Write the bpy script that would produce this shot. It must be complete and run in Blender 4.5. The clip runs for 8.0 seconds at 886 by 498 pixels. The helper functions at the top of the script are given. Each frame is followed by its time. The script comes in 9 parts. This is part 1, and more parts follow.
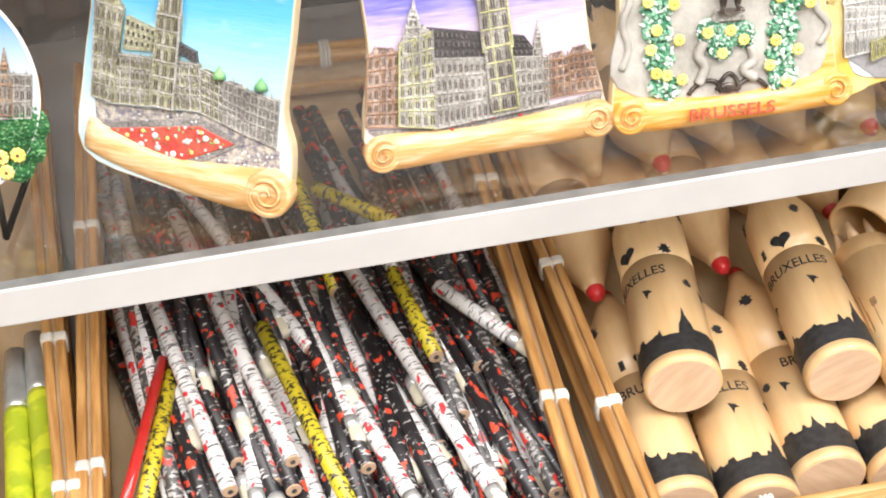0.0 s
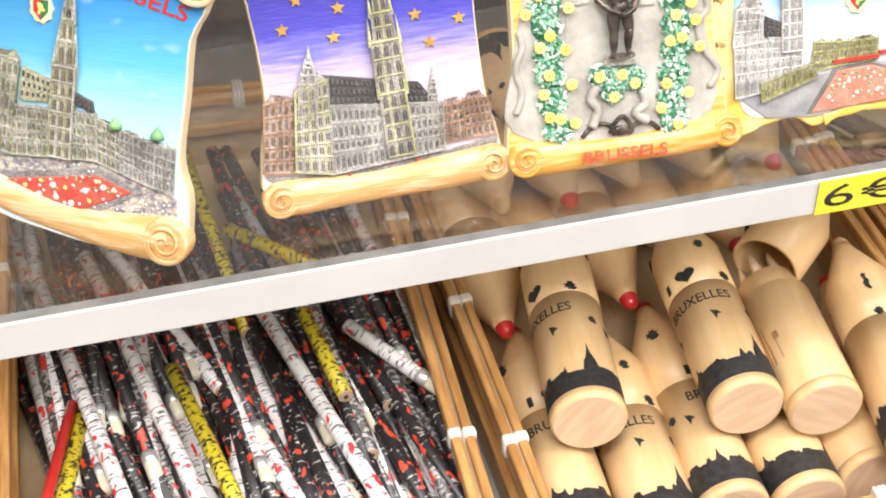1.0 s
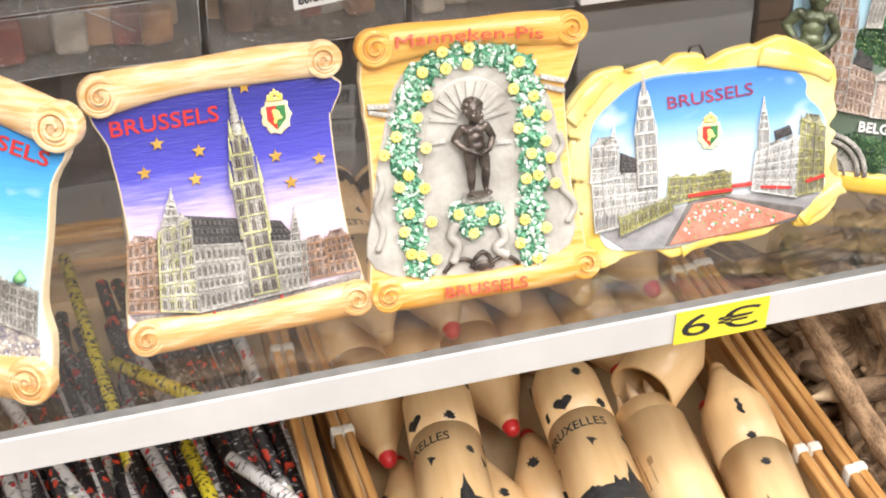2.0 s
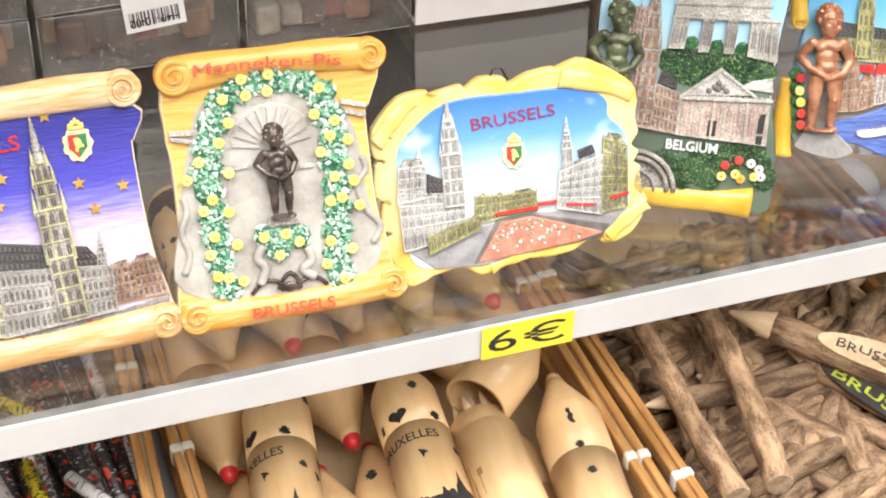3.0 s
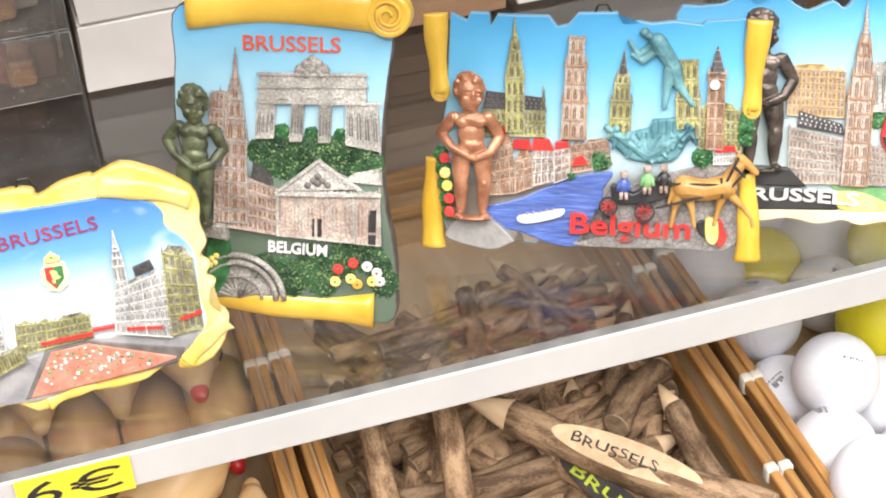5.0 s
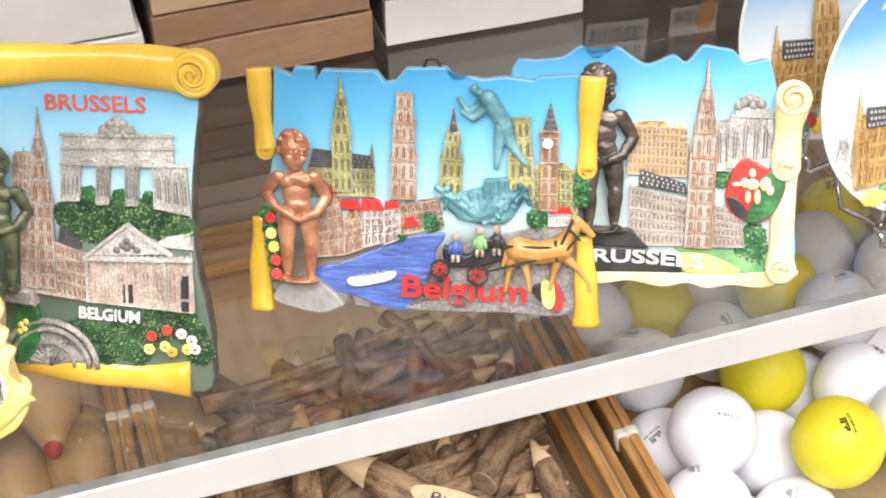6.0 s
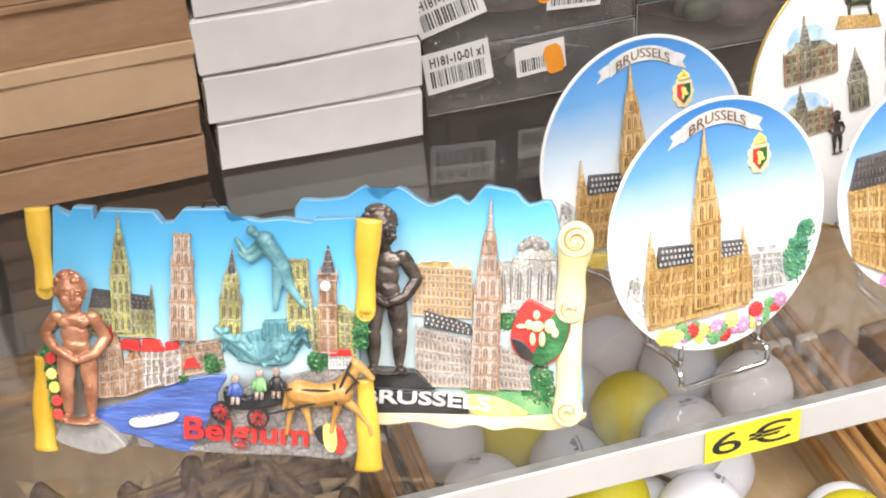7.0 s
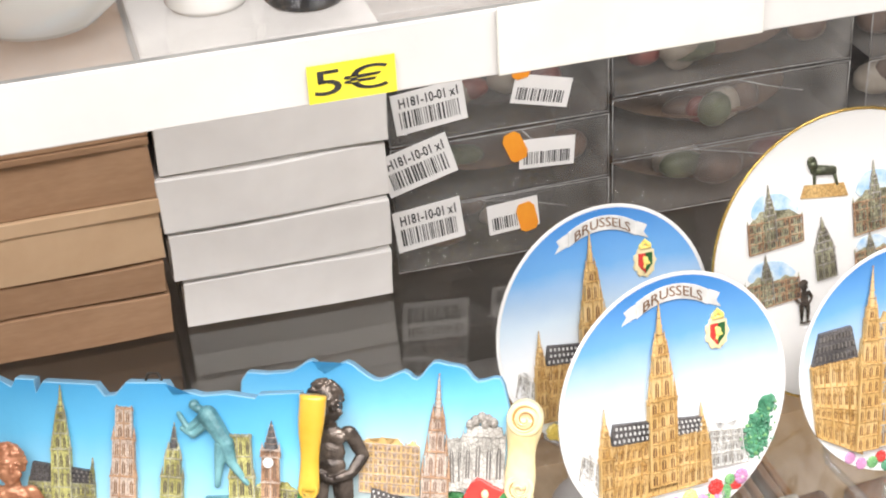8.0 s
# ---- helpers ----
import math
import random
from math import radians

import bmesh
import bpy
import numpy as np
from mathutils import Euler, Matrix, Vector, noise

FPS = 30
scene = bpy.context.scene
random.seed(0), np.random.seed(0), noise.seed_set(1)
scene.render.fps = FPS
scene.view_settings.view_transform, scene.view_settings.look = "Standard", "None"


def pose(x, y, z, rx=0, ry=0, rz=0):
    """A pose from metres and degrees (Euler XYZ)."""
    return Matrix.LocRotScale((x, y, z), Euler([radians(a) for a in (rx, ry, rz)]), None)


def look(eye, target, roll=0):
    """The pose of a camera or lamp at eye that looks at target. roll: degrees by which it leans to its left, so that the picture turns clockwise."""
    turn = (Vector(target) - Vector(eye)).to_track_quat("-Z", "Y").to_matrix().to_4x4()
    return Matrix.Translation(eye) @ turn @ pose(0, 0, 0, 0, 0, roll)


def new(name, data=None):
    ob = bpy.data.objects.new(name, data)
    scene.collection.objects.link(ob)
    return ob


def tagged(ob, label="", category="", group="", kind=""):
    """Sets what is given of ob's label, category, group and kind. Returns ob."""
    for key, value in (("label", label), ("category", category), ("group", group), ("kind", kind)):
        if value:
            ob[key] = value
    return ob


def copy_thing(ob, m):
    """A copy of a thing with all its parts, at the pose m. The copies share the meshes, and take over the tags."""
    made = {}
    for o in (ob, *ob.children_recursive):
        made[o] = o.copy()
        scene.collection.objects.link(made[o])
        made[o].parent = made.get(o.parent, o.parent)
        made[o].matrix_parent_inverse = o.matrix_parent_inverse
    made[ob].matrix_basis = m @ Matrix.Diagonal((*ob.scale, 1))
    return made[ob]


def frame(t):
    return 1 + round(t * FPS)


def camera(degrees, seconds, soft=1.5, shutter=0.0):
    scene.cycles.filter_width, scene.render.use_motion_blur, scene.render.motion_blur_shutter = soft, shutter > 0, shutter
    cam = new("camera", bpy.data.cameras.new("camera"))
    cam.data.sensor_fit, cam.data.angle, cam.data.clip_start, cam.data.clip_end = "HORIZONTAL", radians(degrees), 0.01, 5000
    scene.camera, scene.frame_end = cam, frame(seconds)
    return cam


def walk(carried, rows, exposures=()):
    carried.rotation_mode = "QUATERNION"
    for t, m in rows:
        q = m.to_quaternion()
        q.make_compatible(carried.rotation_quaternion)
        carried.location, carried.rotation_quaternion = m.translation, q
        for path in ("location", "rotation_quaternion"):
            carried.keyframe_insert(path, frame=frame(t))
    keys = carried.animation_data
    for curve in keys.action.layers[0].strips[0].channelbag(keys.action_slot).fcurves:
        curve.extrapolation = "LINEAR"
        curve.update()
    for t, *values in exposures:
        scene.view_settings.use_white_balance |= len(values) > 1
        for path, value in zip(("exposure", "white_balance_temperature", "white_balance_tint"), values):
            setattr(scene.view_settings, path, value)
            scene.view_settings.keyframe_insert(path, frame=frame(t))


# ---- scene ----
cam = camera(30.4, 8.0, soft=2.0)
PATH = [
    (0, (-0.019, -0.425, 1.366), (0.321, 1.046, 0.054), -0.7),
    (0.5, (-0.017, -0.425, 1.364), (0.315, 1.02, 0.023), -0.8),
    (1, (-0.003, -0.43, 1.376), (0.408, 1.043, 0.086), 0.2),
    (1.5, (0.012, -0.433, 1.386), (0.486, 1.086, 0.174), 0.7),
    (1.7, (0.017, -0.436, 1.388), (0.502, 1.101, 0.204), 0.8),
    (2.8, (0.051, -0.466, 1.399), (0.623, 1.053, 0.23), 1.6),
    (3, (0.068, -0.468, 1.405), (0.646, 1.047, 0.233), 1.7),
    (3.5, (0.129, -0.463, 1.401), (0.707, 1.057, 0.237), 0.4),
    (4, (0.199, -0.455, 1.396), (0.665, 1.08, 0.201), -2.1),
    (4.5, (0.252, -0.444, 1.395), (0.677, 1.096, 0.191), -3.2),
    (4.7, (0.277, -0.438, 1.396), (0.69, 1.102, 0.188), -3.6),
    (5.8, (0.364, -0.411, 1.393), (0.773, 1.121, 0.174), -3.6),
    (6, (0.38, -0.414, 1.394), (0.789, 1.125, 0.185), -3.6),
    (6.5, (0.417, -0.42, 1.4), (0.837, 1.138, 0.218), -3.4),
    (7, (0.465, -0.418, 1.405), (0.885, 1.174, 0.269), -3.5),
    (7.5, (0.481, -0.409, 1.412), (0.912, 1.222, 0.338), -3.3),
    (8, (0.499, -0.407, 1.416), (0.911, 1.267, 0.4), -3.4),
]
walk(cam, [(t, look(eye, target, roll)) for t, eye, target, roll in PATH], [(0.0, 0.0), (8.0, 0.0)])

# ---- light: a bright shop with white ceiling panels ----
world = bpy.data.worlds.new("shop_air")
scene.world = world
world.use_nodes = True
world.node_tree.nodes["Background"].inputs[0].default_value = (1.0, 0.97, 0.93, 1)
world.node_tree.nodes["Background"].inputs[1].default_value = 0.12
for lx, ly, power in ((-0.5, -0.75, 44.0), (1.2, -0.75, 49.0), (0.35, -1.7, 43.0)):
    lamp = bpy.data.lights.new("ceiling_panel_light", "AREA")
    lamp.shape, lamp.size, lamp.size_y, lamp.energy, lamp.color = "RECTANGLE", 1.2, 0.5, power, (1.0, 0.962, 0.955)
    new("ceiling_panel_light", lamp).matrix_world = look((lx, ly, 2.72), (lx + 0.001, ly + (0.25 if ly > -1 else 0.6), 1.0))


# ---- materials ----
def mat(name, a, b=None, scale=40.0, rough=0.5, metal=0.0, bump=0.0, bscale=300.0, stretch=(1, 1, 1), fine=0.15, coat=0.0, random_tint=0.0, coords="Object", ink=None):
    """Two tones mixed by noise at two scales, with a fine relief; ink: (cells per metre, width, share) of engraved dark joints."""
    m = bpy.data.materials.new(name)
    m.use_nodes = True
    n, l = m.node_tree.nodes, m.node_tree.links
    p = n["Principled BSDF"]
    tc, mp = n.new("ShaderNodeTexCoord"), n.new("ShaderNodeMapping")
    mp.inputs["Scale"].default_value = stretch
    l.new(tc.outputs[coords], mp.inputs["Vector"])
    n1, n2 = n.new("ShaderNodeTexNoise"), n.new("ShaderNodeTexNoise")
    n1.inputs["Scale"].default_value, n1.inputs["Detail"].default_value = scale, 5.0
    n2.inputs["Scale"].default_value, n2.inputs["Detail"].default_value = scale * 9, 3.0
    l.new(mp.outputs[0], n1.inputs["Vector"])
    l.new(mp.outputs[0], n2.inputs["Vector"])
    b = b or tuple(c * 0.82 for c in a)
    add = n.new("ShaderNodeMath")
    add.operation = "MULTIPLY_ADD"
    l.new(n2.outputs[0], add.inputs[0])
    add.inputs[1].default_value = fine
    l.new(n1.outputs[0], add.inputs[2])
    ramp = n.new("ShaderNodeValToRGB")
    ramp.color_ramp.elements[0].position, ramp.color_ramp.elements[1].position = 0.38 + fine / 2, 0.64 + fine / 2
    ramp.color_ramp.elements[0].color, ramp.color_ramp.elements[1].color = (*b, 1), (*a, 1)
    l.new(add.outputs[0], ramp.inputs[0])
    out = ramp.outputs[0]
    if random_tint:
        info, hsv, rng = n.new("ShaderNodeObjectInfo"), n.new("ShaderNodeHueSaturation"), n.new("ShaderNodeMapRange")
        l.new(info.outputs["Random"], rng.inputs[0])
        rng.inputs["To Min"].default_value, rng.inputs["To Max"].default_value = 1 - random_tint, 1 + random_tint
        l.new(rng.outputs[0], hsv.inputs["Value"])
        l.new(out, hsv.inputs["Color"])
        out = hsv.outputs[0]
    if ink:
        cell, line, mix = n.new("ShaderNodeTexVoronoi"), n.new("ShaderNodeMapRange"), n.new("ShaderNodeMix")
        cell.feature, mix.data_type = "DISTANCE_TO_EDGE", "RGBA"
        cell.inputs["Scale"].default_value = ink[0]
        l.new(mp.outputs[0], cell.inputs["Vector"])
        l.new(cell.outputs["Distance"], line.inputs[0])
        line.inputs["From Min"].default_value, line.inputs["From Max"].default_value = 0.0, ink[1]
        line.inputs["To Min"].default_value, line.inputs["To Max"].default_value = ink[2], 0.0
        l.new(line.outputs[0], mix.inputs[0])
        l.new(out, mix.inputs[6])
        mix.inputs[7].default_value = (*[c * 0.25 for c in b], 1)
        out = mix.outputs[2]
    l.new(out, p.inputs["Base Color"])
    p.inputs["Roughness"].default_value, p.inputs["Metallic"].default_value, p.inputs["Coat Weight"].default_value = rough, metal, coat
    if bump:
        n3, bp = n.new("ShaderNodeTexNoise"), n.new("ShaderNodeBump")
        n3.inputs["Scale"].default_value, n3.inputs["Detail"].default_value = bscale, 6.0
        l.new(mp.outputs[0], n3.inputs["Vector"])
        bp.inputs["Strength"].default_value, bp.inputs["Distance"].default_value = bump, 0.001
        l.new(n3.outputs[0], bp.inputs["Height"])
        l.new(bp.outputs[0], p.inputs["Normal"])
    return m


def fade(name, stops, span, rough=0.35, axis=1, wobble=0.12, clouds=0.0, streaks=0.0, bump=0.15, coat=0.0):
    """Hand-sprayed paint that runs through the colours of stops from span[0] to span[1] (mm) along a local axis, with sponged clouds."""
    m = bpy.data.materials.new(name)
    m.use_nodes = True
    n, l = m.node_tree.nodes, m.node_tree.links
    p = n["Principled BSDF"]
    tc, sep, rng = n.new("ShaderNodeTexCoord"), n.new("ShaderNodeSeparateXYZ"), n.new("ShaderNodeMapRange")
    l.new(tc.outputs["Object"], sep.inputs[0])
    l.new(sep.outputs[axis], rng.inputs[0])
    rng.inputs["From Min"].default_value, rng.inputs["From Max"].default_value = span[0] / 1000, span[1] / 1000
    n1, mp = n.new("ShaderNodeTexNoise"), n.new("ShaderNodeMapping")
    mp.inputs["Scale"].default_value = (1, 1 + 8 * (streaks > 0), 1)
    l.new(tc.outputs["Object"], mp.inputs["Vector"])
    l.new(mp.outputs[0], n1.inputs["Vector"])
    n1.inputs["Scale"].default_value, n1.inputs["Detail"].default_value = 60.0, 5.0
    mad, sub = n.new("ShaderNodeMath"), n.new("ShaderNodeMath")
    sub.operation, sub.inputs[1].default_value = "SUBTRACT", 0.5
    mad.operation, mad.inputs[1].default_value = "MULTIPLY_ADD", wobble + streaks
    l.new(n1.outputs[0], sub.inputs[0])
    l.new(sub.outputs[0], mad.inputs[0])
    l.new(rng.outputs[0], mad.inputs[2])
    ramp = n.new("ShaderNodeValToRGB")
    el = ramp.color_ramp.elements
    el[0].position, el[0].color = stops[0][0], (*stops[0][1], 1)
    el[1].position, el[1].color = stops[-1][0], (*stops[-1][1], 1)
    for pos, c in stops[1:-1]:
        el.new(pos).color = (*c, 1)
    l.new(mad.outputs[0], ramp.inputs[0])
    out = ramp.outputs[0]
    if clouds:
        n2, r2, mix, m2 = n.new("ShaderNodeTexNoise"), n.new("ShaderNodeValToRGB"), n.new("ShaderNodeMix"), n.new("ShaderNodeMapping")
        m2.inputs["Scale"].default_value = (1, 1.6, 1)
        l.new(tc.outputs["Object"], m2.inputs["Vector"])
        l.new(m2.outputs[0], n2.inputs["Vector"])
        n2.inputs["Scale"].default_value, n2.inputs["Detail"].default_value = 38.0, 2.0
        r2.color_ramp.elements[0].position, r2.color_ramp.elements[1].position = 0.58, 0.78
        mul = n.new("ShaderNodeMath")
        mul.operation, mul.inputs[1].default_value = "MULTIPLY", clouds
        l.new(n2.outputs[0], r2.inputs[0])
        l.new(r2.outputs[0], mul.inputs[0])
        mix.data_type = "RGBA"
        l.new(mul.outputs[0], mix.inputs[0])
        l.new(out, mix.inputs[6])
        mix.inputs[7].default_value = (0.9, 0.93, 0.95, 1)
        out = mix.outputs[2]
    l.new(out, p.inputs["Base Color"])
    p.inputs["Roughness"].default_value, p.inputs["Coat Weight"].default_value = rough, coat
    bp, n3 = n.new("ShaderNodeBump"), n.new("ShaderNodeTexNoise")
    n3.inputs["Scale"].default_value, n3.inputs["Detail"].default_value = 180.0, 6.0
    l.new(mp.outputs[0], n3.inputs["Vector"])
    l.new(n3.outputs[0], bp.inputs["Height"])
    bp.inputs["Strength"].default_value, bp.inputs["Distance"].default_value = bump, 0.001
    l.new(bp.outputs[0], p.inputs["Normal"])
    return m


def clear(name, tint, gloss, dust=0.0, dust_scale=120.0, rough=0.03, haze=0.0, bend=4.0):
    """A clear sheet: light passes tinted, the surface mirrors by its angle, and dust lies on it in specks and films;
    strong haze paints in reflected light.
    """
    m = bpy.data.materials.new(name)
    m.use_nodes = True
    n, l = m.node_tree.nodes, m.node_tree.links
    n.remove(n["Principled BSDF"])
    out = n["Material Output"]
    tr, gl, mx, fr = n.new("ShaderNodeBsdfTransparent"), n.new("ShaderNodeBsdfGlossy"), n.new("ShaderNodeMixShader"), n.new("ShaderNodeMapRange")
    lw, pw = n.new("ShaderNodeLayerWeight"), n.new("ShaderNodeMath")
    lw.inputs["Blend"].default_value = 0.5
    pw.operation, pw.inputs[1].default_value = "POWER", bend
    l.new(lw.outputs["Facing"], pw.inputs[0])
    l.new(pw.outputs[0], fr.inputs[0])
    tr.inputs[0].default_value = (*tint, 1)
    gl.inputs["Roughness"].default_value = rough
    fr.inputs["To Min"].default_value, fr.inputs["To Max"].default_value = gloss, 0.85
    l.new(fr.outputs[0], mx.inputs[0])
    l.new(tr.outputs[0], mx.inputs[1])
    l.new(gl.outputs[0], mx.inputs[2])
    if rough > 0.1:
        wv, bp, tw = n.new("ShaderNodeTexNoise"), n.new("ShaderNodeBump"), n.new("ShaderNodeTexCoord")
        wv.inputs["Scale"].default_value, wv.inputs["Detail"].default_value = 60.0, 3.0
        bp.inputs["Strength"].default_value, bp.inputs["Distance"].default_value = 0.8, 0.004
        l.new(tw.outputs["Object"], wv.inputs["Vector"])
        l.new(wv.outputs[0], bp.inputs["Height"])
        l.new(bp.outputs[0], gl.inputs["Normal"])
    last = mx
    if dust or haze:
        tc, n1, n2, r1, r2, df = (n.new("ShaderNode" + k) for k in ("TexCoord", "TexNoise", "TexNoise", "ValToRGB", "ValToRGB", "BsdfDiffuse"))
        l.new(tc.outputs["Object"], n1.inputs["Vector"])
        l.new(tc.outputs["Object"], n2.inputs["Vector"])
        n1.inputs["Scale"].default_value, n1.inputs["Detail"].default_value = 900.0, 2.0
        n2.inputs["Scale"].default_value, n2.inputs["Detail"].default_value = 14.0, 6.0
        r1.color_ramp.elements[0].position, r1.color_ramp.elements[1].position = 0.69, 0.78
        r2.color_ramp.elements[0].position, r2.color_ramp.elements[1].position = 0.3, 0.75
        l.new(n1.outputs[0], r1.inputs[0])
        l.new(n2.outputs[0], r2.inputs[0])
        spk, film, mul, fin = (n.new("ShaderNodeMath") for _ in range(4))
        spk.operation, spk.inputs[1].default_value = "MULTIPLY", dust
        film.operation, film.inputs[1].default_value = "MULTIPLY", haze
        mul.operation, fin.operation = "MULTIPLY", "ADD"
        l.new(r1.outputs[0], spk.inputs[0])
        l.new(r2.outputs[0], film.inputs[0])
        l.new(r2.outputs[0], mul.inputs[0])
        l.new(spk.outputs[0], mul.inputs[1])
        l.new(mul.outputs[0], fin.inputs[0])
        l.new(film.outputs[0], fin.inputs[1])
        df.inputs[0].default_value = (0.73, 0.71, 0.68, 1)
        last = n.new("ShaderNodeMixShader")
        l.new(fin.outputs[0], last.inputs[0])
        l.new(mx.outputs[0], last.inputs[1])
        l.new(df.outputs[0], last.inputs[2])
    l.new(last.outputs[0], out.inputs["Surface"])
    return m


WHITE_METAL = mat("white_enamel", (0.60, 0.588, 0.57), (0.55, 0.54, 0.525), 18, 0.38, bump=0.04, bscale=500)
GREY_EDGE = mat("ground_glass_edge", (0.20, 0.20, 0.19), (0.13, 0.13, 0.125), 60, 0.4)
GLASS = clear("dusty_shelf_glass", (0.93, 0.92, 0.905), 0.03, 1.5, haze=0.014, bend=2.4)
# besides some dust, the haze paints the ceiling's pale reflection into the glass
GLASS_GLARE = clear("glare_shelf_glass", (0.93, 0.93, 0.93), 0.06, 0.4, haze=0.26)
# the strong haze here is grey reflected light put into the plastic's colour
PLASTIC = clear("clear_film", (0.85, 0.85, 0.85), 0.07, 0.1, rough=0.15, haze=0.30)
ACRYLIC = clear("clear_acrylic", (0.9, 0.92, 0.93), 0.05, 0.1, rough=0.05, haze=0.12)
WALL_PAINT = mat("shop_wall_paint", (0.72, 0.70, 0.66), (0.66, 0.64, 0.60), 3, 0.8, bump=0.1, bscale=60)
BACK_PANEL = mat("shelf_back_panel", (0.30, 0.285, 0.27), (0.22, 0.21, 0.20), 6, 0.6)
FLOOR_TILE = mat("floor_tile", (0.42, 0.40, 0.37), (0.34, 0.32, 0.30), 5, 0.5)
YELLOW_LABEL = mat("yellow_card", (0.86, 0.74, 0.05), (0.80, 0.67, 0.03), 60, 0.6, bump=0.03)
INK = mat("black_ink", (0.012, 0.012, 0.013), (0.03, 0.03, 0.03), 300, 0.6)
RED_INK = mat("red_paint", (0.62, 0.035, 0.03), (0.48, 0.03, 0.03), 300, 0.4, bump=0.1)
WHITE_PAPER = mat("white_paper", (0.82, 0.81, 0.80), (0.76, 0.75, 0.74), 50, 0.7)
ORANGE_TAG = mat("orange_tag", (0.9, 0.36, 0.03), (0.85, 0.30, 0.02), 60, 0.6)
BAMBOO = mat("bamboo_strip", (0.56, 0.31, 0.11), (0.40, 0.19, 0.055), 30, 0.42, bump=0.25, bscale=80, stretch=(14, 1.2, 14), random_tint=0.18)
BAMBOO_X = mat("bamboo_strip_across", (0.58, 0.36, 0.14), (0.45, 0.24, 0.08), 30, 0.42, bump=0.25, bscale=80, stretch=(1.2, 14, 14), random_tint=0.18)
PLY = mat("pale_ply", (0.62, 0.47, 0.29), (0.50, 0.36, 0.20), 25, 0.6, bump=0.15, bscale=90, stretch=(3, 1, 8))
STRING = mat("white_raffia", (0.80, 0.77, 0.70), (0.68, 0.64, 0.56), 200, 0.7, bump=0.4, bscale=900)
BEECH = mat("turned_beech", (0.77, 0.54, 0.285), (0.69, 0.455, 0.22), 22, 0.36, bump=0.06, bscale=150, stretch=(5, 5, 0.7), random_tint=0.05, coat=0.15)
BEECH_END = mat("beech_end_grain", (0.72, 0.53, 0.36), (0.62, 0.43, 0.28), 40, 0.6, bump=0.1, bscale=300, stretch=(6, 1, 1), random_tint=0.07)
TIP_RED = mat("red_lacquer_tip", (0.66, 0.03, 0.035), None, 100, 0.3, coat=0.4)
BARK = mat("twig_bark", (0.42, 0.28, 0.165), (0.14, 0.082, 0.044), 70, 0.85, bump=1.0, bscale=160, stretch=(3, 3, 0.9), random_tint=0.34, fine=0.5)
TWIG_END = mat("weathered_twig_end", (0.40, 0.29, 0.19), (0.24, 0.165, 0.10), 200, 0.8, bump=0.3)
PALE_WOOD = mat("cut_twig_wood", (0.74, 0.56, 0.36), (0.62, 0.44, 0.26), 50, 0.6, bump=0.15, stretch=(4, 4, 0.6))
CHARRED = mat("blackened_wood", (0.05, 0.045, 0.04), (0.025, 0.022, 0.02), 60, 0.6, bump=0.4)
LIME_INK = mat("lime_paint", (0.50, 0.58, 0.05), None, 300, 0.5)
KRAFT = mat("brown_card", (0.37, 0.225, 0.13), (0.285, 0.165, 0.09), 14, 0.75, bump=0.12, bscale=160, stretch=(1, 1, 4), random_tint=0.10, fine=0.3)
KRAFT_LIGHT = mat("pale_brown_card", (0.55, 0.385, 0.24), (0.50, 0.34, 0.205), 25, 0.75, bump=0.08, bscale=260)
CARD_WHITE = mat("white_card", (0.78, 0.765, 0.75), (0.66, 0.64, 0.62), 9, 0.6, bump=0.1, bscale=90, random_tint=0.06)
# dark brown for the shade painted on the carton sides
CARD_SHADE = mat("card_side_shade", (0.16, 0.13, 0.10), (0.09, 0.075, 0.06), 120, 0.8)
DARK_GOODS = mat("dark_boxed_goods", (0.10, 0.085, 0.075), (0.04, 0.035, 0.03), 22, 0.5)
BROWN_GOODS = mat("brown_boxed_goods", (0.30, 0.17, 0.09), (0.12, 0.06, 0.035), 20, 0.5)
CHROME = mat("chrome_wire", (0.75, 0.75, 0.76), (0.68, 0.68, 0.69), 50, 0.12, metal=1.0)
DARK_WIRE = mat("dark_wire", (0.05, 0.045, 0.04), None, 80, 0.4, metal=0.7)
ERASER = mat("white_eraser", (0.80, 0.76, 0.62), (0.72, 0.67, 0.52), 90, 0.7)
FERRULE = mat("pale_ferrule", (0.72, 0.74, 0.74), (0.58, 0.60, 0.60), 90, 0.3, metal=0.7)
PENCIL_END = mat("pencil_end_wood", (0.60, 0.42, 0.28), (0.50, 0.34, 0.22), 300, 0.7)
GRAPHITE = mat("graphite", (0.07, 0.07, 0.07), None, 300, 0.4)


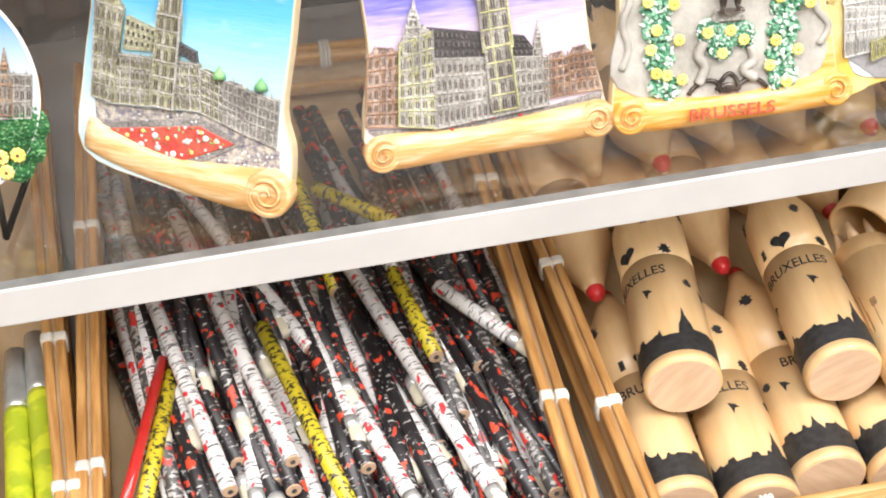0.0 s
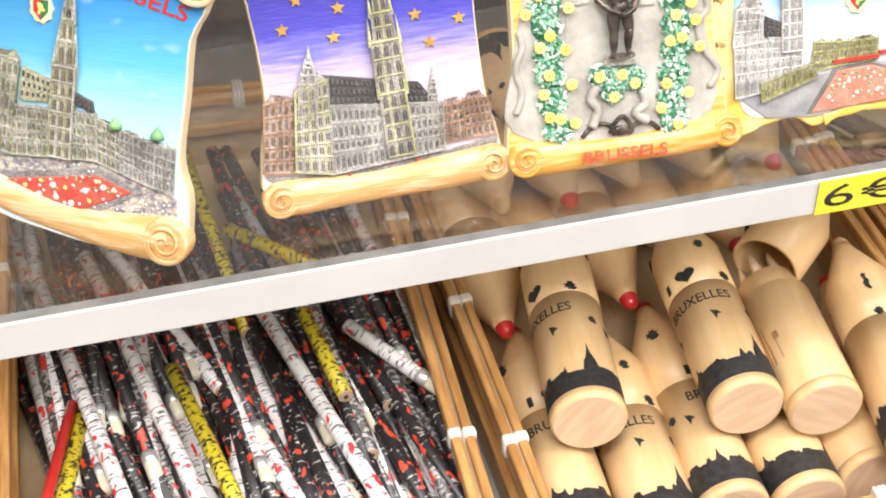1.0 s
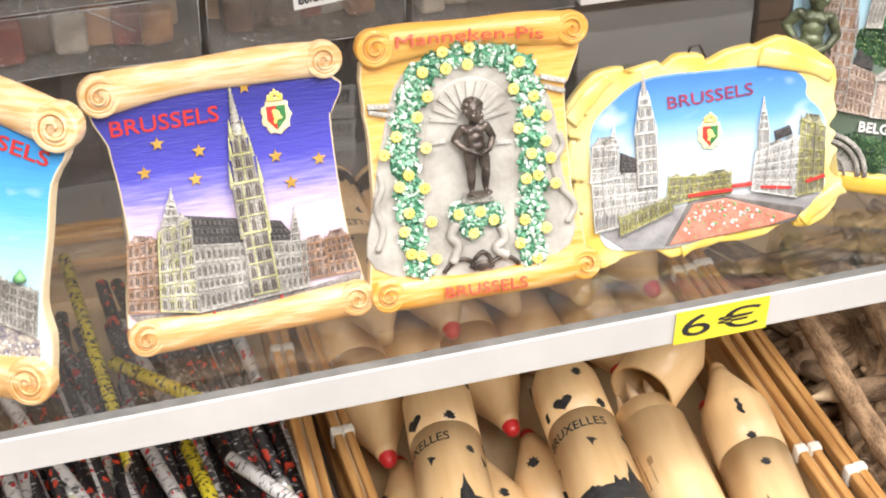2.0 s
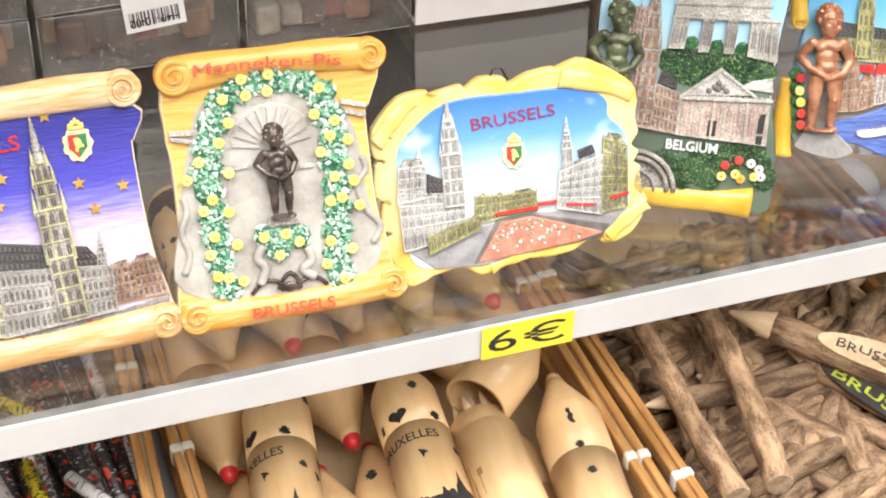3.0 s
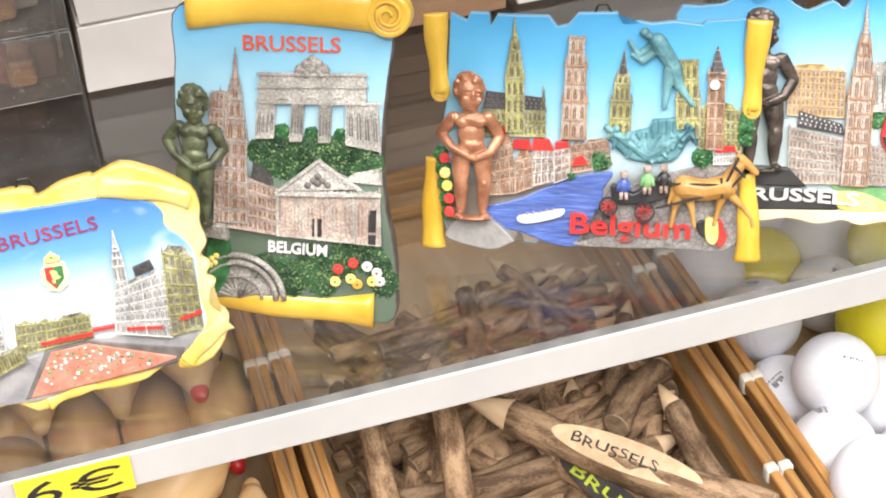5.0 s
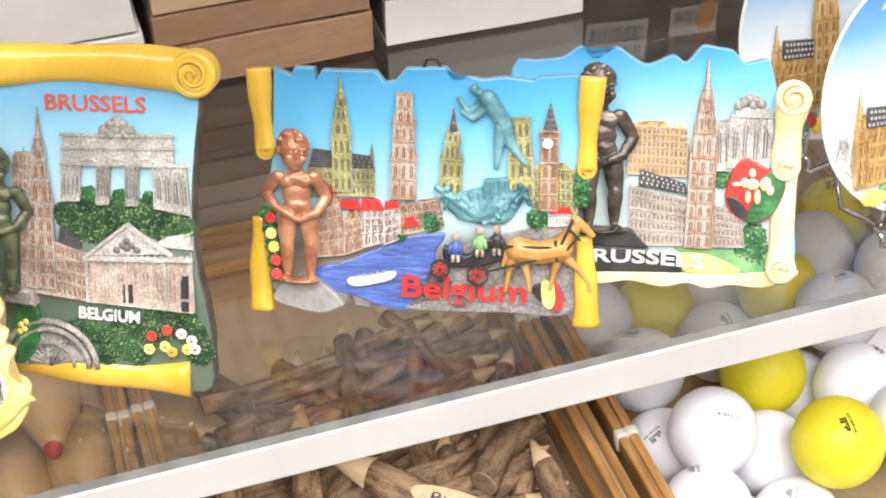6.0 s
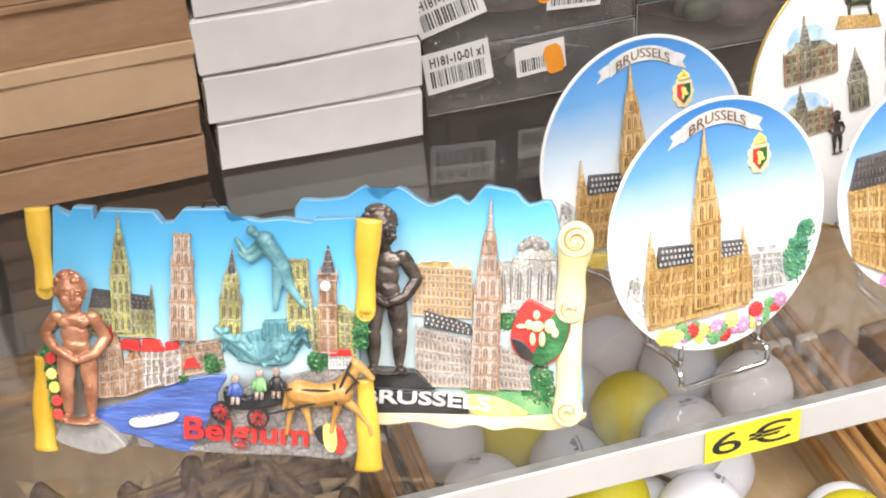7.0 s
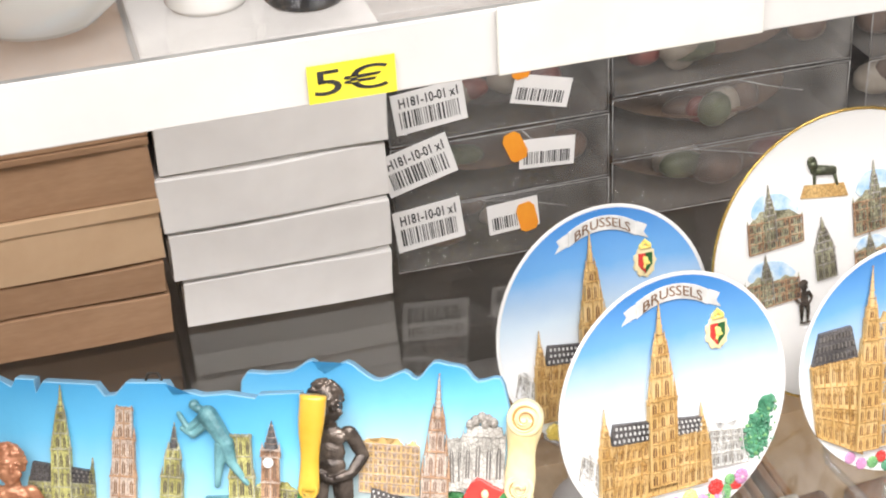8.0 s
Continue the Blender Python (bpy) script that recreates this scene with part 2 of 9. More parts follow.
def printed(name, ground, marks, scale=(320, 900), cut=(0.44, 0.5), spot=None, spot_cut=(0.60, 0.62), rough=0.38):
    """A printed wrap: ground with broken lines of small marks round it, and blots of a third colour."""
    m = bpy.data.materials.new(name)
    m.use_nodes = True
    n, l = m.node_tree.nodes, m.node_tree.links
    p = n["Principled BSDF"]
    tc, mp, info, addv = n.new("ShaderNodeTexCoord"), n.new("ShaderNodeMapping"), n.new("ShaderNodeObjectInfo"), n.new("ShaderNodeVectorMath")
    addv.operation = "MULTIPLY_ADD"
    addv.inputs[1].default_value = (1, 1, 1)
    l.new(tc.outputs["Object"], addv.inputs[0])
    com = n.new("ShaderNodeCombineXYZ")
    l.new(info.outputs["Random"], com.inputs[2])
    l.new(com.outputs[0], addv.inputs[2])
    l.new(addv.outputs[0], mp.inputs["Vector"])
    mp.inputs["Scale"].default_value = (scale[0], scale[0], scale[1])
    n1, r1, mix = n.new("ShaderNodeTexNoise"), n.new("ShaderNodeValToRGB"), n.new("ShaderNodeMix")
    n1.inputs["Scale"].default_value, n1.inputs["Detail"].default_value = 1.0, 2.0
    l.new(mp.outputs[0], n1.inputs["Vector"])
    r1.color_ramp.elements[0].position, r1.color_ramp.elements[1].position = cut
    l.new(n1.outputs[0], r1.inputs[0])
    mix.data_type = "RGBA"
    l.new(r1.outputs[0], mix.inputs[0])
    mix.inputs[6].default_value, mix.inputs[7].default_value = (*marks, 1), (*ground, 1)
    out = mix.outputs[2]
    if spot:
        n2, r2, mix2, m2 = n.new("ShaderNodeTexNoise"), n.new("ShaderNodeValToRGB"), n.new("ShaderNodeMix"), n.new("ShaderNodeMapping")
        m2.inputs["Scale"].default_value = (230, 230, 150)
        l.new(addv.outputs[0], m2.inputs["Vector"])
        l.new(m2.outputs[0], n2.inputs["Vector"])
        n2.inputs["Scale"].default_value, n2.inputs["Detail"].default_value = 1.0, 1.0
        r2.color_ramp.elements[0].position, r2.color_ramp.elements[1].position = spot_cut
        l.new(n2.outputs[0], r2.inputs[0])
        mix2.data_type = "RGBA"
        l.new(r2.outputs[0], mix2.inputs[0])
        l.new(out, mix2.inputs[6])
        mix2.inputs[7].default_value = (*spot, 1)
        out = mix2.outputs[2]
    l.new(out, p.inputs["Base Color"])
    p.inputs["Roughness"].default_value = rough
    return m


WRAP_WHITE = printed("white_printed_wrap", (0.72, 0.71, 0.71), (0.12, 0.115, 0.115), (190, 900), (0.385, 0.44), (0.66, 0.03, 0.04), (0.645, 0.66))
WRAP_BLACK = printed("black_printed_wrap", (0.017, 0.015, 0.017), (0.50, 0.48, 0.46), (240, 620), (0.345, 0.38), (0.72, 0.07, 0.03), (0.635, 0.65))
WRAP_GREY = printed("grey_printed_wrap", (0.06, 0.056, 0.054), (0.42, 0.40, 0.38), (300, 420), (0.42, 0.5), (0.66, 0.05, 0.04), (0.64, 0.66))
WRAP_YELLOW = printed("yellow_printed_wrap", (0.66, 0.54, 0.03), (0.04, 0.035, 0.02), (300, 560), (0.43, 0.47))
WRAP_RED = mat("red_varnish", (0.62, 0.03, 0.025), (0.5, 0.02, 0.02), 60, 0.25, coat=0.4)
LIME_PEN = printed("lime_pen_wrap", (0.66, 0.72, 0.04), (0.42, 0.52, 0.03), (90, 120), (0.4, 0.55))
PENS = mat("straw_pen", (0.66, 0.52, 0.16), (0.5, 0.36, 0.08), 60, 0.4)


# ---- building helpers ----
def part(name, bm, m, parent=None, label="", smooth=False, at=None):
    """Links a bmesh as one mesh object under a thing or a part."""
    me = bpy.data.meshes.new(name)
    if smooth:
        for f in bm.faces:
            f.smooth = True
    bm.to_mesh(me)
    bm.free()
    for one in m if isinstance(m, (list, tuple)) else (m,):
        me.materials.append(one)
    ob = new(name, me)
    if parent:
        ob.parent = parent
    if at is not None:
        ob.matrix_basis = at
    return tagged(ob, label=label)


def thing(name, m, label, category, group=""):
    ob = new(name)
    ob.empty_display_size = 0.02
    ob.matrix_basis = m
    return tagged(ob, label, category, group)


def box(bm, lo, hi, bevel=0.0, mi=0, m=None):
    got = bmesh.ops.create_cube(bm, size=1)["verts"]
    for v in got:
        v.co = [(a + b) / 2 + c * (b - a) for a, b, c in zip(lo, hi, v.co)]
    faces = list({f for v in got for f in v.link_faces})
    if bevel:
        res = bmesh.ops.bevel(bm, geom=list({e for v in got for e in v.link_edges}), offset=bevel, segments=2, profile=0.5, affect="EDGES")
        faces = list({f for v in res["verts"] for f in v.link_faces} | {f for f in faces if f.is_valid})
        got = list({v for f in faces for v in f.verts})
    for f in faces:
        f.material_index = mi
    if m is not None:
        bmesh.ops.transform(bm, matrix=m, verts=got)
    return got


def lathe(bm, profile, seg=24, mi=0, m=None, closed=True):
    """Turns (radius, height) pairs round z."""
    rings = []
    for r, z in profile:
        rings.append([bm.verts.new((r * math.cos(k * math.tau / seg), r * math.sin(k * math.tau / seg), z)) for k in range(seg)] if r > 1e-7 else [bm.verts.new((0, 0, z))])
    for a, b in zip(rings, rings[1:]):
        for k in range(seg):
            q = [a[k % len(a)], a[(k + 1) % len(a)], b[(k + 1) % len(b)], b[k % len(b)]]
            q = [v for i, v in enumerate(q) if v not in q[:i]]
            if len(q) > 2:
                bm.faces.new(q).material_index = mi
    if closed:
        for ring, flip in ((rings[0], True), (rings[-1], False)):
            if len(ring) > 2:
                bm.faces.new(ring[::-1] if flip else ring).material_index = mi
    got = [v for ring in rings for v in ring]
    if m is not None:
        bmesh.ops.transform(bm, matrix=m, verts=got)
    return got


def rod(bm, a, b, ra, rb=None, seg=8, mi=0):
    a, b = Vector(a), Vector(b)
    rb = ra if rb is None else rb
    turn = (b - a).to_track_quat("Z", "Y").to_matrix().to_4x4()
    return lathe(bm, [(ra, 0), (rb, (b - a).length)], seg, mi, Matrix.Translation(a) @ turn)


def wire(bm, pts, r, seg=8, mi=0):
    """One continuous bent rod through pts; r: its radius, or one for each point."""
    rr = list(r) if isinstance(r, (list, tuple)) else [r] * len(pts)
    rings, ref = [], None
    for i, p in enumerate(pts):
        t = (Vector(pts[min(i + 1, len(pts) - 1)]) - Vector(pts[max(i - 1, 0)])).normalized()
        if ref is None:
            ref = t.orthogonal().normalized()
        ref = (ref - t * ref.dot(t)).normalized()
        side = t.cross(ref)
        rings.append([bm.verts.new(Vector(p) + rr[i] * (ref * math.cos(k * math.tau / seg) + side * math.sin(k * math.tau / seg))) for k in range(seg)])
    for p, q in zip(rings, rings[1:]):
        for k in range(seg):
            bm.faces.new((p[k], p[(k + 1) % seg], q[(k + 1) % seg], q[k])).material_index = mi
    bm.faces.new(rings[0][::-1]).material_index = mi
    bm.faces.new(rings[-1]).material_index = mi


def ball(bm, c, r, u=14, v=9, mi=0, m=None):
    """A rounded lump with half axes r about c, turned by m."""
    t = Matrix.Translation(c) @ (m or Matrix.Identity(4)) @ Matrix.Diagonal((*r, 1))
    new_vert, new_face = bm.verts.new, bm.faces.new
    rings = []
    for j in range(1, v):
        z, q = math.cos(math.pi * j / v), math.sin(math.pi * j / v)
        rings.append([new_vert(t @ Vector((q * math.cos(k * math.tau / u), q * math.sin(k * math.tau / u), z))) for k in range(u)])
    top, low = new_vert(t @ Vector((0, 0, 1))), new_vert(t @ Vector((0, 0, -1)))
    for k in range(u):
        n = (k + 1) % u
        new_face((top, rings[0][k], rings[0][n])).material_index = mi
        new_face((low, rings[-1][n], rings[-1][k])).material_index = mi
        for a, b in zip(rings, rings[1:]):
            new_face((a[k], b[k], b[n], a[n])).material_index = mi


def slab(bm, outline, w0, w1, round_by=0.0, mi=0, mi_side=None):
    """A cut sheet: an outline (x, y) from w0 to w1 in z, its front edge rounded over."""
    area = sum(a[0] * b[1] - b[0] * a[1] for a, b in zip(outline, outline[1:] + outline[:1]))
    pts = outline if area > 0 else outline[::-1]
    c = Vector((sum(p[0] for p in pts) / len(pts), sum(p[1] for p in pts) / len(pts)))
    rings = []
    steps = ((0.0, w0), (0.0, w1 - round_by), (round_by * 0.35, w1 - round_by * 0.3), (round_by, w1)) if round_by else ((0.0, w0), (0.0, w1))
    n = len(pts)
    for inset, w in steps:
        ring = []
        for i, p in enumerate(pts):
            a, b = Vector(pts[i - 1]), Vector(pts[(i + 1) % n])
            d = (b - a)
            nrm = Vector((-d.y, d.x)).normalized() if d.length > 1e-9 else Vector((0, 0))
            q = Vector(p) + nrm * inset
            ring.append(bm.verts.new((q.x, q.y, w)))
        rings.append(ring)
    for a, b in zip(rings, rings[1:]):
        for k in range(n):
            bm.faces.new((a[k], a[(k + 1) % n], b[(k + 1) % n], b[k])).material_index = mi if mi_side is None else mi_side
    front = bm.faces.new(rings[-1])
    front.material_index = mi
    back = bm.faces.new(rings[0][::-1])
    back.material_index = mi if mi_side is None else mi_side
    bmesh.ops.triangulate(bm, faces=[front, back])
    return rings


def mm(points):
    return [(x / 1000, y / 1000) for x, y in points]


def text_mesh(word, depth=0.0, bold=0.0, tracking=1.0):
    """The word as a flat bmesh with letters of height 1, from x = 0."""
    cu = bpy.data.curves.new("word", "FONT")
    cu.body, cu.extrude, cu.offset, cu.space_character = word, depth, bold, tracking
    cu.resolution_u = 3
    tmp = bpy.data.objects.new("word", cu)
    scene.collection.objects.link(tmp)
    me = bpy.data.meshes.new_from_object(tmp.evaluated_get(bpy.context.evaluated_depsgraph_get()))
    bpy.data.objects.remove(tmp)
    bm = bmesh.new()
    bm.from_mesh(me)
    lo = [min(v.co[k] for v in bm.verts) for k in (0, 1)]
    hi = [max(v.co[k] for v in bm.verts) for k in (0, 1)]
    for v in bm.verts:
        v.co.x, v.co.y = (v.co.x - lo[0]) / (hi[0] - lo[0]), (v.co.y - lo[1]) / (hi[1] - lo[1])
    return bm


def letters(name, word, start, end, height, w, m, parent, thick=0.0008, bold=0.0, arc=0.0, label="", hug=None):
    """Raised letters along a line from start to end (mm), bowed by arc (mm); hug: a roll (a, b, radius, w, flat, bow) on whose front they lie."""
    bm = text_mesh(word, 0.5, bold)
    a, b = Vector((start[0], start[1])) / 1000, Vector((end[0], end[1])) / 1000
    d = b - a
    side = Vector((-d.y, d.x)).normalized()
    for v in bm.verts:
        s, h, z = v.co
        q = a + d * s + side * (h * height / 1000 + arc / 1000 * 4 * s * (1 - s))
        lift = w / 1000
        if hug:
            ra, rb, rr, rw, flat, bow = hug
            p0, p1 = Vector(ra) / 1000, Vector(rb) / 1000
            ax = (p1 - p0).normalized()
            t = (q - p0).dot(ax) / (p1 - p0).length
            off = (q - p0).dot(Vector((-ax.y, ax.x))) - bow / 1000 * 4 * t * (1 - t)
            off = max(-rr / 1000 * 0.93, min(rr / 1000 * 0.93, off))
            lift = rw / 1000 + flat * (rr / 1000 + math.sqrt((rr / 1000) ** 2 - off * off)) + 0.0019
        v.co = (q.x, q.y, lift + z * thick)
    return part(name, bm, m, parent, label)


# ---- structure ----
def structure(name, lo, hi, m, label, bevel=0.0):
    bm = bmesh.new()
    box(bm, lo, hi, bevel)
    return tagged(part(name, bm, m), label=label, category=name.split("_")[0], kind="structure")


structure("floor", (-2.6, -3.0, -0.05), (3.4, 0.5, 0.0), FLOOR_TILE, "grey tiled shop floor")
structure("ceiling", (-2.6, -3.0, 2.8), (3.4, 0.5, 2.85), WALL_PAINT, "white plaster shop ceiling")
structure("wall_north", (-2.6, 0.5, 0.0), (3.4, 0.56, 2.8), WALL_PAINT, "pale painted wall behind the shelving")
structure("wall_south", (-2.6, -3.06, 0.0), (3.4, -3.0, 2.8), WALL_PAINT, "pale painted shop wall")
structure("wall_west", (-2.66, -3.0, 0.0), (-2.6, 0.5, 2.8), WALL_PAINT, "pale painted shop wall")
structure("wall_east", (3.4, -3.0, 0.0), (3.46, 0.5, 2.8), WALL_PAINT, "pale painted shop wall")
structure("wall_panel", (-1.0, 0.46, 0.3), (1.9, 0.5, 1.9), BACK_PANEL, "dark grey back panel of the shelving")


def glass_shelf(z, lip, label, pane=GLASS):
    """A glass sheet in a white folded metal front channel."""
    ob = thing("glass_shelf", pose(0, 0, z), label, "shelf")
    bm = bmesh.new()
    box(bm, (-0.9, 0.004, -0.008), (1.8, 0.46, -0.002), 0.0005)
    part("glass_sheet", bm, pane, ob, "clear dusty glass sheet")
    bm = bmesh.new()
    box(bm, (-0.9, 0.0, -lip), (1.8, 0.0014, 0.0), 0.0005)
    box(bm, (-0.9, 0.0014, -lip), (1.8, 0.012, -lip + 0.0012), 0.0003)
    part("front_channel", bm, WHITE_METAL, ob, "white enamelled metal edge strip")
    bm = bmesh.new()
    box(bm, (-0.9, 0.0016, -0.0082), (1.8, 0.0072, -0.0015), 0.0003)
    part("glass_edge", bm, GREY_EDGE, ob, "dark ground edge of the glass")
    return ob


middle_shelf = glass_shelf(1.0, 0.0158, "dusty glass shelf with a white metal front edge")
upper_shelf = glass_shelf(1.2425, 0.020, "upper glass shelf with a white metal front edge", GLASS_GLARE)
bm = bmesh.new()
box(bm, (0.618, -0.0022, -0.0195), (0.699, -0.0004, 0.0008), 0.0004)
part("edge_sleeve", bm, mat("clear_sleeve", (0.66, 0.65, 0.60), (0.61, 0.60, 0.55), 30, 0.2), upper_shelf, "glossy plastic sleeve on the shelf edge")
lower = thing("lower_shelf", pose(0, 0, 0.8), "white metal lower shelf carrying the baskets", "shelf")
bm = bmesh.new()
box(bm, (-0.9, -0.075, -0.02), (1.8, 0.46, 0.0), 0.001)
part("board", bm, WHITE_METAL, lower)
bm = bmesh.new()
box(bm, (-0.9, -0.078, -0.03), (1.8, -0.0755, 0.012), 0.0006)
part("front_edge", bm, WHITE_METAL, lower)


def price_card(x0, x1, z0, z1, word, gap, tilt):
    """A yellow card with a hand-set price, stuck on the metal edge."""
    ob = thing("price_label", pose((x0 + x1) / 2, -0.0006, (z0 + z1) / 2, 90, tilt, 0), "yellow card price label reading " + word + " on the white edge", "price label", "price labels")
    w, h = (x1 - x0) / 2, (z1 - z0) / 2
    bm = bmesh.new()
    box(bm, (-w, -h, 0.0), (w, h, 0.0004))
    part("card", bm, YELLOW_LABEL, ob)
    digit, sign = word.split(" ")
    for s, a, b, nm in ((digit, -0.86, -0.86 + 0.62, "digit"), (sign, -0.1 + gap, 0.82, "currency_sign")):
        letters(nm, s, (a * w * 1000, -h * 620), (b * w * 1000, -h * 620), h * 1300, 0.45, INK, ob, 0.0002)
    return ob


price_card(0.264, 0.304, 0.9843, 1.0002, "6 €", 0.0, 0)
price_card(0.6715, 0.7105, 0.9848, 1.0006, "6 €", 0.0, -0.5)
price_card(0.5635, 0.5885, 1.2232, 1.2345, "5 €", -0.1, 0)


def basket(x0, x1, label, y0=-0.044, y1=0.34, z0=0.801, z1=0.857, yaw=0.0, ties=((0.0, 0.2), (0.0, 0.2))):
    """An open tray of pale ply walls capped with split bamboo strips that white raffia ties together."""
    ob = thing("bamboo_basket", pose((x0 + x1) / 2, (y0 + y1) / 2, z0, 0, 0, yaw), label, "basket", "bamboo baskets on the lower shelf")
    w, d, h = (x1 - x0) / 2, (y1 - y0) / 2, z1 - z0
    bm = bmesh.new()
    box(bm, (-w + 0.004, -d + 0.004, 0), (w - 0.004, d - 0.004, 0.003))
    part("bottom", bm, PLY, ob)
    for sx in (-1, 1):
        bm = bmesh.new()
        box(bm, (sx * (w - 0.0055) - 0.0012, -d + 0.006, 0.003), (sx * (w - 0.0055) + 0.0012, d - 0.006, h - 0.004))
        part("side_panel", bm, PLY, ob)
        for k in range(4):
            bm = bmesh.new()
            off = sx * (w - 0.0022) if k % 2 == 0 else sx * (w - 0.0082)
            zz = h - 0.0035 - (k // 2) * 0.024 - (k % 2) * 0.0015
            box(bm, (off - 0.0022, -d - 0.004 + 0.002 * k, zz - 0.0035), (off + 0.0022, d + 0.002, zz + 0.0035), 0.0012)
            part("bamboo_strip", bm, BAMBOO, ob)
        for yy in [t - (y0 + y1) / 2 for t in ties[sx > 0]]:
            bm = bmesh.new()
            for k in range(2):
                off = sx * (w - 0.0022 - 0.006 * k)
                box(bm, (off - 0.0031, yy + 0.002 * k - 0.0030, h - 0.0095), (off + 0.0031, yy + 0.002 * k + 0.0030, h + 0.0009 - 0.0015 * k), 0.0014)
            part("raffia_tie", bm, STRING, ob, "white raffia binding", True)
    for sy in (-1, 1):
        bm = bmesh.new()
        box(bm, (-w + 0.008, sy * (d - 0.0055) - 0.0012, 0.003), (w - 0.008, sy * (d - 0.0055) + 0.0012, h - 0.006))
        part("end_panel", bm, PLY, ob)
        for k in range(4):
            bm = bmesh.new()
            off = sy * (d - 0.0016) if k % 2 == 0 else sy * (d - 0.0078)
            zz = h - 0.006 - (k // 2) * 0.02 - (k % 2) * 0.002
            box(bm, (-w + 0.004, off - 0.0022, zz - 0.0032), (w - 0.004, off + 0.0022, zz + 0.0032), 0.0012)
            part("bamboo_strip", bm, BAMBOO_X, ob)
        for xx in (-w * 0.55, w * 0.3):
            bm = bmesh.new()
            for k in range(3):
                box(bm, (xx + 0.0021 * k - 0.001, sy * (d - 0.005) - 0.0065, h - 0.013), (xx + 0.0021 * k + 0.001, sy * (d - 0.005) + 0.0065, h - 0.0015), 0.0009)
            part("raffia_tie", bm, STRING, ob, "white raffia binding", True)
    return ob


basket(-0.285, -0.066, "bamboo basket with lime and straw coloured pens", ties=((0.05, 0.14), (0.040, 0.13)))
basket(-0.060, 0.149, "bamboo basket crammed with printed pencils", yaw=-3.5, ties=((0.043, 0.2), (0.047, 0.2)))
basket(0.156, 0.378, "bamboo basket stacked with turned wooden pencil tubes", yaw=-1.0, ties=((0.030, 0.123), (0.051, 0.2)))
basket(0.381, 0.591, "bamboo basket heaped with twig pencils", ties=((0.030, 0.2), (0.043, 0.2)))
basket(0.596, 0.817, "bamboo basket full of golf balls", ties=((0.103, 0.21), (0.05, 0.2)))
basket(0.823, 1.03, "bamboo basket holding dark wrapped goods")


# ---- pencils in their basket ----
def pencil(body, rubber, length=0.176, r=0.0037):
    ob = thing("pencil", pose(0, 0, 0), {"WHITE": "white printed pencil with red marks, lying among pencils", "BLACK": "black printed pencil with red and white marks", "GREY": "dark grey printed pencil with pale marks", "YELLOW": "yellow pencil with a black printed pattern", "RED": "plain red varnished pencil lying askew"}[body], "pencil", "printed pencils in the basket")
    bm = bmesh.new()
    lathe(bm, [(r, 0.0), (r, length)], 10)
    part("barrel", bm, {"WHITE": WRAP_WHITE, "BLACK": WRAP_BLACK, "GREY": WRAP_GREY, "YELLOW": WRAP_YELLOW, "RED": WRAP_RED}[body], ob, "", True)
    bm = bmesh.new()
    if rubber:
        lathe(bm, [(r * 1.02, -0.006), (r * 1.04, -0.001), (r * 1.02, 0.0003)], 10, 0)
        part("ferrule", bm, FERRULE, ob, "", True)
        bm = bmesh.new()
        lathe(bm, [(0, -0.0155), (r * 0.7, -0.0152), (r * 0.96, -0.0135), (r * 0.98, -0.006)], 10, closed=False)
        part("eraser", bm, ERASER, ob, "off-white eraser", True)
    else:
        lathe(bm, [(r * 0.92, -0.0006), (r * 0.97, 0.0001)], 10)
        part("cut_end", bm, PENCIL_END, ob)
        bm = bmesh.new()
        lathe(bm, [(r * 0.34, -0.0009), (r * 0.34, 0.0)], 8)
        part("lead", bm, GRAPHITE, ob)
    return ob


def lay(ob, near, yaw, pitch=0.0, spin=0.0):
    """The pose of a long thing that starts at near and runs away from the viewer."""
    return Matrix.Translation(near) @ Matrix.Rotation(radians(yaw), 4, "Z") @ Matrix.Rotation(radians(pitch), 4, "X") @ Matrix.Rotation(radians(-90), 4, "X") @ Matrix.Rotation(radians(spin), 4, "Z")


def along_near(p0, p1):
    """The pose of a long thing that runs from p0 towards p1."""
    p0, p1 = Vector(p0), Vector(p1)
    return Matrix.Translation(p0) @ (p1 - p0).to_track_quat("Z", "Y").to_matrix().to_4x4()


rng = random.Random(7)
stock = {}
for i in range(240):
    layer = i % 6
    kind = rng.choices(("WHITE", "BLACK", "GREY", "YELLOW"), (0.20, 0.68, 0.10, 0.02) if layer < 5 else (0.24, 0.64, 0.10, 0.02))[0]
    key = (kind, rng.random() < 0.45)
    x = -0.036 + 0.172 * ((i // 6 + 0.5) / 40) + rng.uniform(-0.004, 0.004)
    y = rng.choice((-0.026, -0.012, 0.004, 0.022, 0.045, 0.07, 0.1, 0.13)) + rng.uniform(-0.006, 0.006) + 0.012 * (layer > 4)
    z = 0.809 + 0.0058 * layer + rng.uniform(0, 0.003)
    yaw = rng.gauss(6, 4.5)
    m = lay(None, (x + 0.004, y, z), yaw, rng.uniform(-1.5, 1.5), rng.uniform(0, 360))
    far = m @ Vector((0, 0, 0.176))
    if far.x < -0.055:
        m = lay(None, (x + 0.004, y, z), yaw - 7, 0, 40)
    if key not in stock:
        stock[key] = pencil(*key)
        stock[key].matrix_basis = m
    else:
        copy_thing(stock[key], m)
pencil("RED", False, 0.098, 0.0026).matrix_basis = lay(None, (-0.053, 0.021, 0.846), -16.7, 0)
pencil("YELLOW", False, 0.115).matrix_basis = lay(None, (0.041, 0.009, 0.848), 9.6, 0.5)
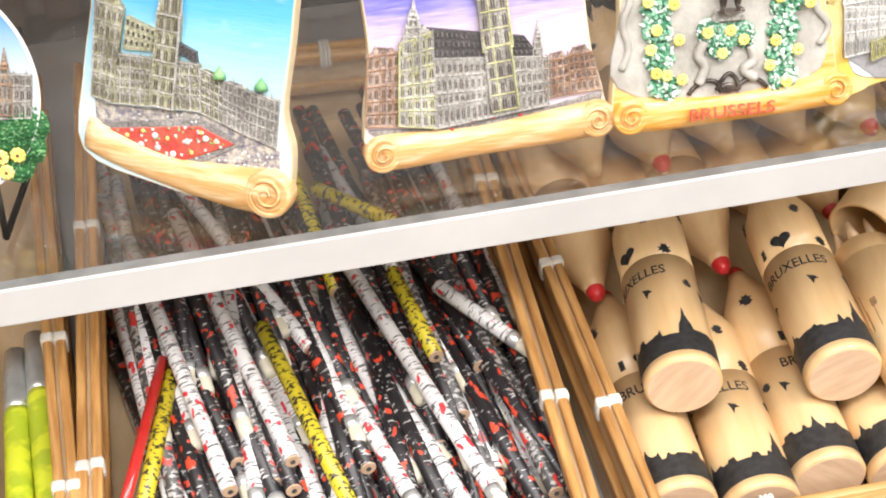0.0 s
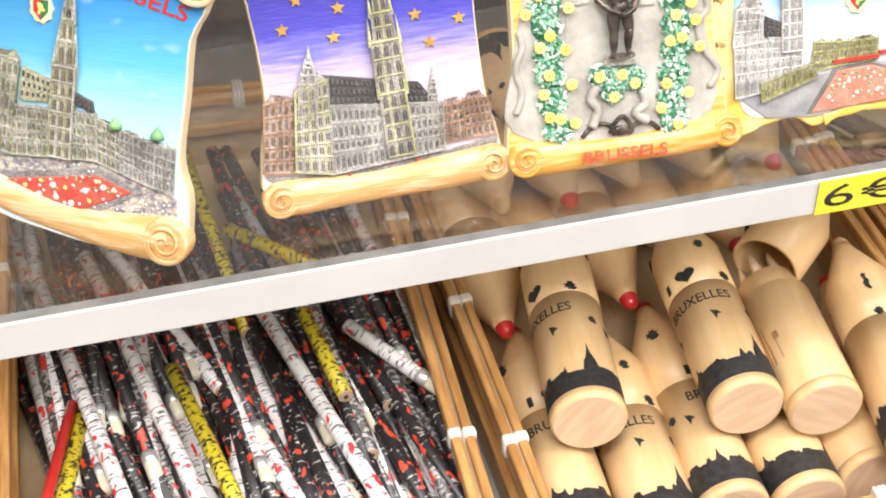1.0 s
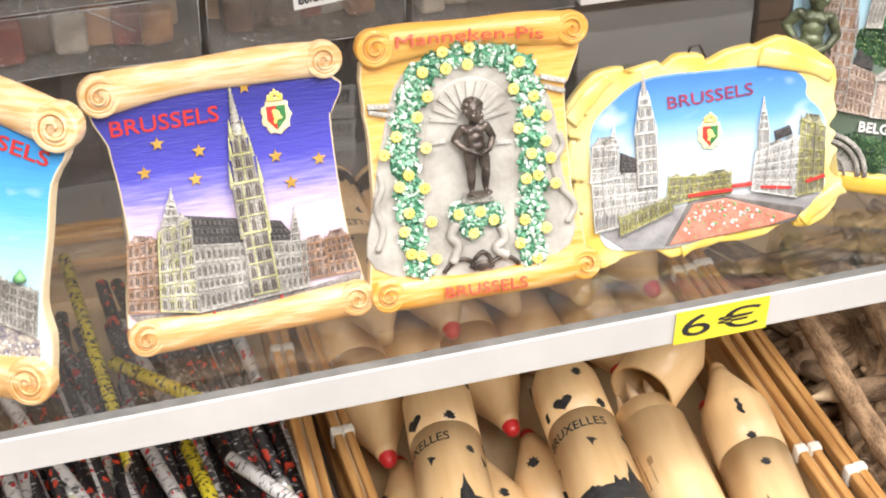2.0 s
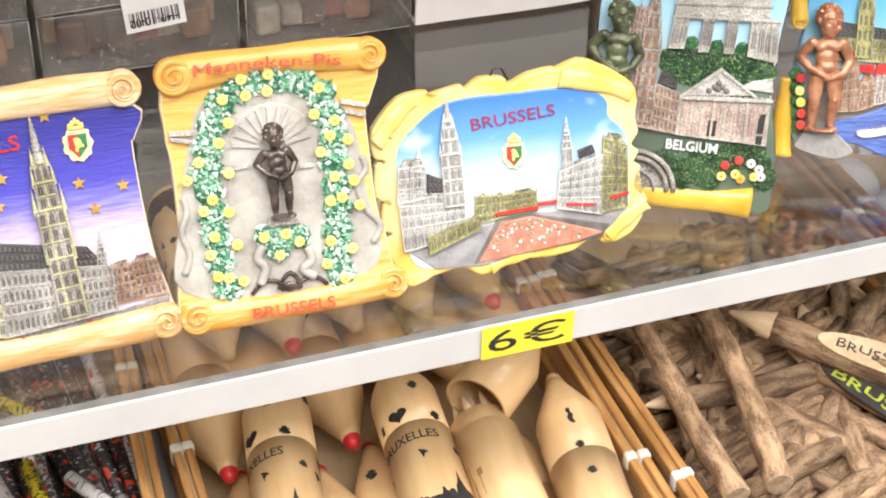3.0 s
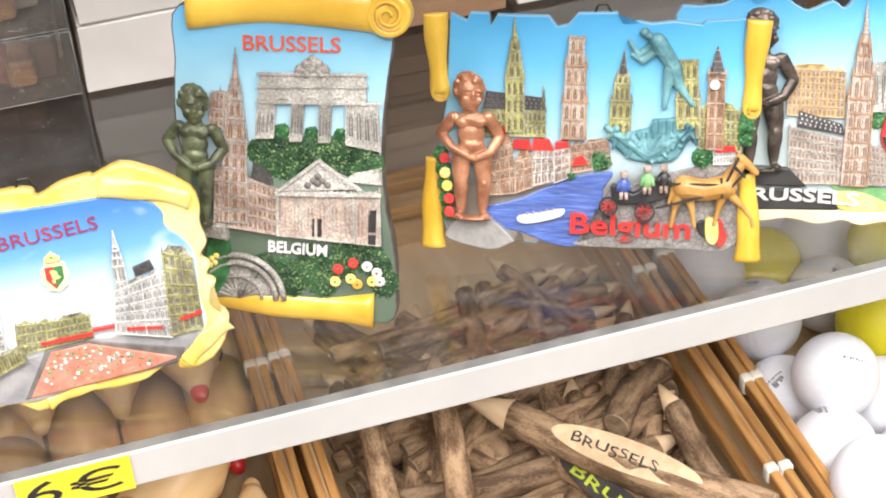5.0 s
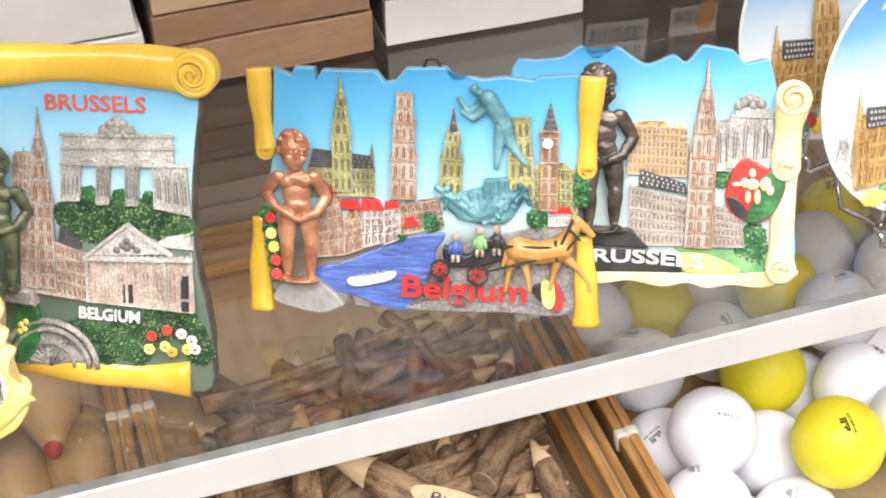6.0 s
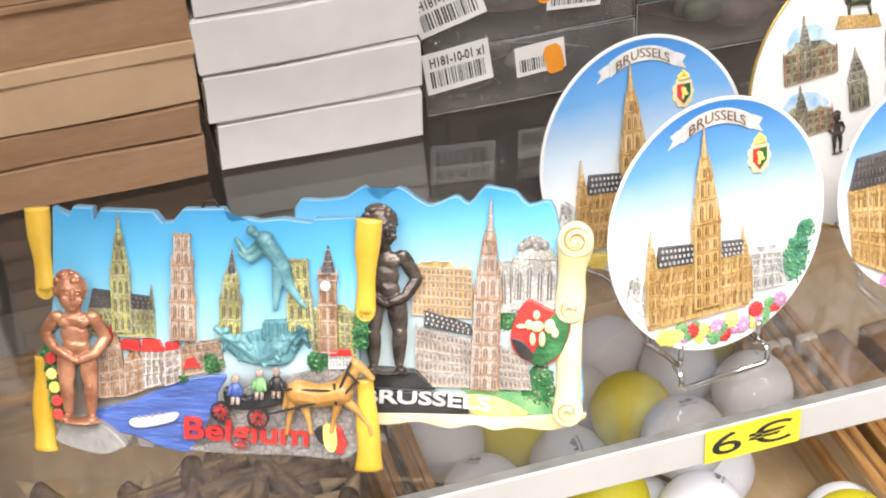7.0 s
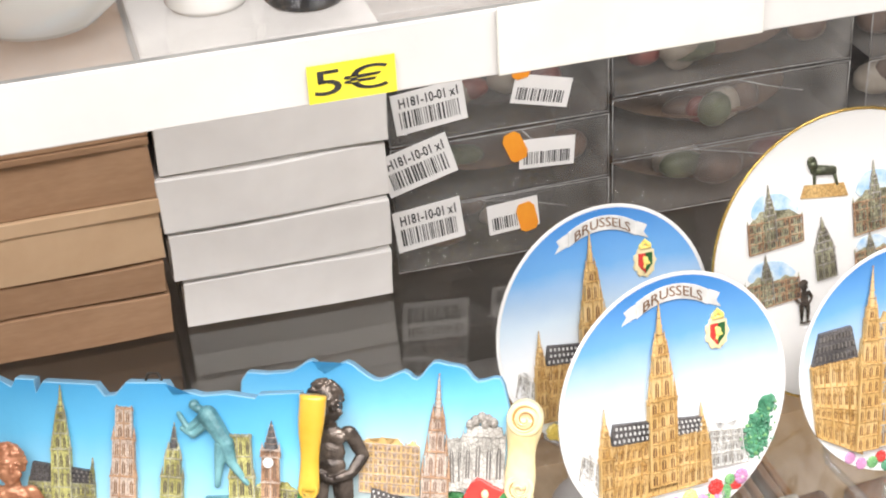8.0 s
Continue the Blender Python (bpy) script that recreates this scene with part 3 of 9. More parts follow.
pencil("YELLOW", False, 0.06).matrix_basis = lay(None, (0.095, 0.085, 0.848), 7, 1.0)
pencil("YELLOW", False, 0.056).matrix_basis = along_near((0.100, 0.170, 0.853), (0.061, 0.213, 0.853))
pencil("YELLOW", False, 0.085).matrix_basis = lay(None, (-0.043, 0.030, 0.842), -15, 0)
pencil("WHITE", True, 0.045).matrix_basis = Matrix.Translation((0.131, 0.090, 0.847)) @ Matrix.Rotation(radians(35), 4, "Z") @ Matrix.Rotation(radians(-84), 4, "X")
for x, y, yaw in ((-0.006, 0.03, 9), (0.022, 0.04, 10), (0.100, 0.005, 12)):
    copy_thing(stock[("WHITE", x * 1000 % 4 < 2)] if ("WHITE", x * 1000 % 4 < 2) in stock else stock[("WHITE", True)], lay(None, (x, y, 0.8465), yaw, 0.8, x * 9000))

# pens in the neighbouring basket
for k, (x, y, yaw, m) in enumerate(((-0.079, 0.02, 1, LIME_PEN), (-0.094, 0.015, -1, LIME_PEN), (-0.108, 0.03, 4, PENS), (-0.122, 0.02, -2, LIME_PEN), (-0.137, 0.03, 3, PENS), (-0.152, 0.02, 0, LIME_PEN))):
    ob = thing("pen", lay(None, (x, y - 0.016, 0.836 - 0.004 * (k % 2)), yaw), "lime and silver novelty pen lying in a basket" if m is LIME_PEN else "straw coloured novelty pen lying in a basket", "pen", "pens in the basket")
    bm = bmesh.new()
    lathe(bm, [(0.0052, 0), (0.0062, 0.002), (0.0064, 0.108), (0.0058, 0.112)], 14)
    part("barrel", bm, m, ob, "", True)
    bm = bmesh.new()
    lathe(bm, [(0.0059, 0.112), (0.0061, 0.116), (0.0057, 0.118), (0.0061, 0.122), (0.0057, 0.126), (0.006, 0.13), (0.0052, 0.15)], 14)
    part("collar", bm, FERRULE, ob, "ribbed silver collar", True)


# ---- turned wooden pencil tubes ----
TUBE_R = 0.0172


def wrap_flat(bm, r, phi0, z0):
    """Bends a flat drawing (x round the tube, y along it) onto a cylinder."""
    for v in bm.verts:
        a = phi0 + v.co.x / r
        rr = r + v.co.z
        v.co = (rr * math.cos(a), rr * math.sin(a), z0 + v.co.y)


def splash(bm, c, size, points=9, seed=0):
    r2 = random.Random(seed)
    slab(bm, [(c[0] + size * (1 if k % 2 else r2.uniform(0.45, 0.7)) * math.cos(k * math.pi / points), c[1] + size * (1 if k % 2 else r2.uniform(0.45, 0.7)) * math.sin(k * math.pi / points)) for k in range(2 * points)], 0.00005, 0.00016)


def heart(bm, c, s):
    pts = []
    for k in range(24):
        t = k * math.tau / 24
        pts.append((c[0] + s * math.sin(t) ** 3, c[1] + s * (0.81 * math.cos(t) - 0.31 * math.cos(2 * t) - 0.12 * math.cos(3 * t) - 0.06 * math.cos(4 * t))))
    slab(bm, pts, 0.00005, 0.00016)


def skyline(bm, r, z_top, seed):
    """A printed town skyline: a dark band round the tube with roofs and one spire."""
    r2 = random.Random(seed)
    n, heights = 120, []
    level = 0.006
    for k in range(n):
        if r2.random() < 0.35:
            level = r2.choice((0.0045, 0.006, 0.0075, 0.009, 0.0068))
        heights.append(level)
    for spot, tall in ((22, 0.021), (78, 0.019), (50, 0.012), (104, 0.013)):
        for d, f in ((0, 1.0), (1, 0.72), (-1, 0.72), (2, 0.6), (-2, 0.55), (3, 0.5), (-3, 0.5)):
            heights[(spot + d) % n] = max(heights[(spot + d) % n], tall * f)
    rows = []
    for k in range(n):
        a = k * math.tau / n
        rows.append([bm.verts.new((r * math.cos(a), r * math.sin(a), z)) for z in (0.0055, 0.0055 + heights[k] + 0.006)])
    for k in range(n):
        a, b = rows[k], rows[(k + 1) % n]
        bm.faces.new((a[0], b[0], b[1], a[1]))


def wooden_tube(m, opened=False, seed=0, printed_on=True, label="", red_tip=True):
    ob = thing("pencil_tube", m, label or "turned beech pencil tube with a printed black skyline", "pencil tube", "wooden pencil tubes in the basket")
    r = TUBE_R
    bm = bmesh.new()
    lathe(bm, [(r - 0.0012, 0), (r, 0.0012), (r, 0.0052), (r - 0.0003, 0.0054), (r, 0.0057), (r, 0.068)], 40)
    part("body", bm, BEECH, ob, "", True)
    bm = bmesh.new()
    lathe(bm, [(r - 0.0014, -0.0002), (r - 0.0014, 0.0004)], 40)
    part("end_disc", bm, BEECH_END, ob, "sawn end grain disc")
    if opened:
        bm = bmesh.new()
        lathe(bm, [(r, 0.068), (r - 0.0018, 0.0692), (r - 0.002, 0.079), (r - 0.0035, 0.0792), (r - 0.0037, 0.06)], 40, closed=False)
        part("neck", bm, BEECH, ob, "", True)
        for k in range(7):
            a = k * math.tau / 6
            q = Vector((0.0088 * math.cos(a), 0.0088 * math.sin(a), 0)) if k < 6 else Vector()
            bm = bmesh.new()
            lathe(bm, [(0.0036, 0.05), (0.0036, 0.080), (0.0011, 0.094), (0.0, 0.0965)], 10, m=Matrix.Translation(q))
            part("small_pencil", bm, PALE_WOOD, ob, "sharpened natural wood pencil", True)
    else:
        bm = bmesh.new()
        lathe(bm, [(r, 0.0684), (r, 0.100), (r - 0.0015, 0.105), (r - 0.0112, 0.128), (0.0048, 0.1325)], 40)
        part("cap", bm, BEECH, ob, "", True)
        bm = bmesh.new()
        lathe(bm, [(0.0048, 0.1325), (0.0042, 0.1355), (0.0028, 0.1380), (0.0, 0.1390)], 20, closed=False)
        part("tip", bm, TIP_RED if red_tip else BEECH, ob, "red lacquered point" if red_tip else "", True)
    if printed_on:
        bm = bmesh.new()
        skyline(bm, r + 0.00012, 0, seed)
        part("skyline_print", bm, INK, ob, "black printed town skyline")
        for phi in (0.0, math.pi):
            bm = text_mesh("BRUXELLES", 0.0, 0.012)
            for v in bm.verts:
                v.co = (v.co.x * 0.034, v.co.y * 0.0056, 0.00012)
            wrap_flat(bm, r, phi - 0.034 / r / 2, 0.055)
            part("lettering", bm, INK, ob, "BRUXELLES in black print")
            bm = text_mesh("I", 0.0, 0.02)
            for v in bm.verts:
                v.co = (v.co.x * 0.0026, v.co.y * 0.006, 0.00012)
            wrap_flat(bm, r, phi - 0.0125 / r, 0.071)
            part("lettering", bm, INK, ob)
            bm = bmesh.new()
            heart(bm, (0, 0.0035), 0.0052)
            for q, s in (((0.019, 0.0), 0.0034), ((-0.02, 0.03), 0.0036), ((0.012, 0.022), 0.003), ((0.026, -0.022), 0.0026)):
                splash(bm, q, s, 8, seed)
            wrap_flat(bm, r, phi, 0.0715)
            part("heart_print", bm, INK, ob, "black printed heart and stars")
            bm = bmesh.new()
            for q in ((0.006, -0.03), (-0.02, -0.03)):
                slab(bm, [(q[0], q[1]), (q[0] + 0.0012, q[1] + 0.003), (q[0] + 0.003, q[1] + 0.0032), (q[0] + 0.0014, q[1] + 0.0052), (q[0] - 0.0016, q[1] + 0.0066), (q[0] - 0.0006, q[1] + 0.003)], 0.00005, 0.00016)
            wrap_flat(bm, r, phi, 0.0715)
            part("figure_print", bm, INK, ob)
    return ob


def along(p0, p1, spin=0.0):
    p0, p1 = Vector(p0), Vector(p1)
    return Matrix.Translation(p0) @ (p1 - p0).to_track_quat("Z", "Y").to_matrix().to_4x4() @ Matrix.Rotation(radians(spin), 4, "Z")


tube_floor = 0.8215
for k, (x, y, dx, spin) in enumerate(((0.181, -0.006, 0.008, 100), (0.2155, -0.014, 0.012, 60), (0.2495, -0.006, 0.008, 130), (0.2845, -0.010, 0.006, 80), (0.319, -0.004, 0.004, 20), (0.3535, -0.012, 0.002, 110))):
    wooden_tube(along((x, y, tube_floor), (x + dx, y + 0.125, tube_floor + 0.002), spin), seed=k + 3, printed_on=k != 4)
for p0, p1, spin, sd in (((0.1925, 0.031, 0.858), (0.2135, 0.152, 0.858), 33, 11), ((0.2635, 0.022, 0.8565), (0.2765, 0.144, 0.8575), 58, 12)):
    wooden_tube(along(p0, p1, spin), seed=sd)
marked = wooden_tube(along((0.331, -0.018, 0.8535), (0.352, 0.104, 0.8555), 0), printed_on=False, label="beech pencil tube printed with a tiny figure and stars", red_tip=False)
inward = marked.matrix_basis.to_3x3().inverted() @ Vector((-0.25, -0.5, 0.8))
facing = math.atan2(inward.y, inward.x)
bm = bmesh.new()
skyline(bm, TUBE_R + 0.00012, 0, 14)
part("skyline_print", bm, INK, marked, "black printed town skyline")
bm = bmesh.new()
for q in ((0.0, 0.070), (0.0015, 0.052)):
    splash(bm, q, 0.0027, 8, 5)
slab(bm, [(-0.0012, 0.0865), (0.0004, 0.0845), (0.0016, 0.0850), (0.0008, 0.0880), (0.0016, 0.0905), (0.0004, 0.0930), (0.0010, 0.0950), (-0.0008, 0.0958), (-0.0016, 0.0940), (-0.0006, 0.0915), (-0.0018, 0.0890)], 0.00005, 0.00016)
wrap_flat(bm, TUBE_R, facing, 0.0)
part("figure_print", bm, INK, marked, "black printed figure and stars")
open_tube = wooden_tube(along((0.297, 0.012, 0.8565), (0.305, 0.110, 0.8595), 120), True, printed_on=False, label="opened beech tube with small pencils showing")
bm = bmesh.new()
for x0, x1, z0, z1 in ((-0.004, 0.004, 0.012, 0.034), (-0.0015, 0.0015, 0.034, 0.047), (-0.009, 0.009, 0.012, 0.024), (-0.011, -0.0085, 0.024, 0.03), (0.0085, 0.011, 0.024, 0.028)):
    for k in range(5):
        f = x0 + (x1 - x0) * k / 4
        box(bm, (f - 0.0002, z0, 0.00005), (f + 0.0002, z1, 0.00014))
    for k in range(4):
        f = z0 + (z1 - z0) * k / 3
        box(bm, (x0, f - 0.0002, 0.00005), (x1, f + 0.0002, 0.00014))
wrap_flat(bm, TUBE_R, -1.9, 0.012)
part("engraving", bm, mat("burnt_line", (0.33, 0.19, 0.09), None, 200, 0.7), open_tube, "burnt-in outline of a tower")
cap = thing("tube_cap", along((0.3035, 0.0965, 0.8685), (0.3490, 0.135, 0.8745), 0), "loose beech tube cap lying open end forward", "tube cap")
bm = bmesh.new()
lathe(bm, [(0.0146, 0.030), (0.0152, 0.0), (TUBE_R, 0.0), (TUBE_R, 0.034), (TUBE_R - 0.0105, 0.058), (0.0058, 0.062), (0.0, 0.0625)], 40, closed=False)
part("shell", bm, BEECH, cap, "", True)
# a dark brown disc deep in the cap paints the hollow's shade
bm = bmesh.new()
lathe(bm, [(0.0145, 0.0295), (0.0145, 0.0305)], 40)
part("bore", bm, mat("bore_shade_brown", (0.10, 0.06, 0.035), None, 100, 0.8), cap, "dark disc painted as the shade in the hollow")
# tubes laid the other way round, points to the front
for x, y, z, dx in ((0.182, 0.116, 0.836, 0.004), (0.2475, 0.120, 0.836, -0.002), (0.215, 0.152, 0.832, 0.004), (0.283, 0.150, 0.834, 0.0), (0.318, 0.148, 0.833, 0.003), (0.352, 0.150, 0.833, 0.0), (0.23, 0.165, 0.868, 0.0), (0.266, 0.172, 0.868, -0.003), (0.196, 0.17, 0.868, 0.003), (0.304, 0.17, 0.868, 0.003), (0.342, 0.168, 0.868, 0.0)):
    wooden_tube(along((x + dx, y + 0.138, z + 0.004), (x, y, z), 40), printed_on=z > 0.86, seed=int(x * 1000), label="beech pencil tube with its red point forward" if z < 0.86 or x in (0.23, 0.342) else "beech pencil tube with a bare wooden point forward", red_tip=z < 0.86 or x in (0.23, 0.342))


# ---- twig pencils ----
def twig(m, length, r, seed, black=False, blunt=False, lettered=False):
    r2 = random.Random(seed)
    ob = thing("twig_pencil", m, "bark-covered twig pencil with a blackened lettered face" if black else ("thick twig pencil with a pale cut lettered face" if lettered else "rough bark-covered twig pencil"), "twig pencil", "twig pencils in the basket")
    n, seg = 14, 14
    bx, by = r2.uniform(-0.004, 0.004), r2.uniform(-0.003, 0.003)
    bm = bmesh.new()
    rings = []
    for k in range(n + 1):
        s = k / n
        rr = r * (1.06 - 0.16 * s)
        cx, cy = bx * math.sin(s * math.pi), by * math.sin(s * math.pi * 1.3)
        ring = []
        for j in range(seg):
            a = j * math.tau / seg
            q = rr * (1 + 0.10 * noise.noise(Vector((math.cos(a) * 1.3 + seed, math.sin(a) * 1.3, s * 7))) + 0.05 * r2.uniform(-1, 1))
            ring.append(bm.verts.new((cx + q * math.cos(a), cy + q * math.sin(a), s * length)))
        rings.append(ring)
    for a, b in zip(rings, rings[1:]):
        for j in range(seg):
            bm.faces.new((a[j], a[(j + 1) % seg], b[(j + 1) % seg], b[j]))
    bm.faces.new(rings[0][::-1])
    bm.faces.new(rings[-1])
    part("bark", bm, BARK, ob, "", True)
    bm = bmesh.new()
    if blunt:
        lathe(bm, [(r * 0.8, length), (r * 0.8, length + 0.0008)], 14)
        part("cut_end", bm, TWIG_END, ob)
    else:
        lathe(bm, [(r * 0.88, length - 0.0005), (r * 0.15, length + r * 2.6), (0, length + r * 2.7)], 14)
        part("sharpened_point", bm, PALE_WOOD, ob, "pale sharpened wood", True)
    bm = bmesh.new()
    lathe(bm, [(r * 0.9, -0.0007), (r * 0.95, 0)], 14)
    part("cut_end", bm, TWIG_END, ob)
    return ob


rng = random.Random(21)
for i in range(230):
    layer = i % 4
    yaw = rng.choice((-74, -70, -80, -62, -76, -84, -35, 28, -15, -68)) + rng.uniform(-8, 8)
    length = rng.uniform(0.10, 0.145)
    c = Vector((rng.uniform(0.43, 0.545), rng.uniform(-0.005, 0.225), 0.810 + 0.0088 * layer))
    d = Vector((-math.sin(radians(yaw)), math.cos(radians(yaw)), rng.uniform(-0.06, 0.06))).normalized()
    a, b = c - d * length / 2, c + d * length / 2
    if min(a.x, b.x) < 0.400 or max(a.x, b.x) > 0.574 or min(a.y, b.y) < -0.032 or max(a.y, b.y) > 0.257:
        continue
    twig(along(a, b, rng.uniform(0, 360)), length, rng.uniform(0.0048, 0.0066), i, blunt=rng.random() < 0.4)
twig(along((0.4040, 0.008, 0.8570), (0.4168, 0.145, 0.8580)), 0.138, 0.0063, 101, blunt=True)
twig(along((0.4250, 0.006, 0.8600), (0.4595, 0.172, 0.8620)), 0.146, 0.0070, 102)
twig(along((0.4985, 0.0888, 0.8455), (0.4025, 0.0919, 0.8455)), 0.083, 0.0072, 103)
twig(along((0.5300, 0.1020, 0.848), (0.5640, 0.1300, 0.850)), 0.046, 0.0074, 104, blunt=True)
twig(along((0.5640, 0.030, 0.843), (0.5593, 0.1164, 0.850)), 0.072, 0.0068, 105)
twig(along((0.4804, 0.0527, 0.836), (0.5079, 0.0758, 0.837)), 0.060, 0.0070, 106, blunt=True)


def twig_up(p0, p1, length, r, seed, word, black, mid, la):
    """A twig whose cut and lettered face looks up to the front; mid, la: the face's middle and half length."""
    z = (Vector(p1) - Vector(p0)).normalized()
    up = Vector((-0.25, -0.55, 0.8))
    n = (up - z * up.dot(z)).normalized()
    y = z
    x = y.cross(n)
    # the tube's own axes: x across, y along the drawing, z outwards; its length runs along y
    rot = Matrix((x, y, n)).transposed().to_4x4()
    swap = Matrix(((1, 0, 0, 0), (0, 0, -1, 0), (0, 1, 0, 0), (0, 0, 0, 1)))
    ob = twig(Matrix.Translation(p0) @ rot @ swap.inverted(), length, r, seed, black, lettered=True)
    wa = r * 0.82
    bm = bmesh.new()
    slab(bm, [(wa * math.cos(k * math.tau / 36), mid + la * math.sin(k * math.tau / 36)) for k in range(36)], r * 0.6, r * 1.06, 0.0004)
    part("cut_face", bm, CHARRED if black else PALE_WOOD, ob, "blackened flat face" if black else "smooth pale cut face", at=swap)
    bm = text_mesh(word, 0.3, 0.01 if black else 0.0)
    for v in bm.verts:
        s, h, q = v.co
        v.co = (wa * (0.85 if black else 0.62) * (h - 0.5) * (1 + 0.12 * math.sin(s * 17)) + 0.0006 * math.sin(s * 23), mid - (s - (0.5 if black else 0.62)) * la * (1.6 if black else 1.15), r * 1.06 + 0.0002 + q * 0.0004)
    part("lettering", bm, LIME_INK if black else INK, ob, "BRUSSELS written by hand", at=swap)
    return ob


twig_up((0.5665, 0.0135, 0.8625), (0.462, 0.1285, 0.8645), 0.130, 0.0094, 201, "BRUSSELS", False, 0.068, 0.0375)
twig_up((0.5385, -0.008, 0.8465), (0.4965, 0.088, 0.8485), 0.104, 0.0078, 202, "BRUSSELS", True, 0.058, 0.044)
twig_up((0.4480, 0.085, 0.8290), (0.5150, 0.105, 0.8310), 0.080, 0.0070, 203, "BRUSSELS", True, 0.036, 0.026)

# ---- golf balls ----
def dimpled(name, a, b):
    m = mat(name, a, b, 30, 0.5, random_tint=0.04)
    n, l = m.node_tree.nodes, m.node_tree.links
    vor, bp, rp, tc = n.new("ShaderNodeTexVoronoi"), n.new("ShaderNodeBump"), n.new("ShaderNodeValToRGB"), n.new("ShaderNodeTexCoord")
    vor.inputs["Scale"].default_value, vor.inputs["Randomness"].default_value = 230.0, 0.35
    rp.color_ramp.elements[0].position, rp.color_ramp.elements[1].position = 0.0, 0.42
    l.new(tc.outputs["Object"], vor.inputs["Vector"])
    l.new(vor.outputs["Distance"], rp.inputs[0])
    l.new(rp.outputs[0], bp.inputs["Height"])
    bp.inputs["Strength"].default_value, bp.inputs["Distance"].default_value = 0.3, 0.0006
    l.new(bp.outputs[0], n["Principled BSDF"].inputs["Normal"])
    return m


BALL_WHITE = dimpled("white_golf_ball", (0.87, 0.885, 0.95), (0.82, 0.835, 0.91))
BALL_YELLOW = dimpled("yellow_golf_ball", (0.80, 0.72, 0.04), (0.74, 0.65, 0.02))
BALL_R = 0.02135
STAMP_INK = mat("worn_grey_ink", (0.10, 0.10, 0.11), (0.34, 0.34, 0.35), 900, 0.6)


def golf_ball(m, yellow, stamp):
    ob = thing("golf_ball", m, "yellow dimpled golf ball in a basket" if yellow else "white dimpled golf ball in a basket", "golf ball", "golf balls in the basket")
    bm = bmesh.new()
    bmesh.ops.create_icosphere(bm, subdivisions=4, radius=BALL_R)
    part("shell", bm, BALL_YELLOW if yellow else BALL_WHITE, ob, "", True)
    if stamp:
        r2 = random.Random(stamp)
        bm = bmesh.new()
        for k in range(7):
            h = r2.uniform(0.0009, 0.0015)
            box(bm, (-0.005 + k * 0.0015, -h / 2, 0), (-0.005 + k * 0.0015 + r2.uniform(0.0006, 0.0011), h / 2, 0.0001))
        if stamp % 2:
            for k in range(5):
                box(bm, (-0.0035 + k * 0.0014, 0.0016, 0), (-0.0024 + k * 0.0014, 0.0016 + r2.uniform(0.0008, 0.0035), 0.0001))
        bmesh.ops.subdivide_edges(bm, edges=bm.edges[:], cuts=1)
        for v in bm.verts:
            q = Vector((v.co.x, v.co.y, 0))
            v.co = Vector((v.co.x, v.co.y, math.sqrt(max(BALL_R**2 - q.length_squared, 0)))) .normalized() * (BALL_R + 0.00012)
        part("stamp", bm, STAMP_INK, ob, "worn dark printed stamp")
    return ob


rng = random.Random(5)
ball_stock = {}


def place_ball(p, yellow, stamp):
    turn = Euler((rng.uniform(-0.9, 0.2) + 0.5, rng.uniform(-0.5, 0.5), rng.uniform(0, 6.28))).to_matrix().to_4x4()
    m = Matrix.Translation(p) @ turn
    key = (yellow, stamp)
    if key in ball_stock:
        copy_thing(ball_stock[key], m)
    else:
        ball_stock[key] = golf_ball(m, *key)


HEAP = [(0.6395, 0.0905, 0.8555, 0), (0.6682, 0.0879, 0.8336, 0), (0.6830, 0.1265, 0.8490, 1), (0.6863, 0.0574, 0.8634, 1), (0.6288, 0.1501, 0.8479, 0), (0.7509, 0.1494, 0.8281, 0), (0.7047, 0.1319, 0.8255, 0), (0.7216, 0.1013, 0.8494, 0), (0.6258, 0.1142, 0.8255, 0), (0.6229, 0.0584, 0.8399, 0),
        (0.6623, 0.0459, 0.8304, 0), (0.7285, 0.0609, 0.8604, 0), (0.6236, 0.2052, 0.8391, 0), (0.6631, 0.2146, 0.8270, 1), (0.6832, 0.1773, 0.8283, 0), (0.7177, 0.1794, 0.8528, 1), (0.7297, 0.1403, 0.8639, 0), (0.7641, 0.2252, 0.8341, 0), (0.7038, 0.2265, 0.8275, 0), (0.7860, 0.1790, 0.8480, 0), (0.7760, 0.0560, 0.8600, 1)]
laid = []
for x, y, z, yl in HEAP:
    place_ball((x, y, z), yl, rng.choice((0, 1, 2, 3)))
    laid.append(Vector((x, y, z)))
for z in (0.8258, 0.857):
    for j in range(16):
        for i in range(10):
            q = Vector((0.6225 + 0.0192 * i, -0.018 + 0.0186 * j, z))
            if q.y < (0.285 if z < 0.85 else 0.03) and min((q - o).length for o in laid) > 0.0418:
                place_ball(q, len(laid) % 6 == 3, rng.choice((0, 0, 1, 2)))
                laid.append(q)

# dark wrapped goods in the last basket
for k in range(4):
    ob = thing("wrapped_packet", pose(0.85 + 0.045 * k, 0.12, 0.805, 0, 0, rng.uniform(-6, 6)), "dark brown wrapped packet standing in a basket", "packet", "packets in the basket")
    bm = bmesh.new()
    box(bm, (-0.018, -0.1, 0), (0.018, 0.1, 0.036), 0.003)
    part("wrapper", bm, BROWN_GOODS, ob)


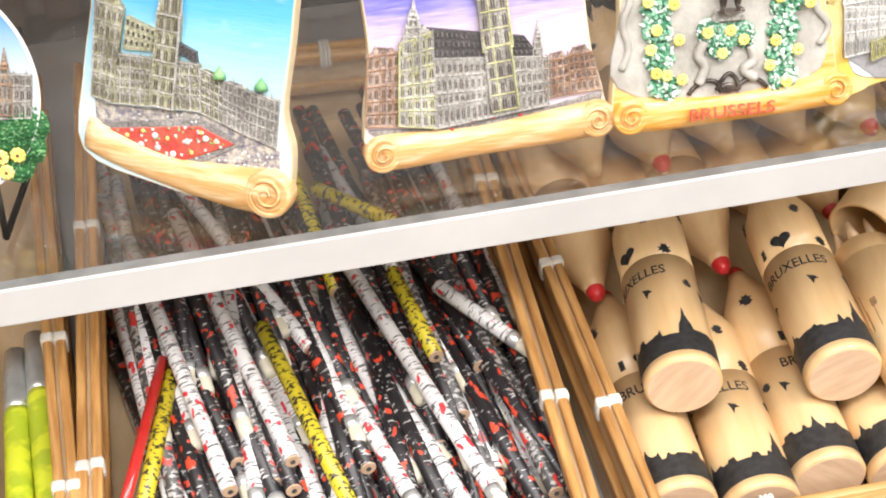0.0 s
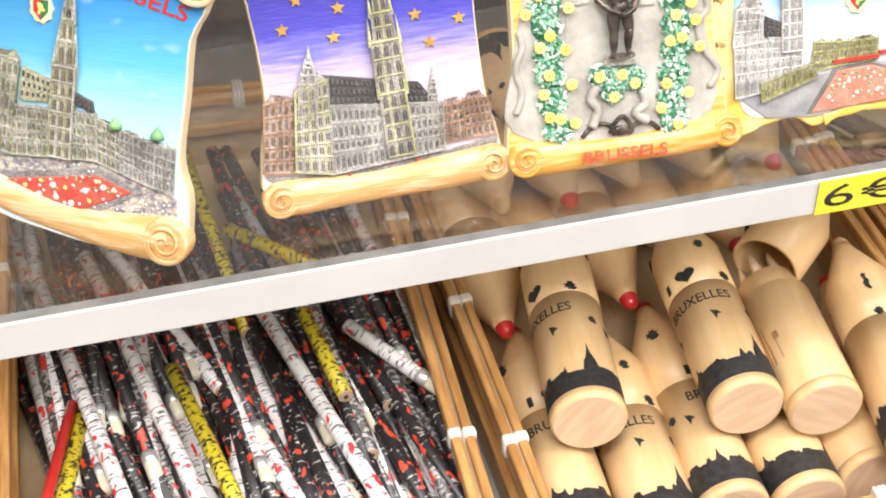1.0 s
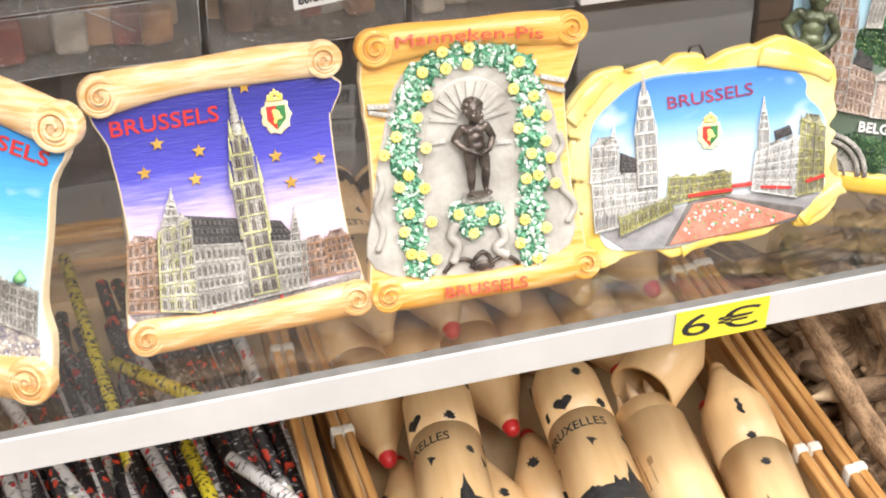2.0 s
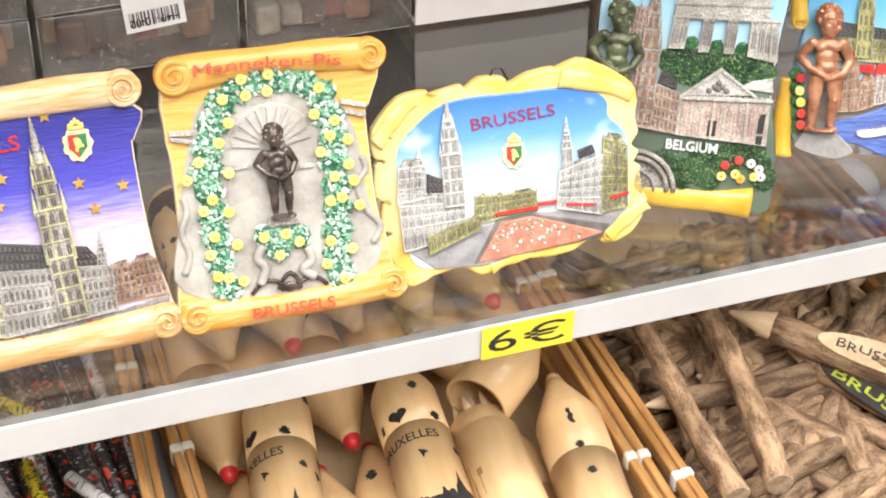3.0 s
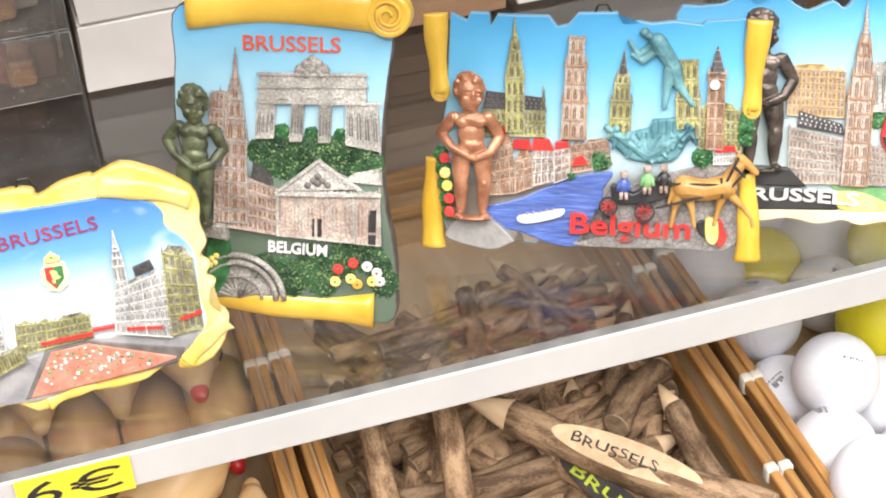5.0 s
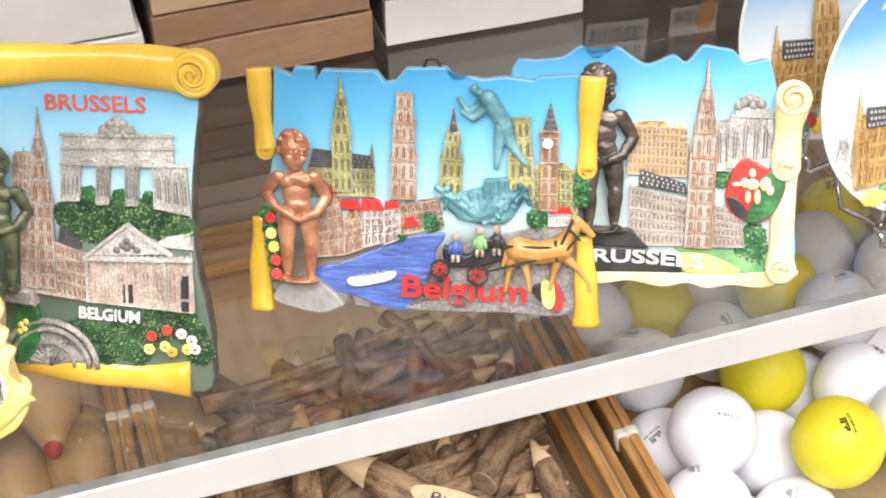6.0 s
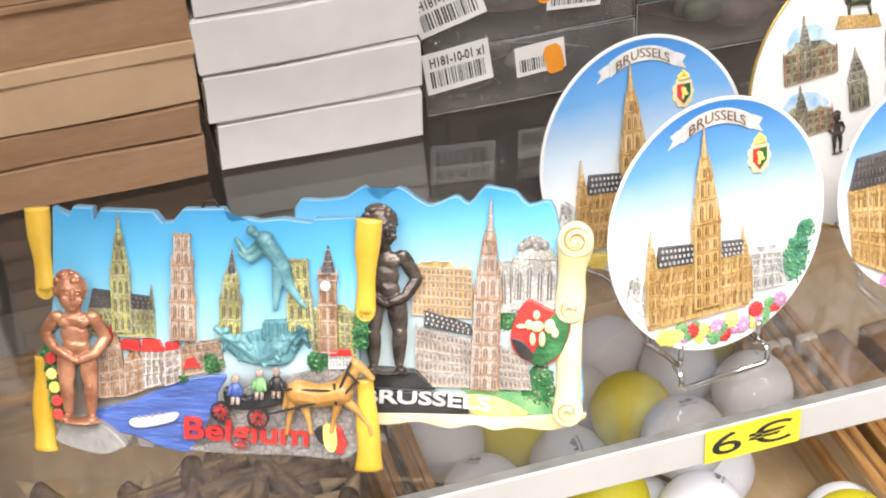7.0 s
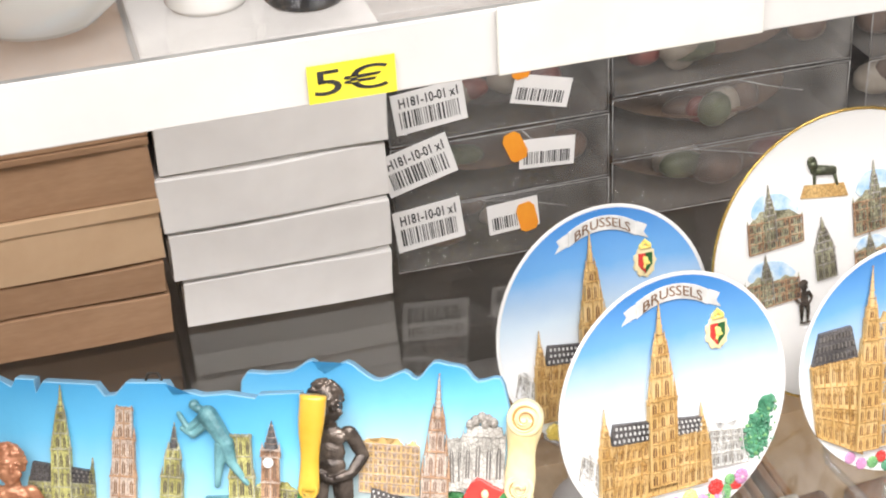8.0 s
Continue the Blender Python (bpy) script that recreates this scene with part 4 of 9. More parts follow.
# ---- boxes and packed goods at the back of the glass shelf ----
def carton(x0, x1, z0, z1, y0, depth, m, label, yaw=0.0, flap=0.0, group=""):
    ob = thing("cardboard_box", pose((x0 + x1) / 2, y0, z0, 0, 0, yaw), label, "box", group)
    w, h = (x1 - x0) / 2, z1 - z0
    bm = bmesh.new()
    box(bm, (-w, 0.0, 0.0), (w, depth, h - 0.0012), 0.0006)
    bmesh.ops.subdivide_edges(bm, edges=[e for e in bm.edges if e.calc_length() > 0.01], cuts=5, use_grid_fill=True)
    for v in bm.verts:
        v.co += Vector((0.0005 * math.sin(v.co.z * 100 + z0 * 300), 0.0008 * math.sin(v.co.x * 45 + z0 * 500), 0.0004 * math.sin(v.co.x * 70 + z0 * 900) * (v.co.z > h * 0.5)))
    part("carton", bm, m, ob)
    bm = bmesh.new()
    if flap:
        box(bm, (-w - 0.0004, -0.0016, h * (1 - flap)), (w + 0.0003, depth + 0.001, h), 0.0003)
    else:
        box(bm, (-w + 0.0006, 0.0022, h - 0.0013), (w - 0.0006, depth, h - 0.0001), 0.0003)
    part("lid", bm, m, ob)
    # a thin dark panel over the left side stands in for its shade
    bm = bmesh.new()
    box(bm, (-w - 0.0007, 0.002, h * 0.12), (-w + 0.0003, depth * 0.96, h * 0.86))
    part("side_fold", bm, CARD_SHADE, ob, "dark panel painted as shade on the side")
    return ob


for z0, z1, x0, x1, m, flap in ((1.0, 1.0225, 0.427, 0.529, KRAFT, 0.0), (1.0228, 1.0395, 0.427, 0.5285, KRAFT, 0.0), (1.0398, 1.0715, 0.4285, 0.5305, KRAFT_LIGHT, 0.22), (1.0718, 1.102, 0.4275, 0.5300, KRAFT, 0.1), (1.1023, 1.13, 0.427, 0.531, KRAFT, 0.0)):
    carton(x0, x1, z0, z1, 0.249, 0.13, m, "flat brown cardboard box in a stack", 0.4, flap, "brown boxes in the stack")
for z0, z1, x0, x1 in ((1.0, 1.0262, 0.5355, 0.6345), (1.0264, 1.0525, 0.532, 0.6355), (1.0527, 1.0815, 0.5305, 0.6365), (1.0817, 1.112, 0.533, 0.638), (1.1122, 1.14, 0.533, 0.638)):
    carton(x0, x1, z0, z1 - 0.0008, 0.248, 0.13, CARD_WHITE, "flat white cardboard box in a stack", -0.4 + 1.1 * math.sin(z0 * 300), 0.0, "white boxes in the stack")
for z0, z1, x0, x1 in ((1.0, 1.0355, 0.322, 0.4215), (1.0357, 1.066, 0.324, 0.4195), (1.0662, 1.096, 0.323, 0.421)):
    carton(x0, x1, z0 + 0.0, z1, 0.246, 0.12, CARD_WHITE, "white cardboard box in a low stack", 0.0, 0.0, "white boxes in the low stack")


def barcode(x, z, w, h, y, tilt, parent, code="", flip=False):
    """A paper sticker with bars, and its code where it can be read."""
    base = pose(x, y, z, 90, tilt, 0)
    bm = bmesh.new()
    box(bm, (0, 0, 0), (w, h, 0.0002), 0.0)
    lab = part("sticker", bm, WHITE_PAPER, parent, "white barcode sticker", at=parent.matrix_basis.inverted() @ base)
    r2 = random.Random(int(x * 9000 + z * 777))
    bm = bmesh.new()
    p = w * 0.08
    while p < w * 0.9:
        s = r2.choice((0.0003, 0.0005, 0.0009))
        box(bm, (p, h * 0.14, 0.0002), (p + s, h * 0.55, 0.0003))
        p += s + r2.choice((0.0004, 0.0007, 0.001))
    part("barcode", bm, INK, lab)
    if code:
        bm = text_mesh(code, 0.0, 0.02)
        for v in bm.verts:
            q = (w * (0.1 + 0.82 * v.co.x), h * (0.64 + 0.24 * v.co.y))
            v.co = (w - q[0], h - q[1], 0.00035) if flip else (*q, 0.00035)
        part("code", bm, INK, lab)
    return lab


# pale grey that paints highlights onto the plastic's edges and crease
CREASE_GLINT = mat("plastic_crease_glint", (0.42, 0.41, 0.40), (0.22, 0.215, 0.21), 90, 0.2)


SWEETS = [mat("red_foil_wrap", (0.30, 0.07, 0.05), (0.14, 0.03, 0.03), 60, 0.35), mat("green_foil_wrap", (0.14, 0.17, 0.08), (0.07, 0.08, 0.04), 60, 0.35), mat("cream_paper_wrap", (0.50, 0.44, 0.36), (0.30, 0.25, 0.20), 60, 0.5), mat("cocoa_wrap", (0.16, 0.09, 0.06), (0.07, 0.04, 0.03), 60, 0.4)]


TOFFEE = mat("orange_brown_wrap", (0.46, 0.24, 0.10), (0.22, 0.10, 0.05), 50, 0.35)


def clear_pack(x0, x1, z0, z1, y0, depth, goods, label, plate=True):
    """A clear plastic box with dark goods inside."""
    ob = thing("clear_box", pose((x0 + x1) / 2, y0, z0), label, "plastic box", "clear plastic boxes at the back")
    w, h = (x1 - x0) / 2, z1 - z0
    bm = bmesh.new()
    box(bm, (-w, 0.0, 0.0), (w, depth, h), 0.002)
    part("shell", bm, PLASTIC, ob, "creased clear plastic shell", True)
    r3 = random.Random(int(x0 * 7000 + z0 * 900))
    # four wires draw bright edge highlights, the fifth a slanting crease
    for q0, q1 in (((-w, 0, h), (w, 0, h)), ((-w, 0, 0.0006), (w, 0, 0.0006)), ((-w, 0, 0), (-w, 0, h)), ((w, 0, 0), (w, 0, h)), ((-w * r3.uniform(-0.2, 0.4), -0.0002, h * 0.99), (w * r3.uniform(0.2, 0.6), -0.0002, h * r3.uniform(0.5, 0.8)))):
        bm = bmesh.new()
        wire(bm, [Vector(q0), (Vector(q0) + Vector(q1)) / 2 + Vector((0, 0.0005, r3.uniform(-0.0012, 0.0012))), Vector(q1)], 0.00028, 6)
        part("fold", bm, CREASE_GLINT, ob, "pale wire drawn as an edge highlight or crease of the plastic", True)
    bm = bmesh.new()
    if plate:
        lathe(bm, [(0.0, 0.003), (w * 0.5, 0.003), (w * 0.82, 0.009), (w * 0.84, 0.0095), (w * 0.5, 0.006), (0, 0.006)], 30, m=Matrix.Translation((0, depth / 2, 0)) @ Matrix.Diagonal((1, depth / 2 / w, 1, 1)), closed=False)
    else:
        box(bm, (-w * 0.9, depth * 0.25, 0.002), (w * 0.9, depth - 0.008, h * 0.5), 0.002)
    part("goods", bm, goods, ob)
    if plate:
        for q in range(5):
            bm = bmesh.new()
            e = w * r3.uniform(0.12, 0.24)
            ball(bm, (r3.uniform(-w * 0.75, w * 0.75), r3.uniform(0.012, 0.03), h * r3.uniform(0.25, 0.5)), (e, e * 0.6, h * r3.uniform(0.16, 0.3)), 10, 7)
            part("wrapped_sweet", bm, r3.choice(SWEETS), ob, "", True)
    else:
        for q in range(6):
            bm = bmesh.new()
            c = (-w * 0.8 + w * 1.6 * (q + 0.5) / 6, r3.uniform(0.010, 0.02))
            box(bm, (c[0] - w * 0.15, c[1], 0.002), (c[0] + w * 0.15, c[1] + 0.03, h * r3.uniform(0.35, 0.75)), 0.0025, 0, Matrix.Translation((0, 0, 0.001)) @ Matrix.Rotation(r3.uniform(-0.12, 0.12), 4, "Z"))
            part("wrapped_bar", bm, r3.choice([SWEETS[2], SWEETS[3], TOFFEE, TOFFEE, SWEETS[0]]), ob, "", True)
    bm = bmesh.new()
    box(bm, (-w * 0.96, depth - 0.004, 0.001), (w * 0.96, depth - 0.003, h * 0.9))
    part("card_insert", bm, DARK_GOODS, ob, "dark card insert")
    return ob


packs = []
for k in range(4):
    packs.append(clear_pack(0.641, 0.750, 1.0 + 0.0345 * k, 1.0335 + 0.0345 * k, 0.262, 0.13, BROWN_GOODS if k % 2 else DARK_GOODS, "clear plastic box with a boxed plate in a stack"))
for k in range(4):
    clear_pack(0.757, 0.885, 1.0 + 0.0345 * k, 1.0335 + 0.0345 * k, 0.275, 0.13, BROWN_GOODS, "clear plastic box with a brown plate in a stack")
for k in range(4):
    clear_pack(0.893, 1.02, 1.0 + 0.0345 * k, 1.0335 + 0.0345 * k, 0.27, 0.13, DARK_GOODS, "clear plastic box with dark goods in a stack")
barcode(0.6415, 1.0125, 0.034, 0.0225, 0.2612, -6, packs[0], "H181-10-01 x1")
barcode(0.6395, 1.0435, 0.035, 0.022, 0.2612, -15, packs[1], "H181-10-01 x1")
barcode(0.6445, 1.0755, 0.035, 0.021, 0.2612, -6, packs[2], "H181-10-01 x1")
barcode(0.6875, 1.013, 0.026, 0.0165, 0.2612, -4, packs[0])
barcode(0.7035, 1.047, 0.028, 0.0155, 0.2612, 4, packs[1])
barcode(0.700, 1.083, 0.029, 0.015, 0.2612, 14, packs[2])
for px, pz, pk, tilt in ((0.704, 1.0115, 0, -12), (0.7005, 1.0505, 1, -22), (0.702, 1.094, 2, -10)):
    bm = bmesh.new()
    slab(bm, [(0.0, 0.002), (0.002, 0.0), (0.0075, 0.0), (0.0095, 0.003), (0.0095, 0.013), (0.0075, 0.016), (0.002, 0.016), (0.0, 0.013)], 0.0003, 0.0006)
    part("orange_tag", bm, ORANGE_TAG, packs[pk], "small orange price tag", at=packs[pk].matrix_basis.inverted() @ pose(px, 0.2612, pz, 90, tilt, 0))
left_packs = []
for x0, x1, goods, plate in ((0.13, 0.228, BROWN_GOODS, False), (0.232, 0.319, BROWN_GOODS, False), (0.02, 0.126, BROWN_GOODS, False), (-0.09, 0.016, BROWN_GOODS, False), (-0.2, -0.095, DARK_GOODS, False)):
    for k in range(3):
        left_packs.append(clear_pack(x0, x1, 1.0 + 0.0345 * k, 1.0335 + 0.0345 * k, 0.247, 0.13, goods if k else KRAFT_LIGHT, "clear plastic box of brown confectionery in a stack", plate))
barcode(0.172, 1.0195, 0.030, 0.0195, 0.2462, -5, left_packs[0], "H49-10-02", True)
barcode(0.172, 1.040, 0.030, 0.0185, 0.2462, -5, left_packs[1], "H49-10-02", True)


# ---- crockery on the upper shelf ----
GLAZE = mat("white_glaze", (0.82, 0.81, 0.78), (0.79, 0.78, 0.75), 10, 0.12, coat=0.5)
BLACK_GLAZE = mat("black_glaze", (0.012, 0.011, 0.012), None, 20, 0.1, coat=0.5)
top = 1.2405
ob = thing("bowl", pose(0.496, 0.05, top), "white glazed bowl with a floral transfer, on the upper shelf", "bowl")
bm = bmesh.new()
lathe(bm, [(0.0, 0.0), (0.018, 0.0), (0.02, 0.002), (0.036, 0.016), (0.042, 0.034), (0.041, 0.036), (0.034, 0.02), (0.018, 0.006), (0, 0.005)], 48, closed=False)
part("body", bm, GLAZE, ob, "", True)
bm = bmesh.new()
for k in range(14):
    a = -1.9 + 0.035 * (k % 5)
    ball(bm, (0.0405 * math.cos(a + k * 0.02), 0.0405 * math.sin(a + k * 0.02), 0.022 + 0.0011 * k), (0.0022, 0.0012, 0.0022), 8, 6, k % 3)
part("floral_transfer", bm, [RED_INK, YELLOW_LABEL, LIME_INK], ob, "red and yellow painted flowers")
for name, x, r, m, label in (("cup", 0.5435, 0.019, GLAZE, "white glazed cup standing on the upper shelf"), ("cup", 0.571, 0.019, BLACK_GLAZE, "black glazed cup standing on the upper shelf")):
    ob = thing("cup", pose(x, 0.042 if m is GLAZE else 0.034, top), label, "cup", "cups on the upper shelf")
    bm = bmesh.new()
    lathe(bm, [(0.0, 0.0), (r * 0.58, 0.0), (r * 0.66, 0.002), (r * 0.8, 0.05), (r * 0.74, 0.05), (r * 0.58, 0.005), (0, 0.004)], 40, closed=False)
    part("body", bm, m, ob, "", True)
    bm = bmesh.new()
    wire(bm, [Vector((r * 0.7 + 0.011 * math.sin(a), 0, 0.026 - 0.014 * math.cos(a))) for a in [k * math.pi / 8 for k in range(9)]], 0.0028)
    part("handle", bm, m, ob, "", True)
for k, (x, y) in enumerate(((0.64, 0.065), (0.74, 0.07))):
    ob = thing("glass_dish", pose(x, y, top), "clear glass dish on the upper shelf", "dish", "glass dishes")
    bm = bmesh.new()
    lathe(bm, [(0.0, 0.0), (0.026, 0.0), (0.034, 0.006), (0.036, 0.02), (0.034, 0.02), (0.03, 0.007), (0, 0.003)], 44, closed=False)
    part("body", bm, ACRYLIC, ob, "", True)


# ---- relief plaques ----
def loop(points, n=4, rag=0.0, seed=1):
    """A closed smooth curve through points (mm), with a ragged edge; returns metres."""
    out, k = [], len(points)
    r2 = random.Random(seed)
    for i in range(k):
        p0, p1, p2, p3 = (Vector(points[(i + d) % k]) for d in (-1, 0, 1, 2))
        for j in range(n):
            t = j / n
            q = 0.5 * ((2 * p1) + (p2 - p0) * t + (2 * p0 - 5 * p1 + 4 * p2 - p3) * t * t + (3 * p1 - p0 - 3 * p2 + p3) * t**3)
            q += Vector((r2.uniform(-rag, rag), r2.uniform(-rag, rag)))
            out.append((q.x / 1000, q.y / 1000))
    return out


def sheet(name, parent, outline, w0, w1, m, label="", edge=0.6):
    bm = bmesh.new()
    slab(bm, outline, w0 / 1000, w1 / 1000, edge / 1000, 0, 1 if isinstance(m, (list, tuple)) else 0)
    return part(name, bm, m, parent, label)


def spiral(bm, c, r, w, turns=2.2, way=1, squash=1.0, thick=0.16, tilt=0.0):
    pts = []
    for k in range(int(turns * 16) + 1):
        a = way * k * math.tau / 16 + tilt
        q = r * (1 - 0.86 * k / (turns * 16))
        pts.append(Vector(((c[0] + squash * q * math.cos(a)) / 1000, (c[1] + q * math.sin(a)) / 1000, (w + 0.25 * r * k / (turns * 16)) / 1000)))
    wire(bm, pts, [r * thick * (1 - 0.6 * k / len(pts)) / 1000 for k in range(len(pts))], 7)


def smooth(pts, n=5):
    """A smooth open curve through points (mm)."""
    out = []
    for i in range(len(pts) - 1):
        p0, p1, p2, p3 = (Vector(pts[min(max(i + d, 0), len(pts) - 1)]) for d in (-1, 0, 1, 2))
        for j in range(n):
            t = j / n
            out.append(0.5 * ((2 * p1) + (p2 - p0) * t + (2 * p0 - 5 * p1 + 4 * p2 - p3) * t * t + (3 * p1 - p0 - 3 * p2 + p3) * t**3))
    return [*out, Vector(pts[-1])]


def roll(name, parent, a, b, ra, rb, m, w=0.0, bow=0.0, ends=(True, True), label="", flat=0.6):
    """A curled paper edge from a to b (mm): a bowed tapering roll with snail-shell ends and a lap line along it."""
    a2, b2 = Vector(a), Vector(b)
    d = (b2 - a2).normalized()
    side = Vector((-d.y, d.x))
    bm = bmesh.new()
    n, seg, rings = 22, 18, []
    for k in range(n + 1):
        s = k / n
        c = a2.lerp(b2, s) + side * bow * 4 * s * (1 - s)
        r = ra + (rb - ra) * s + 0.35 * math.sin(s * 9 + ra)
        r *= 1 - 0.10 * math.sin(s * math.pi)
        ring = []
        for j in range(seg):
            t = j * math.tau / seg
            q = r * (1 + 0.02 * math.sin(3 * t + s * 11))
            if 2 < j < 5:
                q *= 1.05
            h = c + side * q * math.cos(t)
            ring.append(bm.verts.new((h.x / 1000, h.y / 1000, (w + r * flat + q * flat * math.sin(t)) / 1000)))
        rings.append(ring)
    for p, q in zip(rings, rings[1:]):
        for j in range(seg):
            bm.faces.new((p[j], p[(j + 1) % seg], q[(j + 1) % seg], q[j]))
    bm.faces.new(rings[0][::-1])
    bm.faces.new(rings[-1])
    bmesh.ops.recalc_face_normals(bm, faces=bm.faces[:])
    ob = part(name, bm, m, parent, label, True)
    for on, c, r, way in ((ends[0], a2, ra, 1), (ends[1], b2, rb, -1)):
        if on:
            bm = bmesh.new()
            t = Matrix.Translation((c.x / 1000, c.y / 1000, (w + r * flat) / 1000))
            lathe(bm, [(r * 0.98 / 1000, -r * flat * 0.6 / 1000), (r * 1.0 / 1000, r * flat * 0.75 / 1000), (r * 0.9 / 1000, r * flat * 1.02 / 1000), (r * 0.78 / 1000, r * flat * 0.96 / 1000), (0, r * flat * 0.7 / 1000)], 28, closed=False)
            bmesh.ops.transform(bm, matrix=t, verts=bm.verts)
            curl = part("curl", bm, m, ob, "snail-shell curl", True)
            bm = bmesh.new()
            spiral(bm, (c.x, c.y), r * 0.80, w + r * flat * 1.78, 2.1, way, 1.0, 0.13)
            wound = part("curl_line", bm, CURL, ob, "brown shaded spiral", True)
            bm = bmesh.new()
            spiral(bm, (c.x, c.y), r * 0.92, w + r * flat * 1.80, 2.1, way, 1.0, 0.12, 0.4)
            part("curl_lap", bm, m, ob, "", True)
    return ob


def quad_at(q, s, h):
    """A point of the quad bl, br, tr, tl at fractions s along and h up."""
    bl, br, tr, tl = (Vector(p) for p in q)
    return bl.lerp(br, s).lerp(tl.lerp(tr, s), h)


def bar(bm, p, q, width, w0, w1, mi=0):
    """A raised straight rib from p to q (mm)."""
    p, q = Vector(p), Vector(q)
    d = (q - p).normalized() if (q - p).length > 1e-6 else Vector((1, 0))
    s = Vector((-d.y, d.x)) * width / 2
    pts = [p - s, q - s, q + s, p + s]
    lo = [bm.verts.new((v.x / 1000, v.y / 1000, w0 / 1000)) for v in pts]
    k = s * 0.7
    hi = [bm.verts.new((v.x / 1000, v.y / 1000, w1 / 1000)) for v in (p - k, q - k, q + k, p + k)]
    for f in ((hi[0], hi[1], hi[2], hi[3]), *((lo[i], lo[(i + 1) % 4], hi[(i + 1) % 4], hi[i]) for i in range(4))):
        bm.faces.new(f).material_index = mi


def lancet(bm, q, s, h0, h1, half, w, mi):
    """One dark pointed window on a front: a flat inlay with a peaked head."""
    hm = h0 + (h1 - h0) * 0.7
    pts = [quad_at(q, s - half, h0), quad_at(q, s + half, h0), quad_at(q, s + half, hm), quad_at(q, s, h1), quad_at(q, s - half, hm)]
    bm.faces.new([bm.verts.new((p.x / 1000, p.y / 1000, w / 1000)) for p in pts]).material_index = mi


def facade(name, parent, q, w, deep, rows, cols, mats, label="", arches=False, seed=3, gables=0.0):
    """A front in relief: wall slab, pointed windows with mullions and hoods, buttresses, string courses, and a spiky broken roof line."""
    cols = max(cols, int(cols * 1.45)) if cols > 2 else cols
    bm = bmesh.new()
    r2 = random.Random(seed + int(abs(q[0][0]) * 7))
    top = [quad_at(q, 1, 1), quad_at(q, 0, 1)]
    face = w + deep
    size = ((Vector(q[1]) - Vector(q[0])).length / cols, (Vector(q[3]) - Vector(q[0])).length / rows)
    tall = (Vector(q[3]) - Vector(q[0])).length
    if gables:
        top = []
        k = max(2, cols // 3)
        for i in range(k, 0, -1):
            g = gables * r2.uniform(0.7, 1.3)
            top += [quad_at(q, i / k - 0.06 / k, 1), quad_at(q, (i - 0.22) / k, 1 + 0.35 * g), quad_at(q, (i - 0.30) / k, 1 + 0.38 * g), quad_at(q, (i - 0.46) / k, 1 + g), quad_at(q, (i - 0.54) / k, 1 + g), quad_at(q, (i - 0.70) / k, 1 + 0.38 * g), quad_at(q, (i - 0.78) / k, 1 + 0.35 * g), quad_at(q, (i - 0.94) / k, 1)]
    else:
        for i in range(cols * 2):
            c0, c1 = quad_at(q, (i + 0.5) / cols / 2, 0.99), quad_at(q, (i + 0.5) / cols / 2, 1.0 + 0.55 / tall)
            bar(bm, c0, c1, size[0] * 0.26, w + deep * 0.5, face + 0.1, 2)
    for i in range(0, cols + 1, 2):
        c0, c1 = quad_at(q, i / cols, 0.97), quad_at(q, i / cols, 1.0 + r2.uniform(1.0, 2.6) / tall)
        rod(bm, (c0.x / 1000, c0.y / 1000, (w + deep * 0.7) / 1000), (c1.x / 1000, c1.y / 1000, (w + deep * 0.7) / 1000), 0.00042, 0.00006, 5, 2 if i % 4 else 0)
    slab(bm, [(p.x / 1000, p.y / 1000) for p in [quad_at(q, 0, 0), quad_at(q, 1, 0), *top]], w / 1000, face / 1000, 0.0)
    weights = [r2.uniform(0.7, 1.3) * (1.35 if j == 0 else 1.0) for j in range(rows)]
    levels = [sum(weights[:j]) / sum(weights) for j in range(rows + 1)]
    for j in range(rows):
        y0, y1 = levels[j], levels[j + 1]
        for i in range(cols):
            s = (i + 0.5 + r2.uniform(-0.05, 0.05)) / cols
            a, b = y0 + (y1 - y0) * r2.uniform(0.14, 0.22), y0 + (y1 - y0) * r2.uniform(0.76, 0.9)
            lancet(bm, q, s, a, b, r2.uniform(0.19, 0.27) / cols, face + 0.05, 1)
            bar(bm, quad_at(q, s, a), quad_at(q, s, b), size[0] * 0.12, face, face + 0.28, 2 if (i + j) % 3 else 0)
            if arches or (i + j) % 2:
                m = quad_at(q, s, b + 0.10 * (y1 - y0))
                for e in (-1, 1):
                    bar(bm, quad_at(q, s + e * 0.36 / cols, b - 0.26 * (y1 - y0)), m, min(0.32, size[1] * 0.1), face, face + 0.45, 2)
    for i in range(cols + 1):
        wide = size[0] * (0.26 if i % 3 == 0 else 0.14)
        bar(bm, quad_at(q, i / cols, 0), quad_at(q, i / cols, 1 + 0.02 * (i % 2)), wide, face, face + (0.8 if i % 3 == 0 else 0.45), 0 if i % 2 else 2)
    for j in range(rows + 1):
        thin = 0.42 if j in (0, rows) else 0.28
        bar(bm, quad_at(q, 0, levels[j]), quad_at(q, 1, levels[j]), min(thin, size[1] * 0.16), face, face + 0.6, 2)
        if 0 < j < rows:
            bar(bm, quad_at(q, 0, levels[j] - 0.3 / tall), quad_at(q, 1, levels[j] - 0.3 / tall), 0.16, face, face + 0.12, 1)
    return part(name, bm, mats, parent, label)


